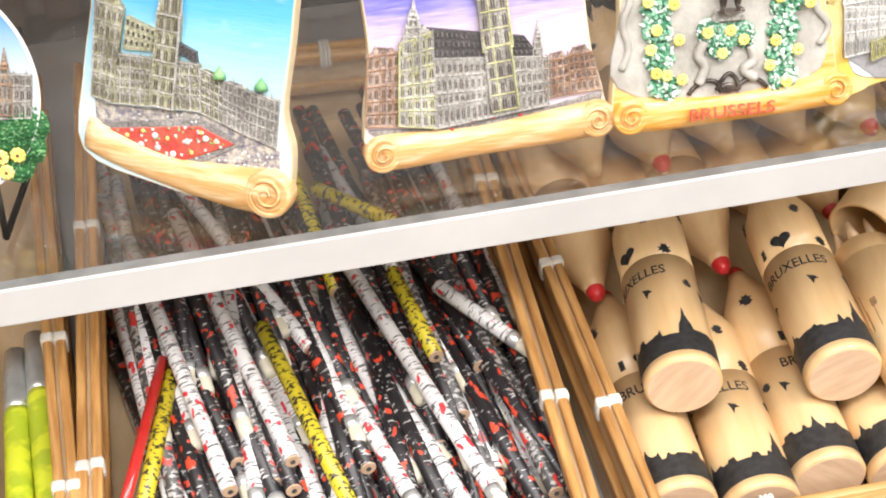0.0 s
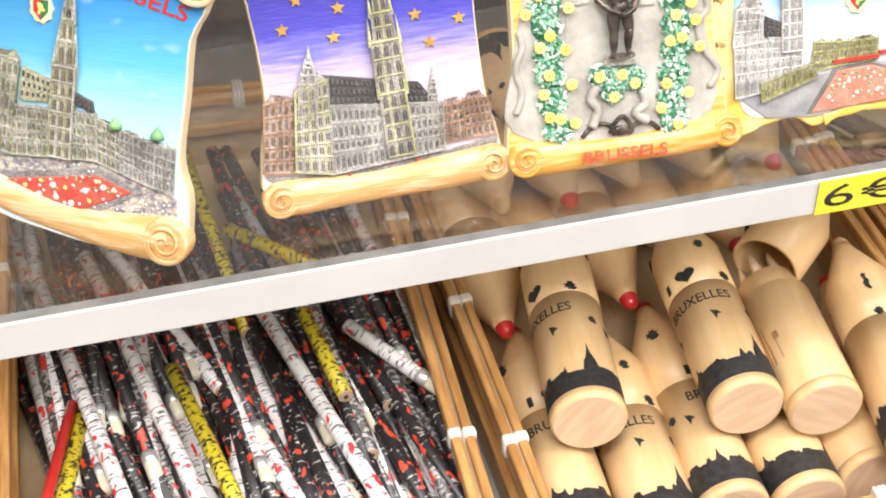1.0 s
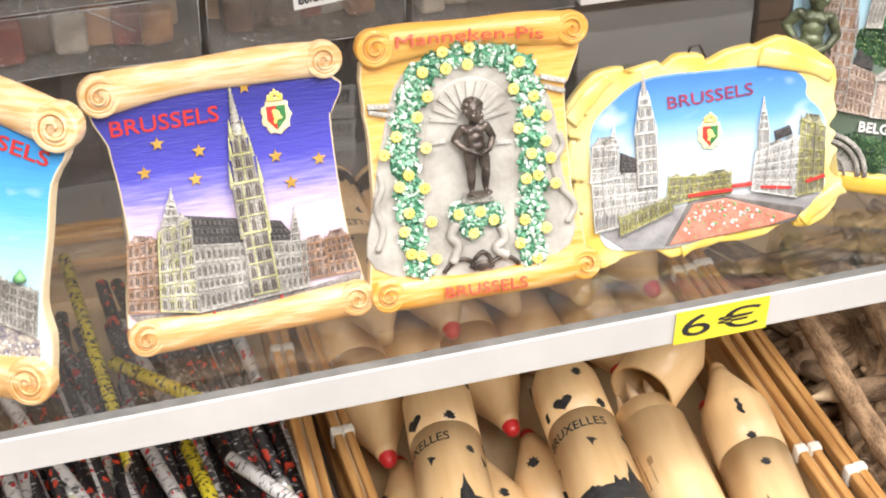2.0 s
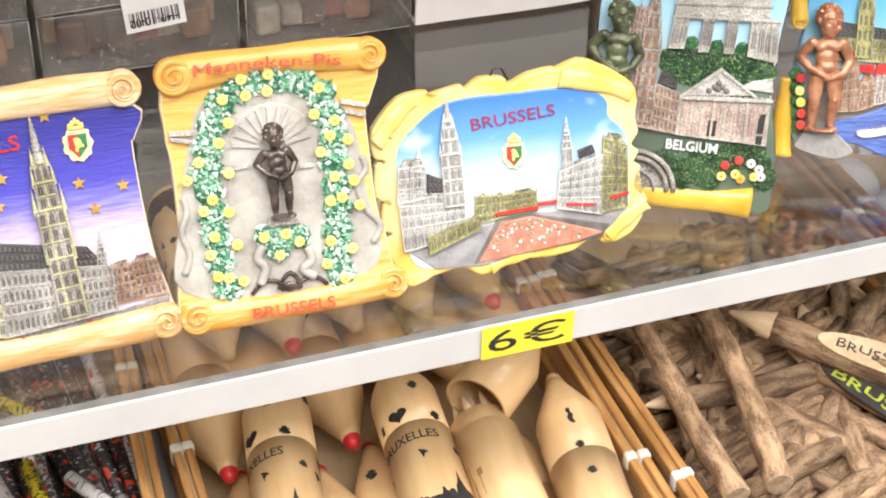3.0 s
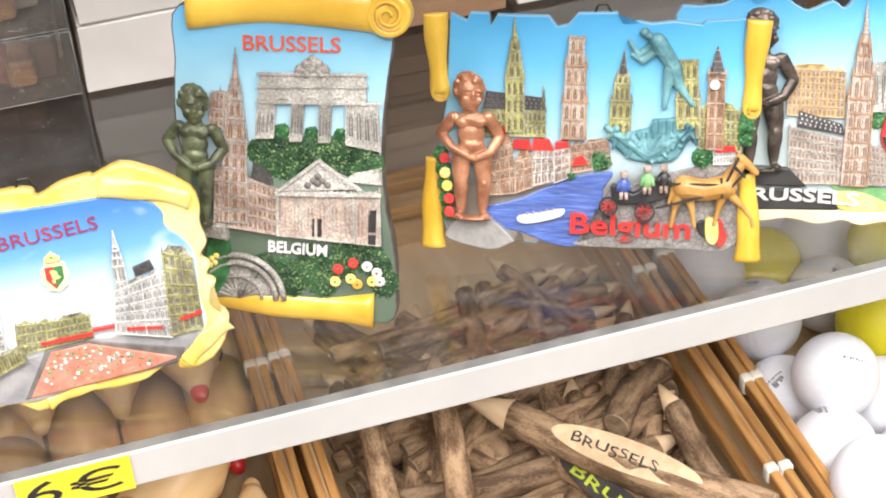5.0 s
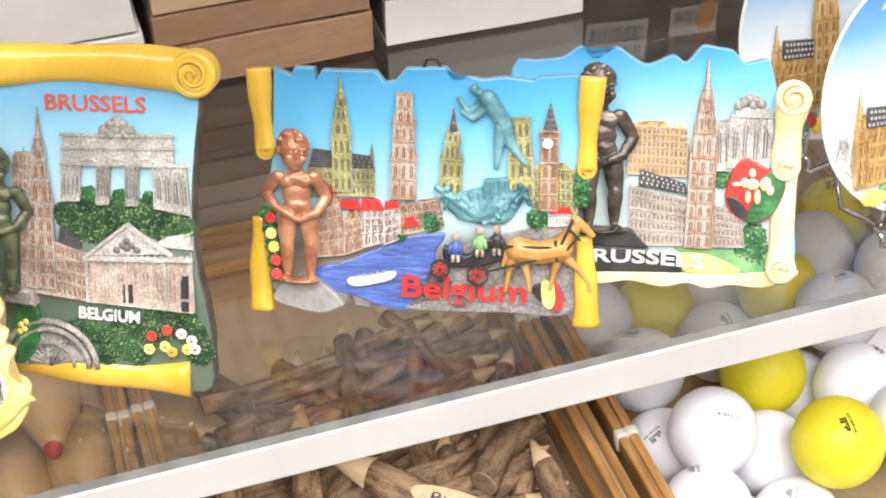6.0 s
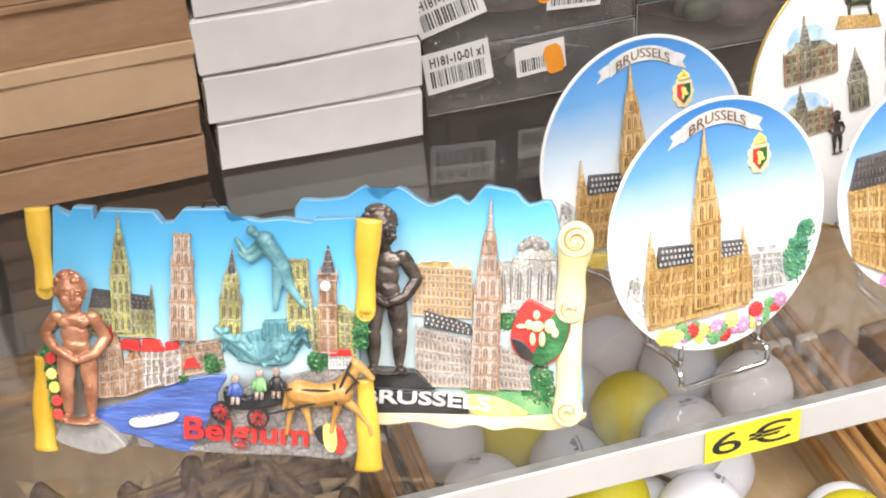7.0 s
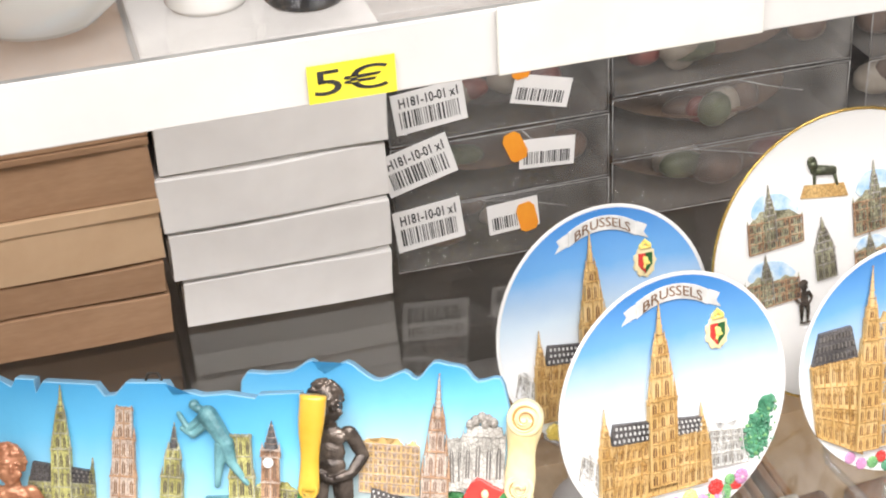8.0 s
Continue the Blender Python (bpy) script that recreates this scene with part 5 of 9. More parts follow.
def roof(name, parent, q, w, deep, m, dots=None, label="", courses=6, seed=2):
    """A pitched roof in relief with slate courses and small dormers."""
    bm = bmesh.new()
    slab(bm, [(p.x / 1000, p.y / 1000) for p in (quad_at(q, 0, 0), quad_at(q, 1, 0), quad_at(q, 1, 1), quad_at(q, 0, 1))], w / 1000, (w + deep) / 1000)
    for k in range(courses):
        h = (k + 0.5) / courses
        bar(bm, quad_at(q, 0, h), quad_at(q, 1, h), 0.35, w + deep, w + deep + 0.3, 0)
    if dots:
        size = (Vector(q[1]) - Vector(q[0])).length
        n = max(3, int(size / 2.0))
        for j in range(3):
            for i in range(n):
                p = quad_at(q, (i + 0.5 + 0.25 * (j % 2)) / (n + 0.4), (j + 0.6) / 3.4)
                d = quad_at(q, (i + 0.5 + 0.25 * (j % 2)) / (n + 0.4), (j + 1.05) / 3.4)
                bar(bm, p, d, 0.6, w + deep, w + deep + 0.8, 1)
    return part(name, bm, [m, dots or m], parent, label)


def tower(name, parent, base, top, width, w, deep, mats, tiers=((0, 0.48, 1.0, 3), (0.48, 0.61, 0.74, 2), (0.61, 0.72, 0.52, 2), (0.72, 0.78, 0.36, 1)), spire=0.3, label="", figure=True):
    """A tall belfry in relief: stepped tiers with buttresses, lancets, ledges and corner pinnacles, then a crocketed spire."""
    b2, t2 = Vector(base), Vector(top)
    d = t2 - b2
    side = Vector((d.y, -d.x)).normalized()
    bm = bmesh.new()
    r2 = random.Random(int(abs(base[0]) * 11))

    def at(s, off):
        return b2 + d * s + side * off

    for s0, s1, f, n in tiers:
        hw = width * f / 2
        quad = (at(s0, -hw), at(s0, hw), at(s1, hw * 0.93), at(s1, -hw * 0.93))
        face = w + deep * (0.55 + 0.45 * f)
        slab(bm, [(p.x / 1000, p.y / 1000) for p in quad], w / 1000, face / 1000)
        long = (s1 - s0) * d.length
        rows = max(1, int(long / 5.2))
        for j in range(rows):
            for i in range(n):
                a, b = (j + 0.13) / rows, (j + 0.84) / rows
                lancet(bm, quad, (i + 0.5) / n, a, b, r2.uniform(0.19, 0.25) / n, face + 0.05, 1)
                bar(bm, quad_at(quad, (i + 0.5) / n, a), quad_at(quad, (i + 0.5) / n, b), hw * 0.14 / n, face, face + 0.3, 0)
            bar(bm, quad_at(quad, -0.02, j / rows), quad_at(quad, 1.02, j / rows), min(0.42, width * 0.06), face, face + 0.6, 2)
            bar(bm, quad_at(quad, 0.0, j / rows + 0.09 / rows), quad_at(quad, 1.0, j / rows + 0.09 / rows), 0.16, face, face + 0.1, 1)
        for i in range(n + 1):
            bar(bm, quad_at(quad, i / n, 0), quad_at(quad, i / n, 1.04), hw * (0.42 if i in (0, n) else 0.26) / n + 0.1, face, face + (0.75 if i in (0, n) else 0.45), 2 if i % 2 else 0)
        bar(bm, at(s1, -hw * 1.08), at(s1, hw * 1.08), min(0.7, width * 0.09), face - 0.4, face + 0.8, 2)
        for k in range(2 * n):
            off = hw * 1.9 * ((k + 0.5) / (2 * n) - 0.5)
            bar(bm, at(s1, off), at(s1, off) + d.normalized() * 0.7, hw * 0.24 / n, face - 0.4, face + 0.3, 0 if k % 2 else 2)
        for e in (-1, 1):
            rise = 0.06 + 0.2 * min(s1 - s0, 0.25)
            c0, c1 = at(s1 - 0.02, e * hw * 0.97), at(min(s1 + rise, 1), e * hw * 0.93)
            rod(bm, (c0.x / 1000, c0.y / 1000, (face - 0.2) / 1000), (c1.x / 1000, c1.y / 1000, (face - 0.4) / 1000), min(0.0010, width * 0.085 / 1000), 0.00006, 6, 2)
    s0, f = tiers[-1][1], tiers[-1][2]
    if spire:
        c0, c1 = at(s0, 0), at(1.0, 0)
        rad = width * f * 0.40
        rod(bm, (c0.x / 1000, c0.y / 1000, (w + deep * 0.5) / 1000), (c1.x / 1000, c1.y / 1000, (w + deep * 0.5) / 1000), rad / 1000, 0.00014, 8, 3 if len(mats) > 3 else 0)
        for k in range(9):
            s = s0 + (1 - s0) * (k + 0.4) / 10
            hw = rad * (1 - (s - s0) / (1 - s0))
            if k % 2 == 0:
                bar(bm, at(s, -hw), at(s, hw), 0.26, w + deep * 0.5, w + deep * 0.55 + hw * 0.95, 1 if k % 4 else 2)
            for e in (-1, 1):
                c = at(s, e * (hw + 0.1))
                ball(bm, (c.x / 1000, c.y / 1000, (w + deep * 0.5) / 1000), (0.00026, 0.00032, 0.0003), 6, 4, 2)
    if figure:
        c = at(1.0, 0)
        ball(bm, (c.x / 1000, c.y / 1000, (w + deep * 0.5) / 1000), (0.0003, 0.0006, 0.0003), 8, 6, 2)
    return part(name, bm, mats, parent, label)


def leaves(name, parent, spots, size, m, seed=4, label="", w=0.0, lift=2.0):
    """A moulded mass of small overlapping leaves round spots (u, v, radius in mm)."""
    r2 = random.Random(seed)
    bm = bmesh.new()
    for u, v, r in spots:
        ball(bm, (u / 1000, v / 1000, w / 1000), (r * 0.98 / 1000, r * 0.98 / 1000, lift * 0.62 / 1000), 14, 8, 0)
        for k in range(max(8, int((17 if len(m) > 2 else 8) * r * r / size / size))):
            a, q = r2.uniform(0, math.tau), r * math.sqrt(r2.random())
            c = Vector((u + q * math.cos(a), v + q * math.sin(a), w + lift * (1 - 0.6 * (q / r) ** 2) * r2.uniform(0.6, 1.1)))
            t = Euler((r2.uniform(-0.7, 0.7), r2.uniform(-0.7, 0.7), r2.uniform(0, 6.28))).to_matrix()
            s = size * r2.uniform(0.7, 1.25)
            flare = 1.35 if len(m) > 2 else 1.0
            base = [Vector((-0.5, 0, -0.25 * flare)), Vector((0, -0.32, 0)), Vector((0.55, 0, -0.2 * flare)), Vector((0, 0.32, 0)), Vector((0, 0, 0.3 * flare))]
            vs = [bm.verts.new((c + t @ p * s) / 1000) for p in base]
            mi = r2.choices(range(len(m)), (0.26, 0.40, 0.34) if len(m) > 2 else (0.78, 0.22))[0]
            for i in range(4):
                bm.faces.new((vs[i], vs[(i + 1) % 4], vs[4])).material_index = mi
    return part(name, bm, m, parent, label)


def rose(parent, c, r, w, m):
    """One small moulded flower: a ring of petals round a sunken darker heart."""
    bm = bmesh.new()
    for k in range(9):
        a = k * math.tau / 9
        ball(bm, ((c[0] + 0.62 * r * math.cos(a)) / 1000, (c[1] + 0.62 * r * math.sin(a)) / 1000, (w + 0.34 * r) / 1000), (r * 0.36 / 1000, r * 0.36 / 1000, r * 0.30 / 1000), 8, 5)
    for k in range(6):
        a = k * math.tau / 6 + 0.4
        ball(bm, ((c[0] + 0.34 * r * math.cos(a)) / 1000, (c[1] + 0.34 * r * math.sin(a)) / 1000, (w + 0.42 * r) / 1000), (r * 0.24 / 1000, r * 0.24 / 1000, r * 0.26 / 1000), 8, 5)
    ball(bm, (c[0] / 1000, c[1] / 1000, (w + 0.5 * r) / 1000), (r * 0.26 / 1000, r * 0.26 / 1000, r * 0.28 / 1000), 8, 5, 1)
    return part("flower", bm, m, parent, "", True)


def figurine(parent, foot, head, w, m, deep=1.0, label="", name="figure", wide=1.0, turn=0.35):
    """A small cast statue of a plump standing child with curled hair, one plain fused mesh."""
    f, h = Vector(foot), Vector(head)
    d = h - f
    H = d.length
    up, side = d.normalized(), Vector((d.y, -d.x)).normalized()
    spin = Matrix.Rotation(math.atan2(up.y, up.x) - math.pi / 2, 4, "Z")

    def at(x, y, z):
        q = f + up * (y * H) + side * (x * H * wide)
        return Vector((q.x, q.y, w + z * H * deep)) / 1000

    bm = bmesh.new()

    def blob(x, y, z, rx, ry, rz):
        ball(bm, at(x, y, z), (rx * H * wide / 1000, ry * H / 1000, rz * H * deep / 1000), 14, 10, 0, spin)

    def limb(*stops):
        for (x0, y0, z0, r0), (x1, y1, z1, r1) in zip(stops, stops[1:]):
            for k in range(7):
                t = k / 6
                r = r0 + (r1 - r0) * t + 0.10 * (r0 + r1) * math.sin(math.pi * t) * 0.5
                blob(x0 + (x1 - x0) * t, y0 + (y1 - y0) * t, z0 + (z1 - z0) * t, r, r, r)

    def on_head(x, y, z, rx, ry, rz):
        c, q = math.cos(turn), math.sin(turn)
        blob(-0.008 + x * c + z * q, 0.845 + y - 0.12 * x, 0.18 + z * c - x * q, rx, ry, rz)

    on_head(0, 0.012, 0, 0.090, 0.112, 0.100)
    on_head(0, -0.052, 0.02, 0.074, 0.066, 0.078)
    r2 = random.Random(17)
    for k in range(240):
        v = Vector((r2.gauss(0, 1), r2.gauss(0, 1), r2.gauss(0, 1))).normalized()
        if v.y > 0.50 or (v.z < 0.25 and v.y > -0.3):
            q = r2.uniform(0.010, 0.019)
            on_head(v.x * 0.094, v.y * 0.116 + 0.014, v.z * 0.103, q * 1.3, q, q)
    for e in (-1, 1):
        on_head(e * 0.040, 0.022, 0.090, 0.028, 0.008, 0.014)
        on_head(e * 0.038, -0.004, 0.088, 0.014, 0.007, 0.010)
        on_head(e * 0.043, -0.042, 0.072, 0.028, 0.026, 0.024)
        on_head(e * 0.090, -0.010, 0.0, 0.014, 0.026, 0.018)
    on_head(0, -0.012, 0.096, 0.010, 0.026, 0.016)
    on_head(0, -0.030, 0.100, 0.016, 0.011, 0.016)
    on_head(0, -0.060, 0.086, 0.024, 0.007, 0.014)
    on_head(0, -0.074, 0.082, 0.018, 0.007, 0.013)
    on_head(0, -0.100, 0.060, 0.026, 0.020, 0.026)
    limb((-0.004, 0.745, 0.14, 0.042), (0, 0.71, 0.13, 0.05))
    blob(0.0, 0.655, 0.13, 0.112, 0.062, 0.072)
    for e in (-1, 1):
        blob(e * 0.050, 0.645, 0.175, 0.050, 0.036, 0.030)
        blob(e * 0.110, 0.675, 0.13, 0.046, 0.042, 0.046)
        blob(e * 0.036, 0.575, 0.175, 0.034, 0.030, 0.028)
        blob(e * 0.034, 0.525, 0.18, 0.032, 0.030, 0.028)
    blob(0.002, 0.565, 0.14, 0.094, 0.090, 0.072)
    blob(0.008, 0.490, 0.15, 0.092, 0.062, 0.076)
    blob(0.012, 0.43, 0.13, 0.102, 0.055, 0.076)
    limb((-0.122, 0.672, 0.12, 0.042), (-0.200, 0.565, 0.10, 0.036))
    limb((-0.200, 0.565, 0.10, 0.036), (-0.12, 0.480, 0.19, 0.030), (-0.020, 0.435, 0.235, 0.022))
    limb((0.122, 0.672, 0.12, 0.042), (0.190, 0.545, 0.09, 0.036))
    limb((0.190, 0.545, 0.09, 0.036), (0.13, 0.450, 0.17, 0.030), (0.050, 0.420, 0.22, 0.022))
    for k in range(4):
        blob(-0.012 + 0.015 * k, 0.425 - 0.005 * k, 0.245 - 0.006 * k, 0.009, 0.020, 0.014)
    limb((-0.062, 0.40, 0.13, 0.064), (-0.066, 0.24, 0.150, 0.044), (-0.064, 0.15, 0.125, 0.043), (-0.066, 0.045, 0.12, 0.025))
    limb((0.074, 0.40, 0.12, 0.062), (0.090, 0.24, 0.14, 0.043), (0.082, 0.15, 0.115, 0.042), (0.080, 0.045, 0.11, 0.025))
    for e in (-1, 1):
        blob(0.012 + e * 0.076, 0.238, 0.172, 0.022, 0.026, 0.022)
    for x in (-0.076, 0.094):
        blob(x, 0.022, 0.160, 0.034, 0.020, 0.07)
    blob(0.01, 0.004, 0.13, 0.14, 0.016, 0.12)
    ob = part(name, bm, m, parent, label, True)
    mod = ob.modifiers.new("fuse", "REMESH")
    mod.mode, mod.voxel_size, mod.use_smooth_shade = "VOXEL", max(H * 0.0065 / 1000, 0.0002), True
    return ob


def hook(parent, c, w=-1.5):
    bm = bmesh.new()
    u, v = c
    wire(bm, [Vector((u - 4, v - 3, w)) / 1000, Vector((u - 2, v + 2.2, w)) / 1000, Vector((u + 1.5, v + 2.4, w)) / 1000, Vector((u + 4, v - 2.5, w)) / 1000], 0.0005)
    part("wire_hanger", bm, DARK_WIRE, parent, "dark wire hanging loop")


def crest(parent, c, s, w, red, green, gold, white):
    """A small painted coat of arms: scrolled surround, split shield, crown, and a worn gilt charge."""
    bm = bmesh.new()
    pts = []
    for k in range(28):
        a = k * math.tau / 28
        q = s * (1.0 + 0.09 * math.cos(9 * a))
        pts.append(((c[0] + 0.8 * q * math.cos(a)) / 1000, (c[1] + q * math.sin(a)) / 1000))
    slab(bm, pts, w / 1000, (w + 0.9) / 1000, 0.0004)
    ob = part("crest", bm, CREAM, parent, "small painted coat of arms")
    for k, (x0, x1, m) in enumerate(((-0.5, 0.0, red), (0.0, 0.5, green))):
        bm = bmesh.new()
        slab(bm, mm([(c[0] + x0 * s, c[1] + 0.55 * s), (c[0] + x1 * s, c[1] + 0.55 * s), (c[0] + x1 * s * (1 if k else 0.1), c[1] - (0.2 if k else 0.75) * s), (c[0], c[1] - 0.75 * s), (c[0] + x0 * s, c[1] - 0.2 * s)][:5]), (w + 0.9) / 1000, (w + 1.3) / 1000, 0.0002)
        part("field", bm, m, ob)
    bm = bmesh.new()
    for dx, dy, rx, ry in ((0.0, 0.05, 0.2, 0.3), (-0.12, 0.25, 0.12, 0.14), (0.16, -0.1, 0.16, 0.1), (-0.1, -0.3, 0.1, 0.14)):
        ball(bm, ((c[0] + dx * s) / 1000, (c[1] + dy * s) / 1000, (w + 1.4) / 1000), (rx * s / 1000, ry * s / 1000, 0.0004), 10, 6)
    part("charge", bm, gold, ob, "worn gilt animal charge", True)
    bm = bmesh.new()
    for k in range(5):
        ball(bm, ((c[0] + (k - 2) * 0.17 * s) / 1000, (c[1] + (1.0 + 0.14 * (2 - abs(k - 2))) * s) / 1000, (w + 0.9) / 1000), (0.11 * s / 1000, 0.2 * s / 1000, 0.0008), 8, 6)
    bar(bm, (c[0] - 0.4 * s, c[1] + 0.9 * s), (c[0] + 0.4 * s, c[1] + 0.9 * s), 0.16 * s, w + 0.4, w + 1.6)
    part("crown", bm, gold, ob, "red and gold crown", True)
    return ob


def star(parent, c, r, w, m):
    bm = bmesh.new()
    slab(bm, [((c[0] + r * (1 if k % 2 == 0 else 0.45) * math.sin(k * math.pi / 5)) / 1000, (c[1] + r * (1 if k % 2 == 0 else 0.45) * math.cos(k * math.pi / 5)) / 1000) for k in range(10)], w / 1000, (w + 0.8) / 1000, 0.0002)
    part("star", bm, m, parent, "gilt star")


SOFT_RED = mat("thin_red_paint", (0.66, 0.12, 0.07), (0.55, 0.08, 0.05), 300, 0.45)
DEEP_RED = mat("deep_red_paint", (0.40, 0.04, 0.07), (0.22, 0.04, 0.10), 260, 0.4)
PARCH = fade("parchment_paint", [(0.0, (0.66, 0.36, 0.13)), (0.3, (0.80, 0.60, 0.35)), (0.55, (0.74, 0.46, 0.20)), (0.75, (0.82, 0.63, 0.39)), (1.0, (0.70, 0.40, 0.15))], (0, 120), 0.32, wobble=0.6, streaks=0.45, bump=0.45, coat=0.2)
AMBER = fade("amber_parchment", [(0.0, (0.72, 0.33, 0.05)), (0.35, (0.82, 0.56, 0.25)), (0.6, (0.80, 0.47, 0.13)), (1.0, (0.74, 0.36, 0.06))], (0, 120), 0.3, wobble=0.8, streaks=0.4, bump=0.3, coat=0.25)
LEMON = fade("lemon_parchment", [(0.0, (0.78, 0.54, 0.10)), (0.45, (0.84, 0.72, 0.34)), (1.0, (0.78, 0.54, 0.10))], (0, 90), 0.3, wobble=1.6, bump=0.15, coat=0.25)
CURL = mat("curl_shading", (0.50, 0.25, 0.07), (0.36, 0.16, 0.04), 60, 0.4)
GOLDEN = mat("yellow_ochre_resin", (0.74, 0.49, 0.07), (0.62, 0.36, 0.03), 26, 0.3, bump=0.12, bscale=250, coat=0.3)
CREAM = mat("cream_resin", (0.82, 0.74, 0.50), (0.74, 0.60, 0.30), 30, 0.3, bump=0.12, coat=0.25)
RESIN_EDGE = mat("pale_resin_edge", (0.80, 0.68, 0.47), (0.70, 0.55, 0.33), 30, 0.5, bump=0.2)
BLUE_EDGE = mat("pale_blue_resin_edge", (0.20, 0.42, 0.60), (0.14, 0.34, 0.52), 30, 0.45)
STONE_NICHE = mat("smooth_niche_paint", (0.53, 0.51, 0.46), (0.33, 0.31, 0.275), 45, 0.5, bump=0.25, bscale=500, fine=0.2)
STONE_NICHE_GREY = mat("grey_plinth_paint", (0.36, 0.35, 0.33), (0.24, 0.23, 0.215), 45, 0.5, bump=0.3, bscale=400, fine=0.25)
STONE_GREY = mat("grey_stone_paint", (0.49, 0.465, 0.42), (0.24, 0.22, 0.195),  110, 0.55, bump=0.6, bscale=900, fine=0.5, ink=(560, 0.13, 0.5))
STONE_LIGHT = mat("pale_stone_paint", (0.61, 0.59, 0.545), (0.37, 0.35, 0.315),  110, 0.55, bump=0.6, bscale=900, fine=0.5, ink=(560, 0.13, 0.5))
STONE_OLIVE = mat("olive_stone_paint", (0.49, 0.48, 0.33), (0.24, 0.225, 0.14),  110, 0.55, bump=0.6, bscale=900, fine=0.5, ink=(560, 0.13, 0.5))
STONE_LIME = mat("lime_stone_paint", (0.58, 0.56, 0.21), (0.30, 0.28, 0.09),  110, 0.5, bump=0.6, bscale=900, fine=0.5, ink=(560, 0.13, 0.5))
LIME_LIGHT = mat("pale_lime_paint", (0.68, 0.67, 0.38), (0.44, 0.43, 0.20), 110, 0.5, bump=0.6, bscale=900, fine=0.5, ink=(620, 0.14, 0.45))
STONE_ROSE = mat("rose_stone_paint", (0.56, 0.44, 0.38), (0.31, 0.22, 0.18),  110, 0.55, bump=0.6, bscale=900, fine=0.5, ink=(560, 0.13, 0.5))
STONE_RUST = mat("rust_stone_paint", (0.54, 0.345, 0.21), (0.31, 0.17, 0.095),  110, 0.55, bump=0.6, bscale=900, fine=0.5, ink=(560, 0.13, 0.5))
STONE_GOLD = mat("ochre_stone_paint", (0.66, 0.44, 0.18), (0.45, 0.26, 0.08),  110, 0.4, bump=0.6, bscale=900, fine=0.5, ink=(560, 0.13, 0.5), coat=0.2)
STONE_GOLD_LIGHT = mat("light_ochre_paint", (0.68, 0.50, 0.25), (0.54, 0.35, 0.13), 80, 0.4, coat=0.2)
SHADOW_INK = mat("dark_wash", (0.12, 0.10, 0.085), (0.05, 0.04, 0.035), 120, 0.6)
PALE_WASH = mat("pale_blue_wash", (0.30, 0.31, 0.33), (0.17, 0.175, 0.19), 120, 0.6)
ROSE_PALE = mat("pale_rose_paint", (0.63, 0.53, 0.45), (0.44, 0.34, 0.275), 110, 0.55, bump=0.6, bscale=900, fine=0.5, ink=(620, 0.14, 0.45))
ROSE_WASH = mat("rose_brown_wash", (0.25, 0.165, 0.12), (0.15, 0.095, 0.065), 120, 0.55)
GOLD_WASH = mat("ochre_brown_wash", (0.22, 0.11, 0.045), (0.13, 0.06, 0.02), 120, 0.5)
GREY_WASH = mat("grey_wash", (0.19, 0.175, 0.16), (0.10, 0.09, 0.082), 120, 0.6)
BROWN_WASH = mat("brown_wash", (0.24, 0.13, 0.06), (0.14, 0.07, 0.03), 120, 0.5)
SLATE = mat("slate_paint", (0.13, 0.12, 0.12), (0.07, 0.065, 0.065), 90, 0.5, bump=0.5, bscale=500, ink=(700, 0.16, 0.6))
WHITE_PAINT = mat("white_relief_paint", (0.738, 0.738, 0.720), (0.525, 0.525, 0.510), 120, 0.4)
GILT = mat("gilt_paint", (0.66, 0.42, 0.10), (0.50, 0.28, 0.05), 150, 0.35, metal=0.3)
GREEN = mat("green_paint", (0.05, 0.22, 0.07), (0.02, 0.10, 0.03), 120, 0.45, bump=0.4, bscale=700)
GREEN_LIGHT = mat("light_green_paint", (0.26, 0.46, 0.20), (0.10, 0.30, 0.11), 120, 0.45)
MINT = mat("mint_leaf_paint", (0.10, 0.31, 0.18), (0.035, 0.16, 0.085), 160, 0.4)
MINT_MID = mat("mid_leaf_paint", (0.30, 0.54, 0.38), (0.16, 0.38, 0.24), 160, 0.4)
MINT_WHITE = mat("frosted_leaf_paint", (0.80, 0.85, 0.79), (0.60, 0.74, 0.62), 160, 0.4)
ROSE_YELLOW = mat("yellow_flower_paint", (0.90, 0.77, 0.27), (0.86, 0.66, 0.13), 200, 0.4)
ROSE_HEART = mat("orange_flower_heart", (0.72, 0.40, 0.05), None, 200, 0.5)
RED_PAINT = mat("bright_red_paint", (0.66, 0.05, 0.04), (0.5, 0.03, 0.03), 120, 0.35, coat=0.2)
BRONZE = mat("dark_bronze_paint", (0.15, 0.12, 0.10), (0.05, 0.04, 0.034), 160, 0.26, metal=0.5, bump=0.3, bscale=600)
GREEN_BRONZE = mat("verdigris_bronze_paint", (0.16, 0.19, 0.10), (0.06, 0.065, 0.04), 120, 0.35, metal=0.3, bump=0.3, bscale=600)
COPPER = mat("copper_paint", (0.56, 0.27, 0.15), (0.32, 0.13, 0.07), 120, 0.3, metal=0.35, bump=0.2, bscale=500)
TEAL = mat("weathered_teal_paint", (0.17, 0.38, 0.41), (0.04, 0.13, 0.16), 90, 0.4, bump=0.4, bscale=500)
WATER = mat("painted_water", (0.08, 0.15, 0.46), (0.05, 0.09, 0.30), 60, 0.3, bump=0.7, bscale=160, stretch=(1, 5, 1), coat=0.3)
COBBLE = mat("painted_cobbles", (0.33, 0.31, 0.29), (0.21, 0.195, 0.185), 120, 0.6, bump=0.8, bscale=500, ink=(420, 0.10, 0.6))
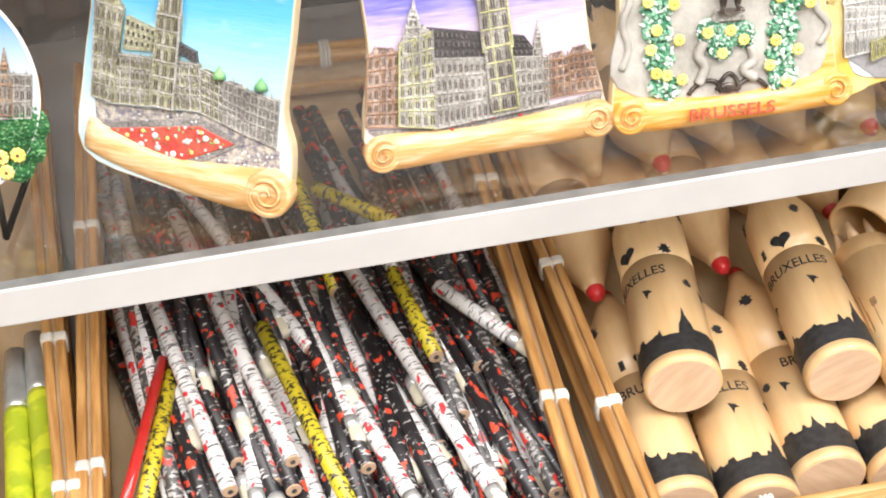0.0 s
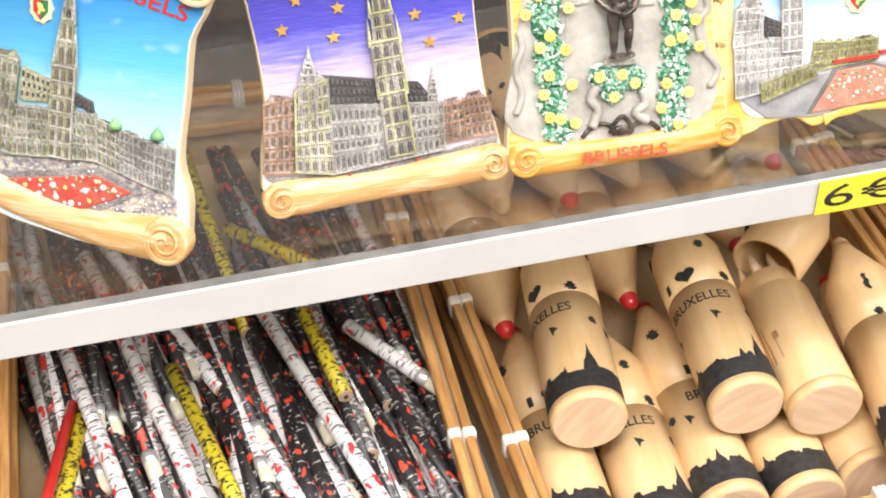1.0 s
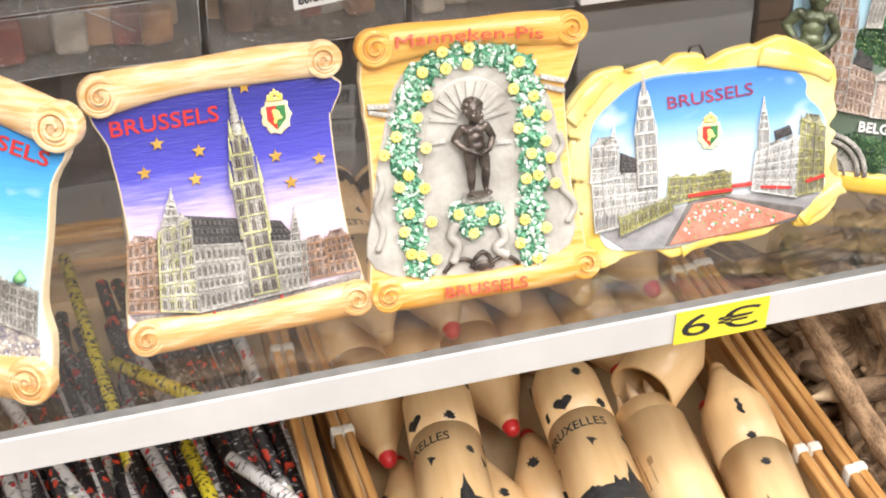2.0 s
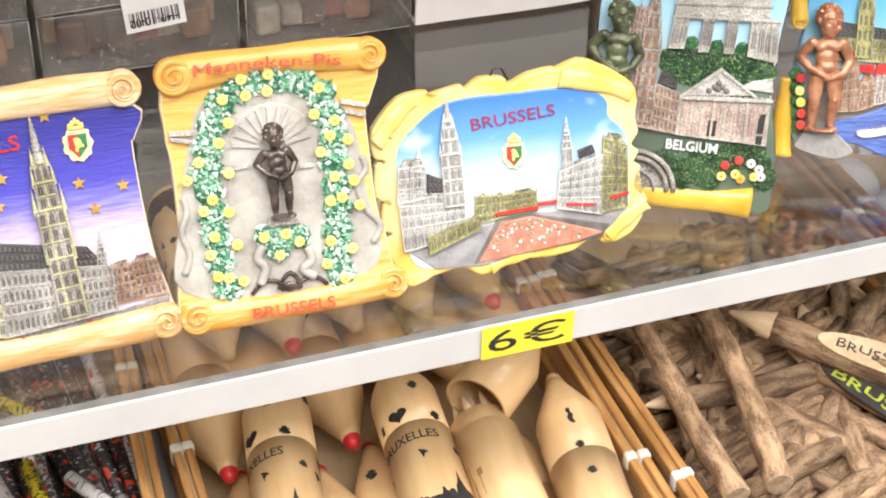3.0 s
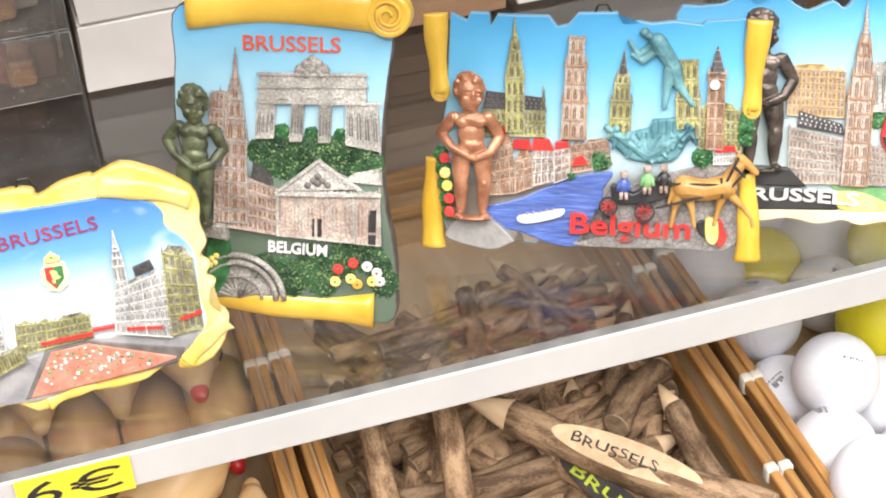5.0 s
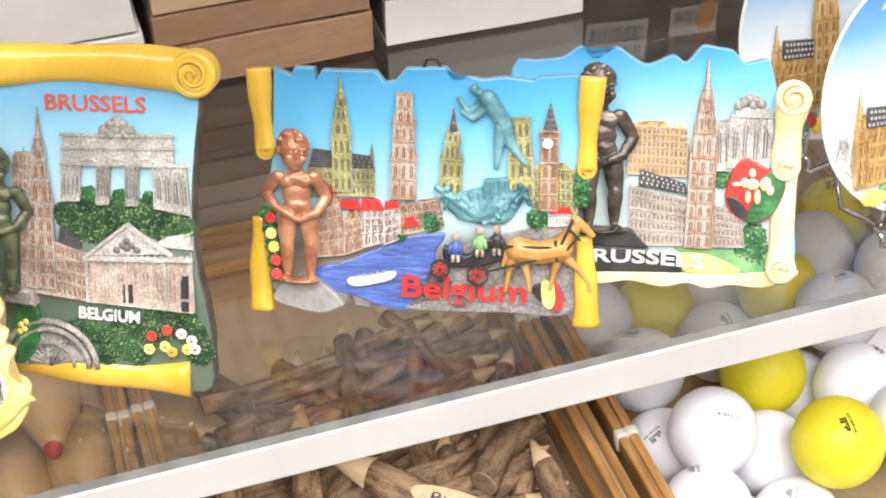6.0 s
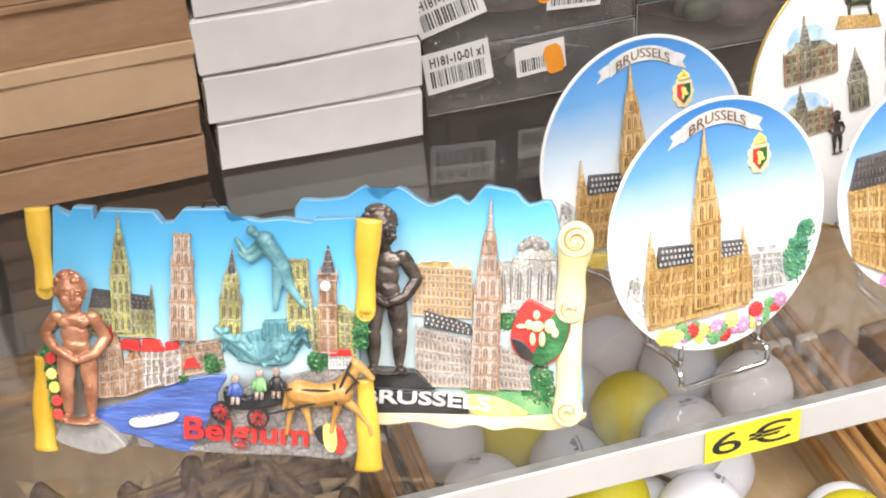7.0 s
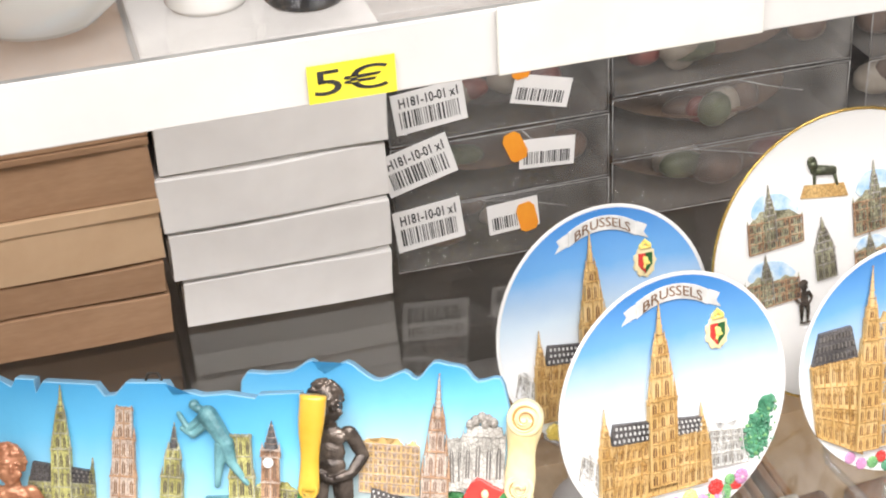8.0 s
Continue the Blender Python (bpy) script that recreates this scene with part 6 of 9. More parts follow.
HORSE = mat("tan_horse_paint", (0.56, 0.32, 0.10), (0.42, 0.21, 0.05), 100, 0.4)
BLACK_PAINT = mat("black_relief_paint", (0.02, 0.02, 0.022), (0.04, 0.038, 0.036), 120, 0.4)
PINK = mat("mauve_flower_paint", (0.60, 0.32, 0.52), (0.48, 0.22, 0.40), 120, 0.4)
CARPET_RED = mat("painted_flower_carpet", (0.62, 0.11, 0.07), (0.50, 0.06, 0.045), 200, 0.5, bump=0.5, bscale=700)
CARPET_SALMON = mat("salmon_flower_carpet", (0.66, 0.27, 0.19), (0.56, 0.18, 0.12), 200, 0.5, bump=0.5, bscale=700)
SQUARE = mat("painted_square", (0.36, 0.35, 0.35), (0.25, 0.245, 0.25), 120, 0.5, bump=0.4, bscale=500)
CROWD = mat("painted_crowd", (0.62, 0.56, 0.46), (0.20, 0.18, 0.22), 420, 0.6, bump=0.9, bscale=900)

BLUE_SKY = [(0.0, (0.56, 0.72, 0.78)), (0.3, (0.36, 0.66, 0.80)), (0.6, (0.11, 0.44, 0.72)), (1.0, (0.035, 0.24, 0.58))]


def dots(parent, name, spots, r, w, m, label=""):
    """Scattered small raised marks, too small to tell apart."""
    bm = bmesh.new()
    for u, v in spots:
        ball(bm, (u / 1000, v / 1000, w / 1000), (r / 1000, r / 1000, r * 0.5 / 1000), 7, 5)
    return tagged(part(name, bm, m, parent, label, True), kind="stuff")


def carpet_pattern(parent, quad, w, count, seed):
    """Blossom marks strewn over a moulded carpet in rows, too small to tell apart."""
    r2 = random.Random(seed)
    for name, m, share, r in (("carpet_flower", WHITE_PAINT, 0.4, 0.62), ("carpet_leaf", GREEN_LIGHT, 0.35, 0.5), ("carpet_ring", BROWN_WASH, 0.6, 0.34)):
        spots = [tuple(quad_at(quad, r2.uniform(0.05, 0.95), r2.uniform(0.06, 0.94))) for _ in range(int(count * share))]
        tagged(dots(parent, name, spots, r, w, m, "strewn blossom pattern"), kind="stuff")


def plaque(m, label):
    return thing("relief_plaque", m, label, "souvenir plaque", "relief plaques on the glass shelf")


# plaque with a night sky over a town hall
p = plaque(pose(0.0901, 0.0319, 1.0, 73.0, 0, -1.0), "resin scroll plaque with a town hall under a violet night sky")
NIGHT = fade("violet_night_paint", [(0.0, (0.66, 0.54, 0.60)), (0.3, (0.60, 0.50, 0.66)), (0.48, (0.22, 0.20, 0.56)), (0.62, (0.075, 0.07, 0.46)), (1.0, (0.035, 0.035, 0.28))], (32, 92), 0.32, streaks=0.16, bump=0.35)
sheet("board", p, loop([(-32.3, 97.8), (7.5, 99.2), (53.7, 95.9), (52.6, 83.1), (51.6, 80.8), (52.3, 58.6), (54.4, 35.1), (58.2, 18.4), (55.8, 6.7), (11.2, 5.9), (-26.7, 8.4), (-30.7, 18.7), (-27.0, 40.0), (-27.3, 61.5), (-29.0, 77.8), (-29.3, 81.2)], 4), -4, 1.2, [NIGHT, RESIN_EDGE], "violet painted sky ground")
roll("top_scroll", p, (-29.8, 100.3), (50.4, 102.9), 7.58, 6.82, PARCH, -3, 1.52, label="curled parchment edge")
roll("bottom_scroll", p, (-25.2, 7.7), (54.6, 10.0), 6.82, 7.00, PARCH, -3, -1.4, label="curled parchment edge")
letters("lettering", "BRUSSELS", (-27.6, 84.5), (11.0, 85.3), 5.69, 1.2, RED_INK, p, 0.0012, 0.006, label="raised red letters BRUSSELS")
NIGHT_STONE = [STONE_LIGHT, SHADOW_INK, STONE_LIGHT]
NIGHT_LIME = [STONE_LIGHT, SHADOW_INK, LIME_LIGHT]
NIGHT_ROSE = [STONE_ROSE, SHADOW_INK, STONE_RUST]
facade("town_hall_front", p, ((-6.1, 14.3), (37.0, 17.6), (37.4, 35.8), (-6.0, 40.7)), 1.0, 1.6, 4, 15, NIGHT_STONE, "pale arcaded town hall front", True)
facade("side_wing", p, ((-18.6, 17.6), (-4.8, 14.8), (-3.8, 50.7), (-16.0, 47.5)), 1.0, 2.4, 6, 4, NIGHT_LIME, "gabled side wing", gables=0.1)
facade("corner_house", p, ((-30.3, 18.6), (-18.1, 17.1), (-15.9, 44.4), (-27.4, 44.2)), 1.0, 1.4, 5, 4, NIGHT_ROSE, "rose coloured corner house", gables=0.1)
facade("guild_house", p, ((35.5, 20.0), (45.5, 20.5), (45.1, 34.5), (36.4, 33.8)), 1.0, 1.0, 4, 3, NIGHT_ROSE, "small guild house", gables=0.2)
facade("guild_house", p, ((45.5, 20.5), (56.8, 20.8), (54.2, 35.2), (45.1, 34.9)), 1.0, 1.0, 4, 4, NIGHT_ROSE, "small guild house", gables=0.25)
roof("slate_roof", p, ((-8.0, 40.0), (34.6, 36.2), (29.3, 44.4), (-6.0, 52.1)), 1.0, 1.4, SLATE, GREY_WASH, "dark slate roof with dormers")
tower("belfry", p, (20.6, 18.3), (15.6, 99.1), 11.75, 1.0, 2.6, [STONE_GREY, SHADOW_INK, LIME_LIGHT, STONE_LIGHT], ((0, 0.3, 0.86, 3), (0.3, 0.54, 0.94, 3), (0.54, 0.67, 0.66, 2), (0.67, 0.76, 0.44, 2)), label="tall green-lit belfry")
tower("pinnacle", p, (-12.3, 37.6), (-9.4, 62.8), 6.82, 1.5, 1.8, NIGHT_STONE, label="corner turret")
tower("pinnacle", p, (33.2, 30.1), (34.6, 48.8), 3.41, 1.2, 1.2, NIGHT_STONE, label="corner turret")
sheet("square", p, mm([(-29.5, 17.0), (-4.1, 14.0), (36.9, 16.6), (57.5, 20.0), (56.4, 13.2), (19.5, 7.7), (-26.2, 12.6)]), 0.8, 1.7, COBBLE, "grey cobbled square")
dots(p, "crowd", [(0.8, 13.1), (8.1, 15.1), (16.3, 15.4), (26.4, 15.1), (4.1, 15.8), (12.4, 17.6), (32.8, 17.3)], 0.7, 2.0, RED_PAINT, "tiny red awnings")
for s in ((-12.0, 79.9), (-17.8, 69.9), (2.5, 75.3), (-0.0, 65.0), (29.8, 69.3), (45.7, 66.0), (34.5, 58.6), (21.1, 96.4)):
    star(p, s, 2.6, 1.2, GILT)
crest(p, (31.6, 84.4), 6.82, 1.2, RED_PAINT, GREEN, ROSE_YELLOW, WHITE_PAINT)

# plaque with the square and its flower carpet
p = plaque(pose(0.0209, 0.0186, 1.0, 70.0, 0, -28.0), "resin scroll plaque with a town square and red flower carpet")
DAY = fade("day_sky_paint", BLUE_SKY, (35, 95), 0.32, clouds=0.8, streaks=0.05)
RIGHT = [(-25.6, 108.9), (11.1, 98.1), (7.1, 80.7), (5.9, 61.4), (4.2, 37.7), (8.0, 22.2), (4.7, 1.4)]
LEFT = [(-16.4, 1.3), (-42.0, 4.6), (-70.2, 13.6), (-70.1, 43.2), (-66.9, 71.8), (-69.9, 102.3), (-71.9, 124.4)]
ROLL_START, TOP_START = (-68.0, 20.3), (-69.8, 122.8)
sheet("board", p, loop(RIGHT + LEFT, 4), -5, 1.0, [DAY, RESIN_EDGE], "sky blue painted ground")
roll("top_scroll", p, TOP_START, (9.5, 102.0), 7.59, 8.73, PARCH, -4, 1.14, (False, True), "curled parchment edge")
roll("bottom_scroll", p, ROLL_START, (1.0, 9.0), 6.45, 8.73, PARCH, -4, -4.17, (False, True), "curled parchment edge")
letters("lettering", "BRUSSELS", (-36.3, 97.4), (5.5, 87.1), 5.31, 1.0, RED_INK, p, 0.0012, 0.006, label="raised red letters BRUSSELS")
DAY_STONE = [STONE_OLIVE, SHADOW_INK, STONE_LIGHT]
facade("town_hall_front", p, ((-62.8, 32.7), (-25.2, 34.6), (-26.3, 51.0), (-62.4, 50.6)), 0.9, 1.8, 4, 14, DAY_STONE, "olive stone town hall front", True)
facade("town_hall_wing", p, ((-65.6, 34.6), (-58.2, 33.4), (-53.7, 66.9), (-64.3, 68.8)), 0.9, 2.4, 6, 4, DAY_STONE, "tall gabled wing", gables=0.08)
facade("guild_house", p, ((-25.7, 34.0), (-17.3, 31.3), (-17.4, 46.8), (-25.8, 49.4)), 0.9, 1.2, 5, 4, DAY_STONE, "stone guild house", gables=0.08)
facade("guild_house", p, ((-17.3, 31.3), (-9.4, 28.5), (-9.0, 44.1), (-17.4, 46.2)), 0.9, 1.2, 5, 4, [STONE_LIGHT, GREY_WASH, STONE_GREY], "stone guild house", gables=0.08)
facade("guild_house", p, ((-9.4, 28.5), (2.4, 25.2), (2.8, 41.9), (-9.0, 44.1)), 0.9, 1.2, 4, 6, [STONE_LIGHT, GREY_WASH, STONE_GREY], "stone guild house")
roof("slate_roof", p, ((-54.4, 52.7), (-40.9, 53.4), (-42.0, 60.9), (-53.1, 64.8)), 1.0, 1.6, STONE_OLIVE, SLATE, "grey-green roof with dormers")
roof("slate_roof", p, ((-34.2, 54.3), (-26.9, 50.9), (-27.5, 55.2), (-33.6, 57.7)), 1.0, 1.6, SLATE, GREY_WASH, "grey roof with dormers")
tower("belfry", p, (-39.3, 34.3), (-34.3, 102.8), 8.50, 1.0, 3.0, DAY_STONE, label="tall stone belfry")
crest(p, (-46.2, 85.9), 5.37, 1.0, RED_PAINT, GREEN, ROSE_YELLOW, WHITE_PAINT)
sheet("square", p, mm([(-65.6, 33.5), (-62.8, 31.6), (-25.2, 33.5), (3.6, 24.2), (3.7, 16.9), (-28.5, 12.2), (-58.3, 22.1), (-65.2, 24.5)]), 0.6, 1.3, CROWD, "grey square full of tiny figures")
sheet("carpet_border", p, mm([(-64.1, 24.7), (-25.1, 31.9), (-9.3, 24.6), (-30.2, 11.9)]), 1.2, 1.8, COBBLE, "dark stone border")
sheet("flower_carpet", p, mm([(-61.2, 23.0), (-25.7, 29.0), (-12.7, 24.1), (-37.1, 12.6)]), 1.7, 2.2, CARPET_RED, "red flower carpet")
carpet_pattern(p, ((-61.2, 23.0), (-37.1, 12.6), (-12.7, 24.1), (-25.7, 29.0)), 2.25, 60, 5)
dots(p, "carpet_flower", [(-41.1, 18.9), (-30.2, 22.7), (-47.4, 19.1), (-35.4, 17.4), (-23.4, 24.8), (-42.2, 23.2)], 1.3, 2.3, WHITE_PAINT, "white blossom pattern")
dots(p, "carpet_leaf", [(-52.6, 21.8), (-46.8, 24.3), (-25.1, 26.8), (-19.5, 24.3), (-37.6, 22.8), (-33.1, 14.3), (-28.5, 19.0)], 0.8, 2.3, ROSE_YELLOW, "yellow leaf pattern")
r2 = random.Random(3)
dots(p, "crowd", [(a + r2.uniform(-9, 9), b + r2.uniform(-3, 3)) for a, b in ((-13.7, 17.2), (-8.1, 19.2), (-2.5, 18.9), (-19.4, 15.2), (-52.4, 30.8), (-39.9, 32.6), (-29.7, 32.9)) for _ in range(9)], 0.55, 1.7, [WHITE_PAINT], "tiny crowd")
for c in ((-19.1, 47.1), (-3.9, 45.3)):
    bm = bmesh.new()
    lathe(bm, [(0.0024, 0), (0.0022, 0.0015), (0.001, 0.003), (0, 0.0045)], 12, m=Matrix.Translation((c[0] / 1000, c[1] / 1000, 0.0022)) @ Matrix.Rotation(radians(-90), 4, "X"))
    part("dome", bm, GREEN_LIGHT, p, "green copper dome", True)

# plaque with the fountain figure in a flowered niche
p = plaque(pose(0.1568, 0.0257, 1.0, 71.4, 0, -2.7), "resin scroll plaque with a bronze fountain figure in a flower niche")
sheet("board", p, loop([(-0.6, 104.4), (36.2, 107.3), (77.7, 104.8), (75.3, 86.6), (73.3, 83.5), (73.7, 61.5), (74.6, 44.0), (78.5, 24.2), (74.9, 7.0), (30.9, 7.6), (-3.0, 7.7), (-7.1, 16.7), (-3.8, 40.0), (-3.1, 58.1), (-3.3, 74.8), (-4.1, 83.8)], 4), -4, 1.0, [AMBER, RESIN_EDGE], "amber parchment ground")
roll("top_scroll", p, (1.3, 106.3), (76.3, 105.6), 7.02, 6.30, AMBER, -3, 1.45, label="curled amber parchment edge")
roll("bottom_scroll", p, (-0.8, 11.6), (77.8, 13.0), 6.6, 6.4, AMBER, -3, -2.0, label="curled amber parchment edge")
letters("lettering", "Manneken-Pis", (8.5, 105.9), (64.0, 103.3), 4.3, 7.3, SOFT_RED, p, 0.0008, 0.0, 1.45, "red painted letters Manneken-Pis", ((1.3, 106.3), (76.3, 105.6), 6.78, -3, 0.6, 1.45))
letters("lettering", "BRUSSELS", (20.7, 8.4), (53.1, 8.2), 4.4, 6.8, SOFT_RED, p, 0.0008, 0.0, label="red painted letters BRUSSELS", hug=((-0.8, 11.6), (77.8, 13.0), 6.5, -3, 0.6, -2.0))
sheet("niche", p, loop([(11.2, 18.4), (15.5, 49.5), (18.0, 72.4), (23.3, 86.8), (36.2, 91.6), (47.7, 86.6), (53.4, 74.1), (50.9, 48.3), (49.7, 13.4), (29.0, 12.1)], 4), 0.6, 1.8, STONE_NICHE, "grey stone niche")
for k in range(11):
    a = math.pi * (0.06 + 0.88 * k / 10)
    c, way = Vector((35.4, 74.6)), Vector((math.cos(a), math.sin(a)))
    bm = bmesh.new()
    bar(bm, c + way * 5, c + way * 15.5, 2.1, 1.6, 2.9)
    part("shell_rib", bm, STONE_NICHE, p, "pale shell rib")
for c0, c1 in (((-2.8, 84.8), (6.6, 83.9)), ((-2.5, 82.9), (5.5, 80.7)), ((63.6, 88.5), (73.2, 85.7)), ((64.9, 84.8), (72.7, 81.9)), ((18.6, 68.5), (25.3, 68.6)), ((42.1, 65.6), (50.9, 65.4))):
    bm = bmesh.new()
    bar(bm, c0, c1, 2.0, 0.8, 3.0)
    part("cornice", bm, STONE_LIGHT, p)
for pts in (((-0.5, 59.6), (0.3, 53.6), (-2.5, 46.3), (-0.6, 36.8), (-3.3, 29.3)), ((69.9, 66.1), (71.1, 60.6), (67.1, 54.7), (69.6, 44.9), (75.0, 37.2), (71.5, 30.4))):
    bm = bmesh.new()
    wire(bm, [Vector((u, v, 1.6)) / 1000 for u, v in smooth(pts)], 0.0014)
    part("volute", bm, STONE_NICHE, p, "pale stone volute", True)
GARLAND = [(12.2, 20.9), (10.8, 31.9), (10.1, 42.6), (10.4, 51.8), (9.5, 61.0), (9.5, 68.7), (10.9, 77.4), (13.5, 85.9), (17.2, 93.5), (24.6, 98.5), (32.9, 101.6), (41.3, 100.9), (49.5, 98.4), (56.0, 92.3), (58.5, 83.6), (59.7, 74.3), (59.0, 65.3), (59.0, 56.1), (58.3, 46.9), (57.7, 37.7), (57.0, 28.4), (57.7, 19.4)]
leaves("garland", p, [(u, v, 6.0) for u, v in GARLAND], 2.6, [MINT, MINT_MID, MINT_WHITE], 4, "moulded green and white leaf garland", 1.2, 3.0)
for c in ((18.2, 95.7), (27.0, 96.0), (26.0, 102.4), (36.3, 103.0), (35.3, 96.6), (19.5, 86.5), (15.0, 79.3), (6.7, 73.0), (1.5, 66.6), (17.5, 67.3), (10.2, 57.9), (6.4, 53.8), (15.9, 52.0), (9.3, 43.2), (17.6, 38.7), (7.0, 36.2), (8.9, 27.2), (12.9, 26.0), (18.5, 23.8), (55.0, 95.4), (52.3, 85.5), (60.0, 82.0), (57.7, 76.3), (64.5, 73.9), (53.5, 70.4), (63.9, 64.1), (58.0, 60.0), (65.5, 57.3), (60.2, 51.3), (55.5, 50.5), (66.9, 47.2), (54.0, 34.5), (62.4, 30.2), (51.7, 25.4), (58.3, 18.4)):
    rose(p, c, 2.35, 3.6, [ROSE_YELLOW, ROSE_HEART])
leaves("bouquet", p, [(u, v, 5.0) for u, v in ((29.6, 40.3), (35.5, 37.8), (41.8, 38.0), (33.7, 34.2))], 1.9, [MINT, MINT_MID, MINT_WHITE], 9, "small moulded bouquet", 2.2, 2.6)
for c in ((28.1, 40.3), (36.6, 40.3), (33.5, 32.2), (41.6, 36.4)):
    rose(p, c, 2.3, 4.4, [ROSE_YELLOW, ROSE_HEART])
for pts in (((27.5, 36.7), (25.1, 31.8), (27.6, 27.3), (25.1, 21.0)), ((44.9, 33.4), (46.0, 27.8), (42.3, 24.4), (46.9, 20.8))):
    bm = bmesh.new()
    wire(bm, [Vector((u, v, 3.0)) / 1000 for u, v in smooth(pts)], 0.0019)
    part("bracket", bm, STONE_NICHE, p, "curved pale stone bracket", True)
sheet("pedestal", p, mm([(29.5, 43.6), (42.6, 43.2), (41.8, 46.6), (31.4, 47.9)]), 1.6, 4.2, STONE_LIGHT, "stone pedestal")
for pts in ([(21.4, 15.7), (24.8, 19.0), (29.0, 20.2), (32.6, 18.7), (34.0, 15.2)], [(39.7, 15.1), (41.4, 17.8), (45.4, 19.0), (49.0, 17.6), (51.3, 15.1)], [(32.2, 16.2), (34.3, 19.9), (37.1, 22.0), (39.7, 19.5), (40.8, 15.5)]):
    bm = bmesh.new()
    wire(bm, [Vector((u, v + 1.5, 2.4)) / 1000 for u, v in smooth(pts)], 0.0009)
    part("iron_scroll", bm, BRONZE, p, "dark wrought iron scroll", True)
bm = bmesh.new()
ball(bm, (Vector((*(36.7, 18.0), 2.2))) / 1000, (0.0034, 0.0022, 0.001), 12, 8)
part("iron_mask", bm, BRONZE, p, "dark iron ornament", True)
sheet("stone_surround", p, loop([(-4.9, 22.3), (-3.4, 47.8), (2.0, 72.6), (10.9, 95.1), (34.5, 103.9), (55.4, 96.8), (67.8, 78.2), (70.6, 52.7), (72.9, 21.2), (34.2, 12.4)], 4), 0.5, 1.5, STONE_NICHE, "pale stone surround")
figurine(p, (36.0, 47.7), (35.6, 86.0), 2.2, BRONZE, 0.85, "dark bronze fountain figure")

# plaque with ragged lemon edges
p = plaque(pose(0.2928, 0.0315, 1.0, 72.6, 0, -7.3), "resin plaque with ragged lemon parchment edges and a town square")
sheet("parchment", p, loop([(-58.7, 66.5), (-48.1, 78.2), (-36.5, 80.3), (-34.8, 78.6), (-22.4, 81.3), (-20.3, 79.5), (-14.6, 83.4), (-4.3, 82.8), (-2.6, 79.8), (6.1, 83.6), (15.9, 85.1), (17.2, 84.3), (27.2, 87.7), (38.8, 83.2), (49.6, 75.3), (51.6, 68.4), (50.7, 61.8), (52.2, 54.9), (49.2, 49.8), (52.3, 46.7), (50.2, 42.2), (53.2, 39.7), (50.7, 32.4), (56.1, 25.5), (51.1, 13.5), (42.6, 8.3), (35.7, 8.6), (34.5, 11.6), (26.1, 7.8), (23.3, 6.1), (12.3, 4.8), (4.2, 5.2), (3.1, 8.2), (-6.7, 3.3), (-16.3, 0.1), (-24.0, 4.3), (-36.1, 1.9), (-39.5, 0.3), (-46.9, -1.4), (-52.6, 7.1), (-56.0, 18.6), (-53.1, 22.3), (-57.4, 24.2), (-56.3, 34.9), (-52.4, 35.8), (-59.2, 38.0), (-58.4, 51.3), (-54.5, 52.8), (-59.3, 55.4)], 3, 0.15), -3, 1.5, [LEMON, LEMON], "lemon yellow torn parchment", 1.2)
DAY2 = fade("clouded_sky_paint", [(0.0, (0.68, 0.75, 0.79)), (0.4, (0.46, 0.64, 0.78)), (0.65, (0.14, 0.36, 0.68)), (1.0, (0.06, 0.20, 0.54))], (30, 74), 0.3, clouds=0.85)
sheet("picture", p, loop([(-48.8, 58.0), (-38.9, 68.6), (-30.1, 74.1), (-19.0, 76.1), (0.3, 76.4), (22.5, 76.5), (34.2, 73.1), (38.6, 68.6), (38.9, 63.2), (44.6, 57.2), (47.6, 50.0), (46.9, 36.4), (47.5, 23.8), (37.5, 15.4), (25.0, 11.5), (11.3, 9.9), (-5.0, 7.9), (-17.3, 4.8), (-35.8, 5.3), (-44.6, 8.7), (-48.0, 21.6), (-49.9, 40.8)], 4), 0.9, 2.2, DAY2, "sky blue painted picture")
PALE = [STONE_LIGHT, PALE_WASH, WHITE_PAINT]
OLIVE = [STONE_OLIVE, GREY_WASH, STONE_LIME]
facade("town_hall_front", p, ((-48.6, 14.8), (-22.6, 19.4), (-23.1, 37.3), (-50.1, 39.5)), 2.1, 1.4, 4, 13, PALE, "pale town hall front", True)
facade("ground_arcade", p, ((-38.4, 12.7), (-16.5, 21.4), (-17.4, 27.0), (-39.0, 20.3)), 2.4, 1.8, 1, 14, [STONE_LIME, SHADOW_INK, STONE_OLIVE], "ochre ground floor arcade")
facade("corner_wing", p, ((-50.5, 35.5), (-38.7, 36.7), (-38.7, 50.1), (-49.4, 50.1)), 2.1, 1.6, 3, 5, PALE, "pale corner wing", gables=0.25)
roof("slate_roof", p, ((-38.2, 37.9), (-27.5, 38.6), (-27.9, 42.0), (-37.8, 46.6)), 2.1, 1.8, SLATE, GREY_WASH, "grey slate roof")
tower("belfry", p, (-27.0, 32.4), (-28.9, 77.9), 8.51, 2.1, 2.2, PALE, label="tall pale belfry")
tower("turret", p, (-41.4, 39.7), (-40.5, 57.6), 3.87, 2.1, 1.6, PALE, label="small pale turret")
facade("guild_house", p, ((-19.0, 23.1), (-5.0, 25.3), (-4.3, 34.1), (-18.1, 34.6)), 2.1, 0.9, 3, 6, OLIVE, "ochre guild house", gables=0.15)
facade("guild_house", p, ((-5.0, 25.3), (7.8, 26.4), (7.7, 34.6), (-4.3, 34.1)), 2.1, 0.9, 3, 6, OLIVE, "ochre guild house", gables=0.2)
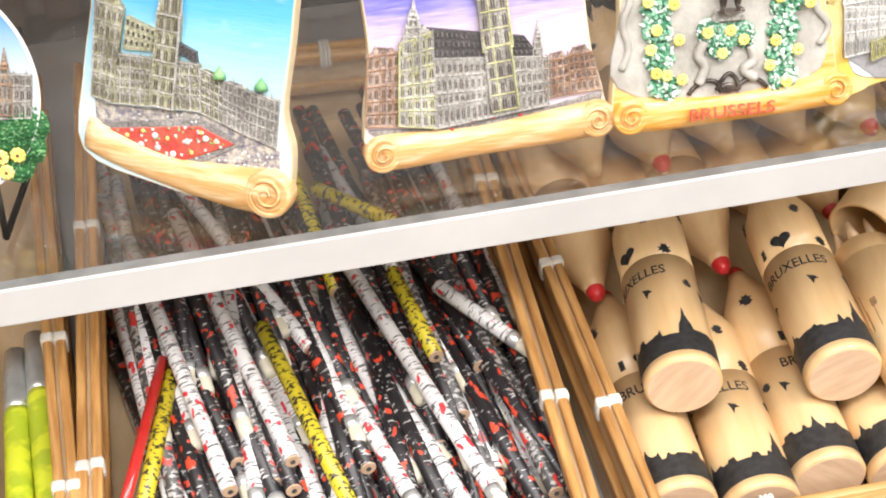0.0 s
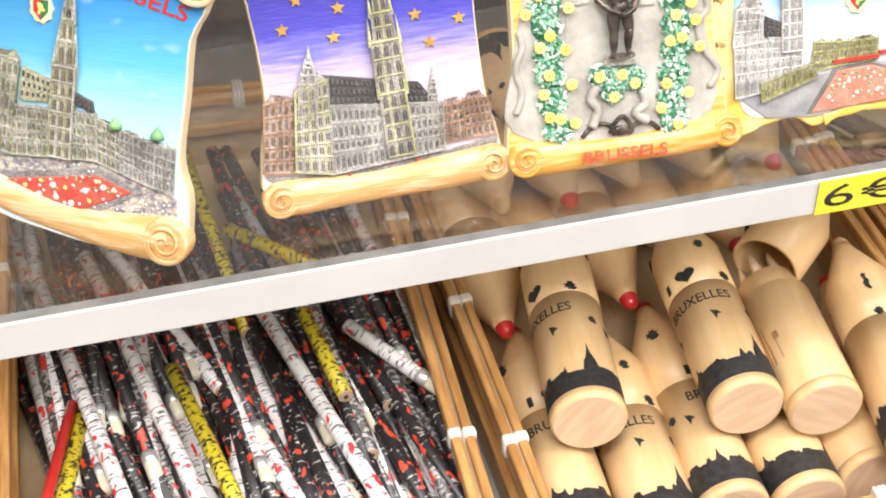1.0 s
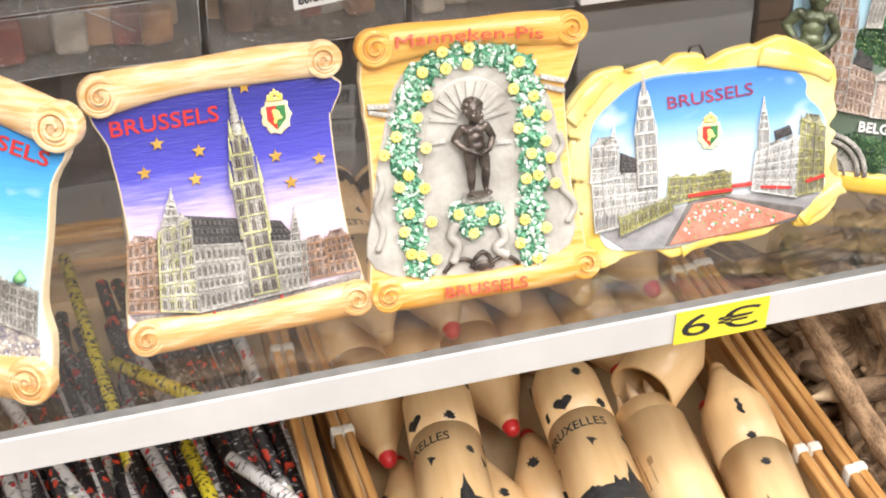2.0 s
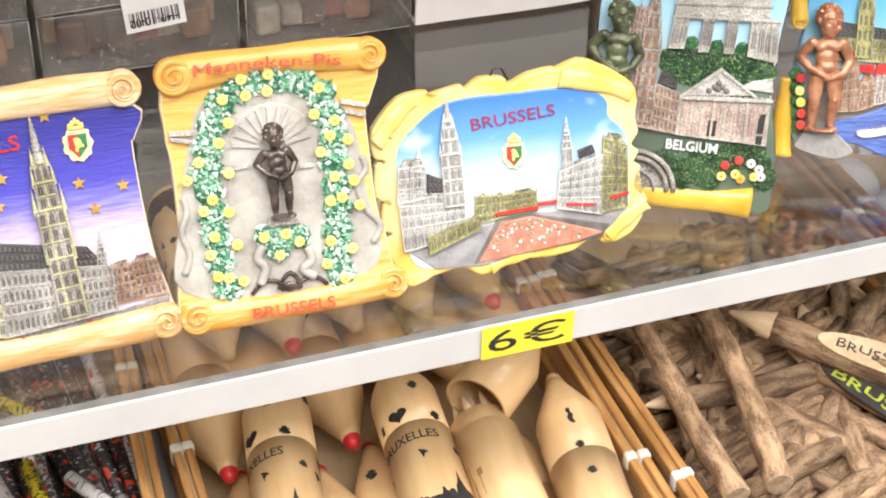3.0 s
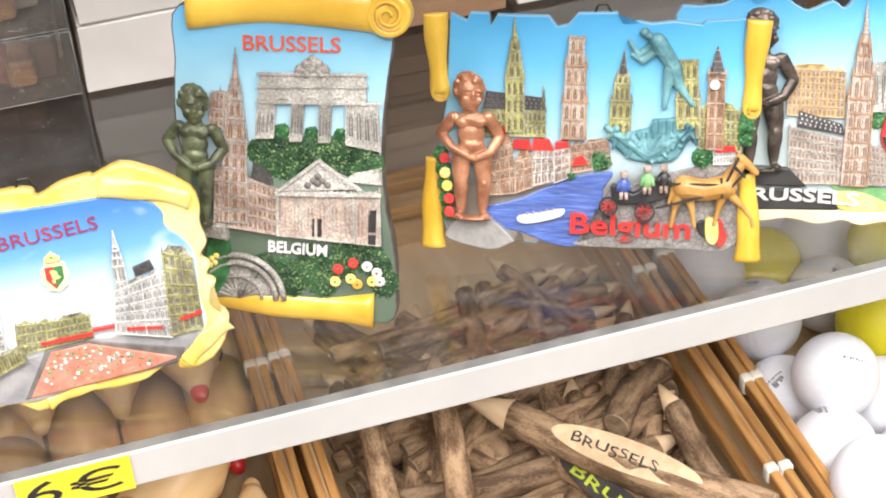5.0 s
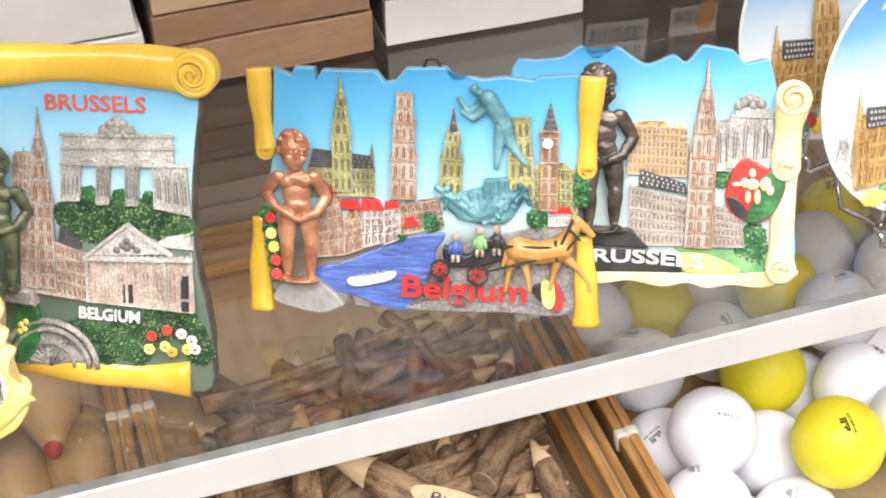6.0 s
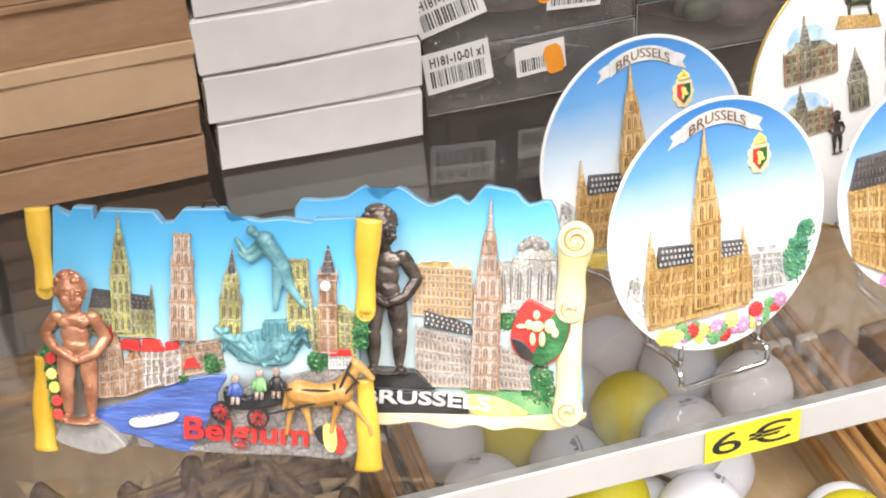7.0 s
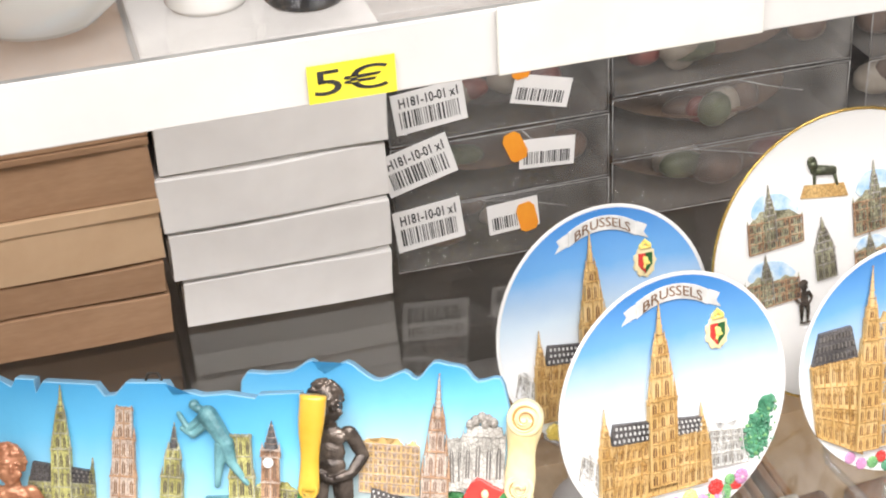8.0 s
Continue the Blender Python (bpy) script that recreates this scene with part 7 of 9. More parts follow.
facade("royal_house", p, ((15.8, 26.7), (35.2, 22.0), (36.0, 47.4), (17.6, 42.2)), 2.1, 1.5, 5, 8, PALE, "white royal house front", True, gables=0.08)
facade("tall_house", p, ((34.9, 22.7), (46.5, 24.0), (46.5, 50.2), (36.4, 54.1)), 2.1, 1.2, 6, 4, OLIVE, "ochre tall house", gables=0.15)
tower("turret", p, (20.7, 39.8), (20.7, 64.1), 4.12, 2.1, 1.6, PALE, label="slim white turret")
roof("slate_roof", p, ((25.9, 46.6), (32.7, 48.5), (31.6, 52.0), (25.4, 50.1)), 2.3, 1.4, SLATE, None, "dark little roof")
for a, b in (((-10.4, 26.7), (7.9, 27.7)), ((8.0, 29.1), (16.0, 29.4)), ((19.9, 27.8), (32.4, 26.5)), ((38.9, 28.4), (46.8, 30.2))):
    bm = bmesh.new()
    bar(bm, a, b, 1.5, 2.8, 4.4)
    part("awning", bm, RED_PAINT, p, "red awning")
sheet("square", p, mm([(-46.1, 13.7), (-16.5, 22.0), (7.1, 25.8), (47.5, 22.4), (38.9, 15.2), (-15.9, 4.6), (-35.8, 5.3)]), 2.0, 2.6, SQUARE, "grey paved square")
sheet("carpet_border", p, mm([(-9.7, 23.9), (5.0, 25.3), (39.0, 17.3), (35.2, 11.5), (-19.8, 5.8)]), 2.5, 2.9, GREY_WASH, "dark stone border")
sheet("flower_carpet", p, mm([(-7.8, 22.9), (5.6, 24.2), (35.4, 14.3), (24.9, 10.8), (-17.8, 6.2)]), 2.8, 3.3, CARPET_SALMON, "salmon flower carpet")
carpet_pattern(p, ((-17.8, 6.2), (34.0, 13.0), (5.6, 24.0), (-7.8, 22.7)), 3.35, 70, 6)
dots(p, "carpet_flower", [(-3.5, 18.2), (0.1, 13.5), (8.2, 13.8), (18.6, 17.9), (-11.3, 12.3), (11.8, 17.5), (25.1, 12.9)], 0.9, 3.4, WHITE_PAINT, "white blossom pattern")
dots(p, "carpet_leaf", [(5.1, 17.0), (9.4, 21.3), (14.6, 18.5), (-9.7, 15.6), (1.5, 14.0), (19.9, 17.1), (4.0, 19.9), (25.9, 14.6)], 0.7, 3.4, GREEN_LIGHT, "green leaf pattern")
letters("lettering", "BRUSSELS", (-18.5, 62.5), (16.3, 65.7), 4.9, 2.2, DEEP_RED, p, 0.0012, 0.0, label="raised dark red letters BRUSSELS")
crest(p, (-1.4, 51.1), 6.19, 2.2, RED_PAINT, GREEN, ROSE_YELLOW, WHITE_PAINT)
for c, r, wy in (((-54.1, 62.6), 3.2, 1), ((38.7, 12.4), 3.0, -1)):
    bm = bmesh.new()
    spiral(bm, c, r, 1.5, 1.4, wy, 0.9, 0.3)
    part("curl", bm, LEMON, p, "curled paper corner", True)
for a, b, ra, rb in (((-57.5, 60.4), (-41.9, 76.8), 3.6, 3.0), ((18.9, 80.8), (48.8, 71.4), 4.6, 3.2), ((38.6, 11.0), (55.1, 24.2), 3.4, 3.6), ((-12.1, 2.6), (5.7, 7.1), 2.4, 2.2)):
    roll("torn_lip", p, a, b, ra, rb, LEMON, 0.4, 1.0, (False, False), "rolled paper lip", 0.45)
hook(p, (-6.2, 83.7))

# tall plaque with the triumphal arch
p = plaque(pose(0.4068, 0.0328, 1.0, 71.9, 0, -24.4), "tall resin plaque with a green figure and a triumphal arch")
DAY3 = fade("arch_sky_paint", [(0.0, (0.10, 0.14, 0.10)), (0.25, (0.16, 0.22, 0.17)), (0.36, (0.52, 0.70, 0.78)), (0.7, (0.30, 0.58, 0.74)), (1.0, (0.07, 0.33, 0.60))], (35, 125), 0.32)
sheet("board", p, loop([(-72.9, 122.2), (-41.0, 121.0), (4.1, 120.0), (4.8, 110.3), (2.4, 94.4), (0.2, 74.2), (0.6, 51.4), (3.4, 34.5), (4.1, 19.4), (0.2, 2.7), (-32.9, 9.9), (-68.7, 13.7), (-72.0, 35.6), (-73.1, 57.0), (-76.9, 77.8), (-75.7, 102.3)], 4), -5, 1.0, [DAY3, SHADOW_INK], "pale blue painted ground")
roll("top_scroll", p, (-69.4, 120.7), (3.8, 120.4), 7.27, 8.08, GOLDEN, -4, 2.02, (False, True), "curled ochre parchment edge")
roll("bottom_scroll", p, (-70.0, 11.0), (-4.7, 8.0), 4.44, 6.87, GOLDEN, -4, -1.21, (False, False), "curled ochre parchment edge")
letters("lettering", "BRUSSELS", (-49.8, 106.2), (-14.3, 105.9), 5.65, 1.0, SOFT_RED, p, 0.0012, 0.01, label="raised red letters BRUSSELS")
letters("lettering", "BELGIUM", (-43.8, 30.3), (-21.6, 29.1), 4.44, 2.2, WHITE_PAINT, p, 0.001, 0.02, label="raised white letters BELGIUM")
ARCHM = [STONE_LIGHT, GREY_WASH, STONE_LIGHT]
ROSEM = [ROSE_PALE, BROWN_WASH, STONE_ROSE]
HEDGE = mat("dark_hedge_paint", (0.045, 0.12, 0.045), (0.015, 0.045, 0.018), 160, 0.45)
HEDGE_TIP = mat("olive_hedge_paint", (0.24, 0.33, 0.13), (0.10, 0.18, 0.06), 160, 0.45)
sheet("arch_attic", p, mm([(-45.4, 86.6), (-5.1, 87.8), (-5.3, 98.6), (-43.9, 97.9)]), 0.8, 3.0, STONE_LIGHT, "grey attic storey")
for q in (((-46.4, 74.3), (-39.8, 74.5), (-38.4, 87.6), (-44.9, 87.4)), ((-33.8, 73.4), (-29.3, 73.6), (-28.0, 87.1), (-32.4, 87.0)), ((-23.2, 73.4), (-18.8, 73.5), (-17.9, 87.4), (-22.3, 87.3)), ((-12.8, 72.7), (-0.4, 70.5), (-1.1, 87.9), (-12.3, 87.6))):
    facade("arch_pier", p, q, 0.8, 2.2, 1, 3, ARCHM, "fluted stone pier")
for c in ((-35.6, 86.9), (-25.3, 87.2), (-15.1, 87.5)):
    bm = bmesh.new()
    wire(bm, [Vector((c[0] + 4.2 * math.cos(a), c[1] - 1.5 + 4.2 * math.sin(a), 2.6)) / 1000 for a in [k * math.pi / 8 for k in range(9)]], 0.0008)
    part("arch_ring", bm, STONE_LIGHT, p, "moulded stone arch", True)
for a, b in (((-44.9, 98.1), (-4.5, 98.6)), ((-45.2, 93.5), (-4.3, 94.3)), ((-45.7, 87.8), (0.1, 88.0))):
    bm = bmesh.new()
    bar(bm, a, b, 1.1, 2.6, 3.8)
    part("cornice", bm, STONE_LIGHT, p)
bm = bmesh.new()
for k, c in enumerate(((-29.1, 99.6), (-26.5, 101.6), (-24.5, 102.9), (-22.5, 101.7), (-20.3, 99.8), (-24.7, 100.1), (-27.1, 98.8), (-21.9, 98.9))):
    ball(bm, Vector((*c, 2.4)) / 1000, (0.0022, 0.0024, 0.0016), 9, 6)
part("chariot_group", bm, STONE_GREY, p, "small stone chariot group", True)
leaves("hedge", p, [(u, v, 5.5) for u, v in ((-45.2, 68.5), (-38.9, 70.8), (-32.9, 69.3), (-26.7, 70.2), (-20.6, 70.4), (-14.6, 69.1), (-7.6, 68.8), (-42.5, 63.4), (-35.4, 63.0), (-4.7, 65.4), (-10.8, 64.5), (-18.9, 65.3), (-27.1, 64.6))], 1.5, [HEDGE, HEDGE_TIP], 5, "moulded dark green hedges", 0.8, 2.0)
leaves("bush", p, [(u, v, 3.0) for u, v in ((-36.8, 76.6), (-25.9, 75.8), (-15.2, 75.3))], 1.3, [GREEN, GREEN_LIGHT], 6, "small green bushes", 0.8, 1.6)
facade("museum_front", p, ((-39.8, 37.0), (-1.3, 34.3), (-1.3, 54.5), (-38.9, 54.1)), 1.0, 1.8, 1, 6, [ROSE_PALE, STONE_ROSE, STONE_LIGHT], "rose stone front with columns")
sheet("pediment", p, mm([(-39.7, 54.0), (-8.3, 55.7), (-23.3, 66.8)]), 1.0, 3.4, STONE_LIGHT, "triangular pediment")
bm = bmesh.new()
for a, b in (((-39.8, 53.6), (-23.3, 66.4)), ((-23.3, 66.4), (-7.7, 55.3)), ((-39.8, 53.2), (-0.5, 53.9))):
    bar(bm, a, b, 1.3, 3.0, 4.4)
part("pediment_moulding", bm, STONE_LIGHT, p)
dots(p, "pediment_carving", [(-25.4, 58.8), (-23.7, 60.5), (-22.2, 58.9), (-27.6, 57.0), (-20.2, 57.3), (-23.9, 57.8)], 1.4, 3.5, GREY_WASH, "carved pediment group")
sheet("side_roof", p, mm([(-14.9, 58.3), (-0.3, 57.2), (-1.2, 63.8), (-10.6, 61.8)]), 1.0, 2.6, STONE_LIGHT, "pale side roof")
for q in (((-26.9, 37.1), (-23.2, 37.0), (-22.7, 44.1), (-26.4, 43.9)), ((-5.7, 39.5), (-2.9, 39.4), (-2.4, 48.1), (-5.3, 48.0)), ((-6.0, 34.6), (-3.1, 34.5), (-2.9, 38.5), (-5.8, 38.4))):
    sheet("doorway", p, mm(q), 2.6, 3.1, BLACK_PAINT, "dark doorway", 0.2)
tower("belfry", p, (-55.7, 41.7), (-52.6, 106.9), 9.29, 0.9, 2.4, [STONE_ROSE, BROWN_WASH, STONE_GREY], label="rose stone belfry")
facade("town_hall_front", p, ((-63.8, 40.3), (-38.3, 37.0), (-38.1, 54.1), (-62.2, 62.7)), 0.9, 1.8, 4, 10, ROSEM, "rose stone town hall front", True)
roof("slate_roof", p, ((-49.1, 58.9), (-41.0, 56.5), (-41.7, 61.3), (-47.9, 65.3)), 1.0, 1.4, SLATE, None, "dark slate roof")
facade("old_house", p, ((-63.9, 78.2), (-56.8, 77.4), (-56.0, 90.7), (-62.2, 90.6)), 0.9, 1.2, 4, 3, ROSEM, "rose stone house")
leaves("flower_bed", p, [(u, v, 6.0) for u, v in ((-45.6, 23.7), (-38.3, 22.9), (-32.2, 21.0), (-25.8, 22.4), (-18.3, 24.9), (-10.9, 28.5), (-5.6, 29.8), (-2.8, 25.6), (-0.6, 19.2), (-6.6, 31.9), (-14.9, 30.5), (-36.6, 17.5), (-24.0, 18.1), (-27.5, 27.8))], 1.2, [HEDGE, HEDGE_TIP], 7, "moulded dark green flower bed", 0.7, 1.4)
for c, m in (((-11.8, 27.0), RED_PAINT), ((-17.5, 24.5), RED_PAINT), ((-18.7, 19.5), ROSE_YELLOW), ((-12.8, 20.8), ROSE_YELLOW), ((-10.4, 18.8), ROSE_HEART), ((-6.5, 25.9), WHITE_PAINT), ((-2.9, 23.5), WHITE_PAINT), ((-4.7, 20.1), ROSE_YELLOW), ((-1.8, 20.2), WHITE_PAINT)):
    rose(p, c, 2.2, 1.8, [m, BROWN_WASH])
bm = bmesh.new()
c = Vector((-56.2, 11.0))
for r0 in (17.5, 14.5, 9.0):
    wire(bm, [Vector((c.x + r0 * math.cos(a), c.y + r0 * math.sin(a), 2.2)) / 1000 for a in [k * math.pi / 14 for k in range(15)]], 0.0012 if r0 > 10 else 0.0006)
for k in range(1, 12):
    a = k * math.pi / 12
    rod(bm, Vector((c.x, c.y, 1.4)) / 1000, Vector((c.x + 14 * math.cos(a), c.y + 14 * math.sin(a), 1.4)) / 1000, 0.0004, 0.0004, 6)
slab(bm, [((c.x + 16 * math.cos(k * math.pi / 20)) / 1000, (c.y + 16 * math.sin(k * math.pi / 20)) / 1000) for k in range(21)], 0.0006, 0.0014)
part("basin_rim", bm, STONE_GREY, p, "half-round grey basin", True)
sheet("shield", p, loop([(-66.5, 34.1), (-58.9, 33.5), (-59.6, 20.8), (-64.5, 12.8), (-68.3, 13.8)], 3), 1.0, 3.2, GREEN, "green enamel shield")
dots(p, "shield_charge", [(-65.4, 27.1), (-64.3, 25.4), (-66.1, 24.5), (-63.6, 28.3)], 1.2, 3.3, ROSE_YELLOW, "yellow beast")
sheet("pedestal", p, mm([(-77.1, 37.5), (-58.4, 35.1), (-58.9, 40.9), (-74.5, 42.4)]), 0.5, 6.0, STONE_GREY, "grey pedestal")
figurine(p, (-70.8, 42.1), (-66.3, 96.1), 1.4, GREEN_BRONZE, 0.75, "green bronze boy figure", wide=1.0)
hook(p, (-30.7, 126.0))

# wide plaque with the country name
p = plaque(pose(0.5380, 0.0222, 1.0, 66.8, 0, -23.0), "wide resin plaque of towers, a canal and a horse carriage")
SKY6 = fade("towers_sky_paint", [(0.0, (0.20, 0.17, 0.14)), (0.15, (0.46, 0.62, 0.68)), (0.4, (0.30, 0.58, 0.74)), (0.7, (0.12, 0.44, 0.70)), (1.0, (0.05, 0.30, 0.58))], (32, 100), 0.3)
sheet("board", p, [(u / 1000, v / 1000) for u, v in ((-104.4, 98.6), (-98.2, 95.8), (-96.7, 98.9), (-89.6, 98.7), (-89.0, 93.9), (-86.5, 98.1), (-71.4, 97.8), (-66.9, 97.6), (-63.7, 93.7), (-60.0, 94.2), (-56.0, 98.8), (-41.4, 99.2), (-38.7, 95.1), (-32.5, 95.9), (-28.3, 95.0), (-20.1, 96.0), (-9.4, 94.8), (-8.4, 96.1), (6.6, 97.0), (7.7, 66.5), (6.7, 42.4), (4.1, 29.4), (4.1, 8.2), (-19.7, 7.9), (-39.7, 7.7), (-57.0, 8.7), (-65.0, 8.7), (-67.8, 12.8), (-70.7, 9.0), (-75.8, 9.6), (-77.9, 14.0), (-79.4, 11.0), (-81.6, 13.2), (-89.7, 7.0), (-105.0, 11.1), (-109.1, 20.7), (-109.8, 42.8), (-106.2, 64.6))], -4, 1.0, [SKY6, BLUE_EDGE], "sky blue painted ground")
roll("side_scroll", p, (-110.1, 98.5), (-108.3, 68.1), 5.11, 3.69, GOLDEN, -2, -0.43, (False, True), "curled ochre parchment edge")
roll("side_scroll", p, (-111.3, 42.7), (-111.3, 7.1), 3.12, 5.11, GOLDEN, -2, -0.71, (False, False), "curled ochre parchment edge")
roll("side_scroll", p, (11.6, 96.8), (9.8, 63.0), 5.11, 3.41, GOLDEN, 0, -0.43, (False, True), "curled ochre parchment edge")
roll("side_scroll", p, (8.8, 38.1), (10.4, 4.7), 3.41, 5.40, GOLDEN, 0, 0.43, (False, False), "curled ochre parchment edge")
YEL = [STONE_LIME, SHADOW_INK, STONE_OLIVE, STONE_LIME]
RST = [STONE_RUST, ROSE_WASH, ROSE_PALE]
facade("town_hall_front", p, ((-91.5, 51.9), (-67.6, 51.6), (-67.7, 61.7), (-92.0, 61.9)), 0.9, 1.6, 2, 10, YEL, "yellow town hall front", True)
roof("slate_roof", p, ((-92.0, 61.7), (-67.7, 61.7), (-69.1, 66.6), (-90.4, 69.1)), 0.9, 1.6, SLATE, GREY_WASH, "dark slate roof")
tower("belfry", p, (-79.3, 53.6), (-79.8, 96.7), 7.10, 0.9, 2.4, YEL, label="yellow-green belfry")
tower("turret", p, (-68.7, 60.9), (-68.6, 70.6), 1.42, 0.9, 1.2, YEL, label="thin turret")
tower("bell_tower", p, (-57.0, 51.1), (-56.1, 91.0), 9.2, 0.9, 2.6, [ROSE_PALE, BROWN_WASH, STONE_RUST], ((0, 0.36, 1.0, 3), (0.36, 0.70, 0.86, 3), (0.70, 0.97, 0.62, 2)), 0, "square brick bell tower", False)
tower("church_tower", p, (-39.6, 52.2), (-38.3, 84.7), 7.95, 0.9, 2.2, [STONE_LIME, SHADOW_INK, STONE_OLIVE, SLATE], ((0, 0.42, 1.0, 3), (0.42, 0.62, 0.72, 3), (0.62, 0.72, 0.5, 2)), label="yellow church tower")
tower("church_tower", p, (-13.6, 52.0), (-14.5, 81.5), 9.09, 0.9, 2.0, YEL, ((0, 0.5, 1.0, 3), (0.5, 1.0, 0.85, 3)), 0, "twin-topped church tower", False)
tower("clock_tower", p, (-3.8, 47.9), (-3.5, 87.0), 6.25, 0.9, 2.4, [*RST, SLATE], ((0, 0.45, 1.0, 2), (0.45, 0.68, 0.95, 2), (0.68, 0.74, 1.05, 2)), label="brick clock tower", figure=False)
facade("yellow_house", p, ((-9.4, 47.8), (6.6, 46.7), (5.7, 62.3), (-9.9, 63.4)), 0.8, 1.2, 4, 6, YEL, "yellow stone house", gables=0.15)
bm = bmesh.new()
lathe(bm, [(0.0019, 0), (0.0019, 0.0008)], 18, m=Matrix.Translation(Vector((*(-4.3, 72.6), 3.4)) / 1000))
part("clock_face", bm, WHITE_PAINT, p, "round white clock face")
facade("gabled_house", p, ((-89.2, 28.6), (-79.1, 29.5), (-80.5, 49.2), (-88.3, 46.1)), 1.0, 2.2, 4, 4, RST, "brown gabled house", gables=0.3)
facade("gabled_house", p, ((-79.3, 29.5), (-72.5, 31.9), (-73.0, 43.6), (-79.1, 42.0)), 1.0, 2.0, 3, 3, RST, "small brown house", gables=0.25)
facade("gabled_house", p, ((-73.2, 31.9), (-64.2, 34.3), (-64.8, 46.3), (-72.3, 46.5)), 1.0, 1.6, 4, 5, [WHITE_PAINT, BROWN_WASH, STONE_ROSE], "white half-timbered house")
facade("gabled_house", p, ((-64.2, 33.6), (-58.4, 35.9), (-58.7, 47.5), (-64.3, 46.3)), 1.0, 1.6, 4, 3, [STONE_ROSE, BROWN_WASH, WHITE_PAINT], "rose house")
facade("gabled_house", p, ((-58.4, 37.3), (-42.4, 40.6), (-43.8, 50.7), (-58.3, 48.2)), 0.9, 1.1, 3, 8, RST, "row of brown houses", gables=0.12)
facade("gabled_house", p, ((-3.8, 41.9), (4.6, 42.3), (4.1, 46.9), (-3.8, 46.5)), 1.0, 1.4, 2, 5, [WHITE_PAINT, GREY_WASH, WHITE_PAINT], "low white house")
for q in (((-80.6, 47.0), (-73.0, 46.5), (-73.9, 50.5), (-80.1, 50.4)), ((-73.0, 46.2), (-64.4, 46.3), (-66.2, 50.6), (-72.2, 51.1)), ((-64.0, 46.6), (-58.6, 47.5), (-59.4, 50.3), (-63.9, 49.8)), ((-3.4, 46.5), (4.7, 46.9), (3.8, 49.2), (-2.9, 49.0)), ((-57.4, 40.3), (-51.2, 41.1), (-53.5, 44.7), (-56.3, 43.9)), ((-85.8, 49.4), (-82.9, 51.3), (-83.5, 56.1), (-87.7, 49.8))):
    roof("red_roof", p, q, 1.2, 2.0, RED_PAINT, None, "red tiled roof", 4)
sheet("canal", p, loop([(-92.3, 22.6), (-76.9, 27.4), (-59.6, 35.1), (-45.3, 38.1), (-41.7, 37.0), (-45.4, 28.2), (-34.0, 16.7), (-52.7, 8.8), (-64.2, 8.8), (-78.6, 14.0), (-90.3, 15.2)], 4), 0.6, 1.6, WATER, "blue painted canal")
sheet("quay", p, loop([(-45.4, 28.2), (-32.5, 34.3), (-11.4, 40.5), (5.3, 42.4), (5.8, 10.4), (-19.7, 8.2), (-57.0, 9.0), (-39.7, 16.5)], 4), 0.8, 1.8, COBBLE, "grey cobbled quay")
bm = bmesh.new()
slab(bm, loop([(-78.1, 20.3), (-69.8, 21.7), (-60.6, 23.4), (-61.9, 20.1), (-72.8, 17.4), (-77.7, 17.8)], 3), 0.0014, 0.0034, 0.0006)
part("boat", bm, WHITE_PAINT, p, "little white tour boat")
dots(p, "passenger", [(-74.4, 21.5), (-72.0, 21.9), (-69.5, 22.3), (-66.9, 22.9), (-64.6, 23.3)], 0.6, 3.4, STONE_ROSE, "tiny passengers")
leaves("tree", p, [(*(-46.7, 42.4), 4.4), (*(-8.0, 44.2), 4.2), (*(-58.1, 36.6), 2.0)], 1.4, [GREEN, GREEN_LIGHT], 5, "moulded green trees", 1.0, 3.0)
leaves("tree", p, [(*(8.5, 60.2), 3.0), (*(7.9, 55.9), 3.2), (*(7.9, 51.7), 3.0)], 1.4, [GREEN, GREEN_LIGHT], 8, "moulded green tree", 2.0, 3.0)
bm = bmesh.new()
for k in range(9):
    a = Vector((-28.3, 48.8))
    b = a + Vector((-17 + 4.2 * k, 4 - 0.09 * (k - 4) ** 2 + (3.5 if k in (0, 8) else 0)))
    rod(bm, Vector((a.x, a.y - 4, 3.0)) / 1000, Vector((b.x, b.y + 1.5, 3.4)) / 1000, 0.0024, 0.0012, 8)
slab(bm, loop([(-43.8, 52.8), (-36.7, 53.7), (-28.3, 55.7), (-19.9, 55.0), (-11.3, 56.0), (-14.3, 49.1), (-19.9, 42.5), (-33.9, 42.9), (-40.3, 47.1)], 3), 0.001, 0.0036, 0.0012)
slab(bm, mm([(-28.3, 51.7), (-17.4, 51.9), (-18.3, 59.7), (-27.2, 59.1)]), 0.001, 0.004, 0.0008)
for u in ((-26.9, 55.3), (-24.4, 55.3), (-21.3, 55.4), (-18.8, 55.4)):
    rod(bm, Vector((u[0], u[1] - 3, 4.2)) / 1000, Vector((u[0], u[1] + 3.4, 4.2)) / 1000, 0.0007, 0.0006, 8)
r2 = random.Random(31)
a0, a1, a2 = Vector((-41.7, 53.6)), Vector((-28.3, 45.9)), Vector((-12.2, 55.1))
for k in range(34):
    t = r2.random()
    q = a0.lerp(a1, t * 2) if t < 0.5 else a1.lerp(a2, t * 2 - 1)
    e = q + Vector((r2.uniform(-4, 4), r2.uniform(-6, 4)))
    rod(bm, Vector((q.x, q.y, r2.uniform(2.4, 4.4))) / 1000, Vector((e.x, e.y, r2.uniform(2.6, 5.0))) / 1000, r2.uniform(0.8, 1.5) / 1000, r2.uniform(0.5, 1.0) / 1000, 8)
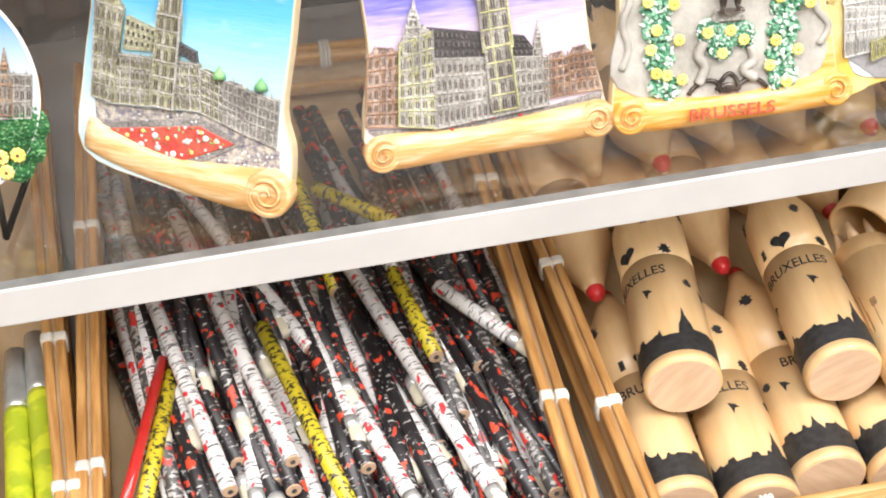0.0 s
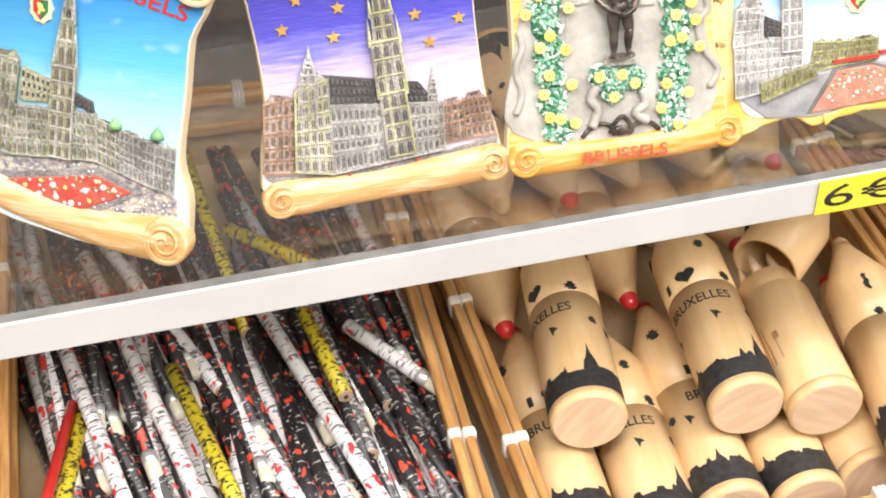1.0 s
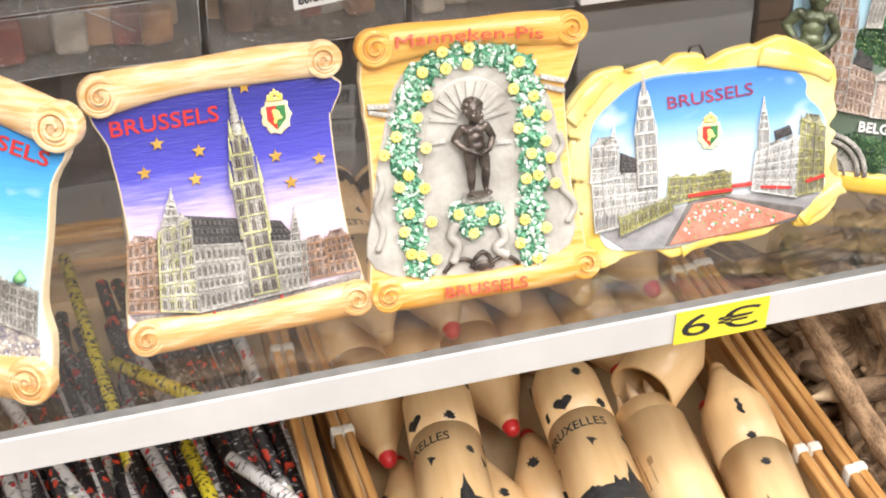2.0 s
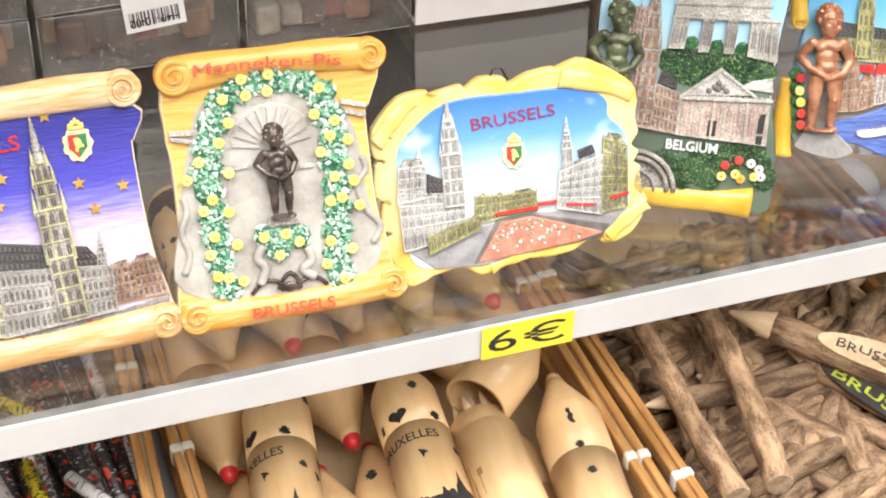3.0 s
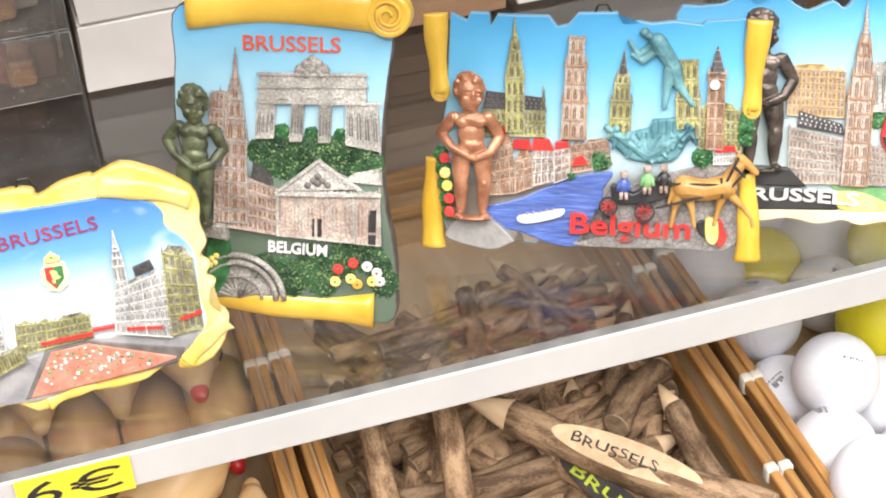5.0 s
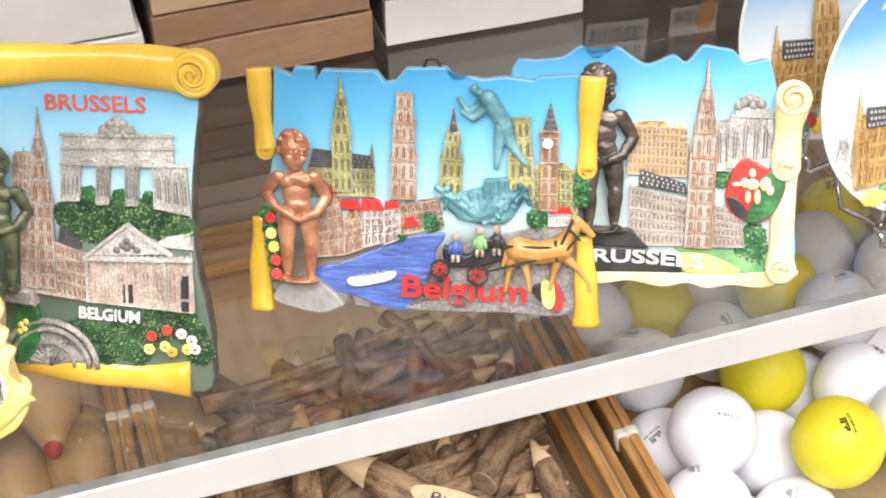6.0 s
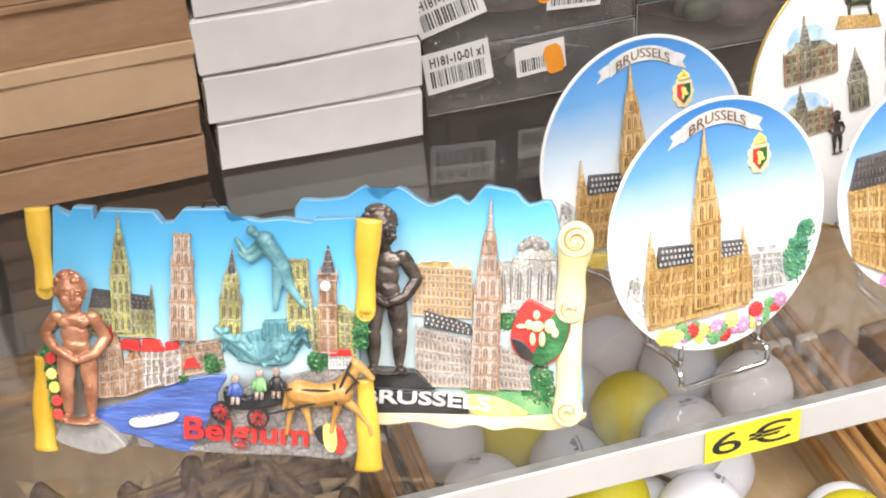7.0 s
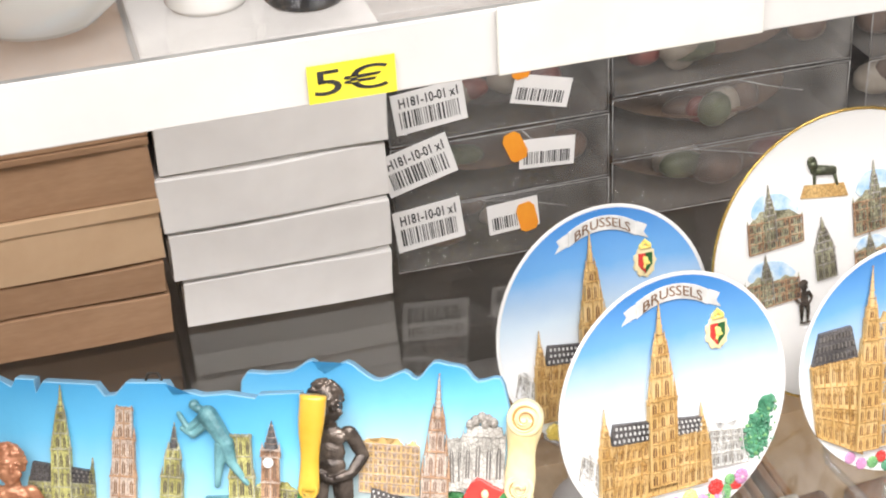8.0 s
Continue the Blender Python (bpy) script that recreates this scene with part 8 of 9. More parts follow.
for u in ((-40.7, 55.4), (-36.7, 52.1), (-14.1, 56.9), (-16.8, 53.0), (-32.2, 49.4)):
    ball(bm, Vector((*u, 4.4)) / 1000, (0.0013, 0.0014, 0.0012), 10, 7)
ob = part("fountain_base", bm, TEAL, p, "teal rocky fountain base", True)
mod = ob.modifiers.new("fuse", "REMESH")
mod.mode, mod.voxel_size, mod.use_smooth_shade = "VOXEL", 0.00028, True
bm = bmesh.new()
for a, b, ra, rb in (((-19.4, 78.6), (-22.6, 83.6), 2.9, 3.2), ((-22.6, 83.6), (-26.0, 88.4), 3.2, 3.6), ((-26.0, 88.6), (-29.6, 90.8), 1.7, 1.6), ((-19.6, 78.6), (-17.6, 72.0), 2.9, 2.0), ((-17.6, 72.0), (-13.6, 66.4), 1.9, 1.2), ((-13.6, 66.4), (-12.0, 64.6), 1.2, 1.0), ((-21.2, 78.2), (-22.0, 71.4), 2.6, 1.9), ((-22.0, 71.4), (-22.8, 63.4), 1.8, 1.0), ((-27.6, 88.0), (-33.0, 83.2), 1.7, 1.2), ((-33.0, 83.2), (-36.4, 88.6), 1.2, 0.9), ((-26.2, 85.4), (-31.2, 81.0), 1.6, 1.2), ((-31.2, 81.0), (-35.2, 83.4), 1.2, 0.9)):
    rod(bm, Vector((*a, 2.8)) / 1000, Vector((*b, 2.8)) / 1000, ra / 1000, rb / 1000, 10)
    ball(bm, Vector((*b, 2.8)) / 1000, (rb / 1000,) * 3, 10, 7)
    ball(bm, Vector((*a, 2.8)) / 1000, (ra / 1000,) * 3, 10, 7)
ball(bm, Vector((*(-30.8, 92.0), 3.0)) / 1000, (0.0019, 0.0019, 0.0019), 12, 8)
ob = part("thrower_statue", bm, TEAL, p, "teal statue of a throwing figure", True)
mod = ob.modifiers.new("fuse", "REMESH")
mod.mode, mod.voxel_size, mod.use_smooth_shade = "VOXEL", 0.0003, True
bm = bmesh.new()
slab(bm, loop([(-41.8, 34.1), (-34.0, 30.6), (-28.3, 34.4), (-19.8, 36.0), (-20.5, 29.5), (-28.3, 26.8), (-38.2, 26.1), (-41.8, 28.2)], 3), 0.002, 0.0055, 0.0008)
ob = part("carriage_body", bm, BLACK_PAINT, p, "black open carriage")
for c, r in (((-43.2, 25.7), 3.7), ((-29.4, 23.7), 4.0)):
    bm = bmesh.new()
    lathe(bm, [(r * 0.84 / 1000, 0.0055), (r / 1000, 0.0055), (r / 1000, 0.0072), (r * 0.84 / 1000, 0.0072), (r * 0.84 / 1000, 0.0055)], 22, 0, Matrix.Translation((c[0] / 1000, c[1] / 1000, 0)), closed=False)
    for k in range(10):
        a = k * math.tau / 10
        bar(bm, c, (c[0] + r * 0.9 * math.cos(a), c[1] + r * 0.9 * math.sin(a)), 0.42, 5.6, 6.6, 1)
    rod(bm, (c[0] / 1000, c[1] / 1000, 0.0056), (c[0] / 1000, c[1] / 1000, 0.0076), r * 0.2 / 1000, r * 0.16 / 1000, 10, 0)
    part("wheel", bm, [BLACK_PAINT, RED_PAINT], ob, "spoked black and red wheel")
for c, m in (((-37.5, 33.6), WATER), ((-28.6, 35.8), GREEN_LIGHT), ((-22.4, 36.4), BLACK_PAINT)):
    bm = bmesh.new()
    ball(bm, Vector((*c, 5.6)) / 1000, (0.0025, 0.0034, 0.0019), 10, 8, 0)
    ball(bm, Vector((c[0], c[1] + 4.4, 5.9)) / 1000, (0.0016, 0.0018, 0.0015), 10, 8, 1)
    for e in (-1, 1):
        rod(bm, Vector((c[0] + e * 1.6, c[1] + 1.6, 6.4)) / 1000, Vector((c[0] + e * 2.4, c[1] - 1.8, 7.2)) / 1000, 0.0008, 0.0006, 7)
        rod(bm, Vector((c[0] + e * 0.9, c[1] - 2.4, 6.6)) / 1000, Vector((c[0] + e * 1.0, c[1] - 5.0, 7.4)) / 1000, 0.0008, 0.0007, 7, 1)
    part("rider", bm, [m, STONE_ROSE], ob, "plain little painted doll", True)
bm = bmesh.new()
for a, b, ra, rb in (((-14.6, 33.4), (-7.0, 32.2), 4.7, 4.3), ((-7.0, 32.2), (1.0, 34.0), 4.3, 4.5), ((1.6, 35.6), (6.4, 43.2), 3.6, 2.2), ((6.2, 44.4), (9.4, 42.2), 2.3, 1.7), ((9.4, 42.2), (12.2, 39.4), 1.7, 1.2), ((5.2, 45.6), (5.6, 47.6), 0.7, 0.3), ((-16.0, 31.4), (-18.0, 25.0), 2.6, 1.2), ((-18.0, 25.0), (-19.3, 17.8), 1.1, 0.8), ((-13.0, 30.8), (-11.4, 24.4), 2.4, 1.2), ((-11.4, 24.4), (-10.4, 18.1), 1.1, 0.8), ((-0.1, 30.6), (-1.6, 24.6), 2.1, 1.1), ((-1.6, 24.6), (-2.9, 19.0), 1.0, 0.8), ((2.0, 31.4), (7.4, 26.4), 2.0, 1.1), ((7.4, 26.4), (11.0, 21.6), 1.0, 0.7), ((11.0, 21.6), (11.6, 18.6), 0.8, 0.8), ((-18.6, 33.0), (-20.6, 26.0), 1.2, 0.5)):
    rod(bm, Vector((*a, 5.0)) / 1000, Vector((*b, 5.0)) / 1000, ra / 1000, rb / 1000, 10)
    ball(bm, Vector((*a, 5.0)) / 1000, (ra / 1000,) * 3, 10, 7)
    ball(bm, Vector((*b, 5.0)) / 1000, (rb / 1000,) * 3, 10, 7)
horse = part("horse", bm, HORSE, p, "tan painted carriage horse", True)
mod = horse.modifiers.new("fuse", "REMESH")
mod.mode, mod.voxel_size, mod.use_smooth_shade = "VOXEL", 0.0003, True
bm = bmesh.new()
for a, b in (((-25.5, 25.7), (1.2, 32.9)), ((1.3, 32.2), (6.7, 38.8)), ((-0.9, 37.9), (-0.4, 30.0)), ((3.9, 42.3), (8.1, 38.1)), ((5.3, 45.9), (1.2, 36.5)), ((-19.8, 35.3), (1.2, 35.1))):
    rod(bm, Vector((*a, 8.4)) / 1000, Vector((*b, 8.4)) / 1000, 0.0005, 0.0005, 6)
part("harness", bm, BLACK_PAINT, p, "dark leather harness")
letters("lettering", "Belgium", (-58.1, 11.3), (-11.8, 9.9), 10.8, 2.0, RED_PAINT, p, 0.0030, 0.02, label="bold raised red letters Belgium")
sheet("flag_stripe", p, loop([(-9.4, 18.6), (-6.8, 20.2), (-5.6, 17.6), (-5.2, 13.6), (-7.8, 14.4)], 3), 1.6, 3.6, BLACK_PAINT, "black third of a map-shaped flag", 0.4)
sheet("flag_stripe", p, loop([(-6.1, 20.6), (-3.2, 21.0), (-1.4, 20.0), (-1.0, 13.4), (-3.0, 10.6), (-5.8, 13.0)], 3), 1.6, 4.4, ROSE_YELLOW, "yellow third of a map-shaped flag", 0.6)
sheet("flag_stripe", p, loop([(-1.6, 20.2), (0.6, 19.4), (1.0, 16.6), (2.4, 14.6), (1.0, 10.4), (-1.6, 10.8)], 3), 1.6, 4.1, RED_PAINT, "red third of a map-shaped flag", 0.6)
sheet("plinth", p, loop([(-105.6, 14.8), (-100.3, 20.1), (-89.4, 19.7), (-80.1, 11.7), (-81.6, 9.5), (-89.7, 7.0), (-105.0, 11.1)], 3), 0.6, 5.0, STONE_NICHE_GREY, "grey stone plinth")
figurine(p, (-96.2, 20.2), (-96.1, 78.3), 2.0, COPPER, 0.62, "copper painted boy figure")
leaves("flower_stem", p, [(*(-108.3, 44.3), 3.2), (*(-107.4, 38.4), 3.2), (*(-106.5, 32.6), 3.2), (*(-106.0, 26.7), 3.2), (*(-105.4, 20.8), 3.0)], 1.4, [GREEN, GREEN_LIGHT], 12, "moulded green leaves", 1.5, 2.0)
for c, m in (((-106.5, 43.3), RED_PAINT), ((-106.4, 37.4), ROSE_YELLOW), ((-105.5, 32.3), ROSE_YELLOW), ((-104.8, 27.2), RED_PAINT), ((-104.7, 22.0), RED_PAINT)):
    rose(p, c, 2.4, 4.0, [m, m])
hook(p, (-46.5, 99.4))

# plaque with the dark figure and a heraldic shield
p = plaque(pose(0.6160, 0.0066, 1.0, 64.8, 0, -21.9), "resin plaque with a dark figure, ornate towers and a shield")
SKY7 = fade("pale_sky_paint", [(0.0, (0.52, 0.62, 0.62)), (0.4, (0.42, 0.64, 0.75)), (0.75, (0.16, 0.48, 0.72)), (1.0, (0.05, 0.31, 0.60))], (46, 98), 0.3)
sheet("board", p, loop([(-96.1, 91.3), (-86.8, 94.3), (-77.5, 95.4), (-70.5, 99.5), (-65.3, 95.1), (-57.8, 99.2), (-50.8, 94.8), (-45.6, 92.8), (-37.1, 96.2), (-32.4, 93.5), (-26.9, 99.5), (-21.2, 98.9), (-15.4, 97.7), (-10.8, 93.1), (-2.8, 94.3), (0.4, 83.3), (3.7, 69.4), (7.4, 45.9), (8.5, 14.7), (-2.5, 10.3), (-14.2, 11.4), (-23.6, 10.0), (-30.7, 12.0), (-40.1, 10.4), (-52.0, 12.7), (-63.8, 11.3), (-82.9, 13.5), (-93.7, 15.8), (-94.9, 57.0)], 3), -4, 1.0, [SKY7, BLUE_EDGE], "pale blue painted ground")
sheet("parchment_hem", p, loop([(-93.7, 15.8), (-63.9, 15.9), (-36.6, 15.3), (-14.3, 15.0), (7.8, 17.1), (8.8, 14.1), (-2.5, 9.9), (-14.2, 10.8), (-23.5, 9.4), (-30.7, 11.4), (-40.1, 9.8), (-51.9, 12.1), (-63.8, 10.7), (-82.9, 12.2)], 3), 0.4, 2.4, CREAM, "cream torn hem")
roll("side_scroll", p, (6.1, 81.0), (4.1, 55.9), 6.48, 5.32, CREAM, -1, -0.35, (True, True), "curled cream parchment edge")
roll("side_scroll", p, (5.4, 53.0), (3.4, 17.7), 3.93, 5.56, CREAM, -1, -0.58, (False, True), "curled cream parchment edge")
ORN = [ROSE_PALE, ROSE_WASH, STONE_RUST]
PAL = [ROSE_PALE, ROSE_WASH, STONE_LIGHT]
facade("old_house", p, ((-53.1, 52.6), (-31.5, 51.5), (-31.3, 69.2), (-52.8, 70.3)), 0.8, 1.2, 6, 9, [STONE_GOLD_LIGHT, ROSE_WASH, ROSE_PALE], "ochre old houses", gables=0.12)
facade("town_hall_front", p, ((-52.2, 26.1), (-9.9, 25.4), (-11.5, 38.6), (-51.9, 47.8)), 0.9, 1.8, 5, 18, PAL, "rose town hall front", True)
roof("slate_roof", p, ((-49.0, 48.4), (-30.8, 45.0), (-32.1, 49.1), (-48.5, 54.4)), 0.9, 2.0, SLATE, WHITE_PAINT, "dark roof with white dormers")
tower("belfry", p, (-26.9, 25.2), (-24.3, 95.4), 9.72, 1.0, 2.6, ORN, label="orange-brown belfry")
facade("arch_left", p, ((-21.2, 54.0), (-15.4, 54.0), (-15.9, 72.8), (-21.6, 72.2)), 0.8, 1.4, 1, 2, ARCHM, "grey arch pier")
facade("triumphal_arch", p, ((-16.6, 55.2), (-1.6, 55.3), (-1.0, 73.5), (-15.9, 74.0)), 0.8, 1.6, 1, 3, ARCHM, "grey triumphal arch", True)
sheet("arch_attic", p, mm([(-14.8, 73.4), (-1.2, 73.1), (-2.3, 77.0), (-14.3, 77.5)]), 0.8, 2.8, STONE_LIGHT, "pale attic storey")
bm = bmesh.new()
for c in ((-11.5, 79.2), (-9.2, 80.4), (-6.9, 79.6), (-5.2, 78.5), (-13.2, 77.7), (-8.0, 78.1)):
    ball(bm, Vector((*c, 2.0)) / 1000, (0.0018, 0.0022, 0.0014), 9, 6)
part("chariot_group", bm, STONE_GREY, p, "small stone chariot group", True)
leaves("tree", p, [(*(-18.7, 50.4), 3.6), (*(-6.5, 29.0), 5.2), (*(-5.2, 23.0), 4.8), (*(-9.9, 24.2), 4)], 1.4, [GREEN, STONE_OLIVE], 14, "moulded dull green trees", 0.8, 2.0)
sheet("lawn", p, loop([(-36.8, 25.7), (-14.6, 24.1), (-0.5, 21.9), (-2.6, 15.2), (-19.1, 17.4)], 4), 0.8, 1.9, GREEN_LIGHT, "green lawn")
sheet("gold_ground", p, loop([(-36.2, 22.0), (-26.2, 22.8), (-16.8, 19.8), (-11.4, 15.4), (-30.7, 15.4)], 3), 1.4, 2.6, ROSE_YELLOW, "yellow ground")
sheet("title_band", p, mm([(-83.0, 15.3), (-32.5, 15.6), (-33.2, 21.5), (-36.8, 22.6), (-83.0, 25.7)]), 1.4, 2.8, BLACK_PAINT, "dark title band")
letters("lettering", "BRUSSELS", (-72.2, 19.1), (-24.7, 16.9), 5.32, 2.8, WHITE_PAINT, p, 0.0016, 0.025, 0.93, "bold raised white letters BRUSSELS")
sheet("plinth", p, mm([(-68.7, 25.9), (-45.1, 25.0), (-51.7, 32.2), (-67.6, 33.2)]), 0.8, 5.0, BLACK_PAINT, "dark plinth")
figurine(p, (-63.0, 31.5), (-63.6, 95.0), 1.2, BRONZE, 0.5, "dark bronze boy figure", turn=0.5)
sh = sheet("shield", p, loop([(-10.9, 59.0), (-5.1, 56.4), (4.3, 51.2), (1.8, 40.5), (-4.4, 34.8), (-13.8, 37.4), (-17.4, 43.9), (-15.3, 52.8)], 3), 1.0, 4.0, RED_PAINT, "red and green heraldic shield")
sheet("shield_half", sh, loop([(-1.6, 54.3), (4.1, 50.8), (1.7, 40.8), (-4.2, 35.3), (-10.2, 35.9), (-5.9, 45.8)], 3), 3.6, 4.4, GREEN, "green half of the shield")
sheet("shield_foot", sh, loop([(-17.1, 44.5), (-12.2, 43.3), (-7.9, 36.8), (-13.8, 37.6)], 3), 3.6, 4.3, BLACK_PAINT, "black foot of the shield")
bm = bmesh.new()
for c, rx, ry in (((-7.7, 49.3), 2.6, 2.2), ((-10.6, 49.9), 1.6, 2.0), ((-3.1, 49.4), 2.2, 2.8), ((-1.3, 47.0), 1.5, 2.0), ((-5.9, 44.6), 1.3, 3.0), ((-9.3, 44.6), 1.2, 2.6), ((-7.9, 53.5), 1.4, 1.8), ((-13.5, 49.3), 2.0, 0.9)):
    ball(bm, Vector((*c, 4.6)) / 1000, (rx / 1000, ry / 1000, 0.0011), 10, 7)
part("charge", bm, CREAM, sh, "pale carved rider charge", True)


# ---- souvenir plates on stands ----
RIM_WHITE = mat("white_porcelain", (0.84, 0.84, 0.83), (0.80, 0.80, 0.79), 10, 0.15, coat=0.5)
PLATE_SKY = fade("plate_sky_glaze", [(0.0, (0.78, 0.79, 0.80)), (0.3, (0.58, 0.70, 0.80)), (0.65, (0.15, 0.38, 0.72)), (1.0, (0.05, 0.23, 0.60))], (-12, 46), 0.18, clouds=0.0, bump=0.02, coat=0.5)
GOLD_RIM = mat("gilt_rim", (0.62, 0.42, 0.12), None, 30, 0.25, metal=0.8)


def souvenir_plate(m, r, label, ground, rim=RIM_WHITE, rim_w=0.032, squash=1.0):
    ob = thing("souvenir_plate", m, label, "plate", "souvenir plates on the glass shelf")
    bm = bmesh.new()
    lathe(bm, [(0, -0.0035), (r * 0.6, -0.0035), (r * 0.9, -0.001), (r, 0.0012), (r * 0.995, 0.002), (r * (1 - rim_w), 0.0012), (r * 0.8, 0.0002), (0, 0.0)], 72, closed=False)
    for v in bm.verts:
        v.co.x *= squash
    part("dish", bm, rim, ob, "white glazed rim and body", True)
    bm = bmesh.new()
    lathe(bm, [(r * (1 - rim_w), 0.0014), (r * 0.8, 0.0005), (r * 0.4, 0.0003), (0, 0.0003)], 72, closed=False)
    for v in bm.verts:
        v.co.x *= squash
    part("painted_ground", bm, ground, ob, "glazed picture ground", True)
    return ob


def wire_stand(m, w=0.044, label="bent chrome wire plate stand"):
    """Two upturned hooks under the plate's rim, joined in front by a low bar, with struts leaning behind."""
    ob = thing("plate_stand", m, label, "plate stand", "wire plate stands")
    bm = bmesh.new()
    h = w / 2
    wire(bm, [Vector(q) for q in ((-h, 0.006, 0.0085), (-h, 0.0012, 0.0078), (-h, 0, 0.0065), (-h, 0, 0.0028), (-h + 0.0016, 0, 0.0012), (h - 0.0016, 0, 0.0012), (h, 0, 0.0028), (h, 0, 0.0065), (h, 0.0012, 0.0078), (h, 0.006, 0.0085))], 0.0011, 8)
    for e in (-1, 1):
        wire(bm, [Vector(q) for q in ((e * h * 0.9, 0.0045, 0.0185), (e * h * 0.9, 0.0045, 0.0095), (e * h * 0.9, 0.006, 0.0075), (e * h * 0.9, 0.014, 0.0065), (e * h * 0.9, 0.03, 0.0012), (e * h * 0.8, 0.042, 0.02), (e * h * 0.7, 0.052, 0.058))], 0.0011, 8)
    part("wire_frame", bm, CHROME, ob, "", True)
    return ob


GOLDM = [STONE_GOLD_LIGHT, GOLD_WASH, STONE_GOLD]


def town_plate(base, r, squash=1.0):
    """Fills a plate with the moulded town hall, banner, arms, trees and flowers. Plate units: fractions of its radius."""
    R = r * 1000
    S = lambda x, y: (x * R * squash, y * R)  # noqa: E731
    facade("town_hall_front", base, (S(-0.66, -0.70), S(0.27, -0.69), S(0.26, -0.28), S(-0.60, -0.24)), 0.2, 1.8, 3, 12, GOLDM, "ochre town hall front", True)
    roof("slate_roof", base, (S(-0.57, -0.24), S(0.25, -0.29), S(0.22, -0.16), S(-0.54, -0.07)), 0.2, 1.8, SLATE, WHITE_PAINT, "dark roof with white dormers")
    tower("belfry", base, S(-0.13, -0.62), S(-0.137, 0.79), 0.235 * R, 0.2, 2.8, GOLDM, label="tall ochre belfry")
    tower("turret", base, S(-0.62, -0.66), S(-0.62, 0.06), 0.11 * R, 0.2, 2.6, GOLDM, label="corner turret")
    tower("turret", base, S(0.25, -0.66), S(0.225, -0.06), 0.09 * R, 0.2, 2.4, GOLDM, label="corner turret")
    facade("pale_house", base, (S(0.29, -0.60), S(0.66, -0.62), S(0.62, -0.34), S(0.3, -0.30)), 0.2, 0.8, 4, 7, [WHITE_PAINT, GREY_WASH, STONE_LIGHT], "white sketched houses", gables=0.2)
    facade("pale_house", base, (S(-0.84, -0.44), S(-0.68, -0.6), S(-0.67, -0.36), S(-0.8, -0.26)), 0.2, 0.6, 3, 3, [WHITE_PAINT, GREY_WASH, STONE_LIGHT], "white sketched houses", gables=0.2)
    leaves("tree", base, [(*S(0.68, -0.44), 0.11 * R), (*S(0.78, -0.34), 0.12 * R), (*S(0.84, -0.2), 0.09 * R), (*S(0.74, -0.54), 0.09 * R), (*S(0.8, -0.45), 0.1 * R)], 0.05 * R, [MINT, GREEN_LIGHT], 5, "moulded green tree", 0.4, 1.8)
    bm = bmesh.new()
    pts = [S(-0.32 + 0.062 * k, 0.91 - 0.09 * ((k - 5) / 5) ** 2) for k in range(11)]
    low = [S(-0.32 + 0.062 * k, 0.79 - 0.09 * ((k - 5) / 5) ** 2) for k in range(11)]
    slab(bm, mm(pts + low[::-1]), 0.0003, 0.0014, 0.0003)
    for sx in (-1, 1):
        slab(bm, mm([S(sx * 0.27 - 0.01, 0.79), S(sx * 0.3 - 0.01, 0.71), S(sx * 0.43 - 0.01, 0.66), S(sx * 0.39 - 0.01, 0.72), S(sx * 0.43 - 0.01, 0.78), S(sx * 0.33 - 0.01, 0.82)]), 0.0003, 0.0009, 0.0002)
    part("banner", bm, WHITE_PAINT, base, "white ribbon banner")
    a, b = S(-0.265, 0.735), S(0.245, 0.735)
    letters("lettering", "BRUSSELS", a, b, 0.075 * R, 1.5, BROWN_WASH, base, 0.0003, 0.0, 0.085 * R, "dark red letters BRUSSELS")
    crest(base, S(0.383, 0.47), 0.13 * R, 0.3, RED_PAINT, GREEN, ROSE_YELLOW, CREAM)
    rr = random.Random(8)
    for k in range(34):
        x = -0.52 + 1.1 * k / 33
        y = -0.86 + 0.32 * x * x + rr.uniform(-0.05, 0.07)
        rose(base, S(x, y), rr.uniform(0.045, 0.075) * R, 0.6, rr.choice(([RED_PAINT, RED_PAINT], [ROSE_YELLOW, ROSE_YELLOW], [PINK, WHITE_PAINT], [GREEN_LIGHT, MINT])))


PLATE_C = (-1.8, 61.2)
m1 = pose(0.6988, 0.0310, 1.0, 76.0, 0, 12.0) @ Matrix.Translation((PLATE_C[0] / 1000, PLATE_C[1] / 1000, 0)) @ Matrix.Rotation(radians(-7), 4, "Z")
town_plate(souvenir_plate(m1, 0.0495, "glazed souvenir plate with a moulded town hall and blue sky", PLATE_SKY), 0.0495)
wire_stand(pose(0.6915, 0.0265, 1.0, 0, 0, 6), 0.038)
PLATE_C = (-6.8, 59.0)
m2 = pose(0.6987, 0.0918, 1.0, 76.0, 0, 12.0) @ Matrix.Translation((PLATE_C[0] / 1000, PLATE_C[1] / 1000, 0)) @ Matrix.Rotation(radians(-7), 4, "Z")
town_plate(souvenir_plate(m2, 0.0495, "glazed souvenir plate with a moulded town hall, standing behind", PLATE_SKY), 0.0495)
wire_stand(pose(m2.translation.x, m2.translation.y - 0.018, 1.0, 0, 0, 12), 0.038)

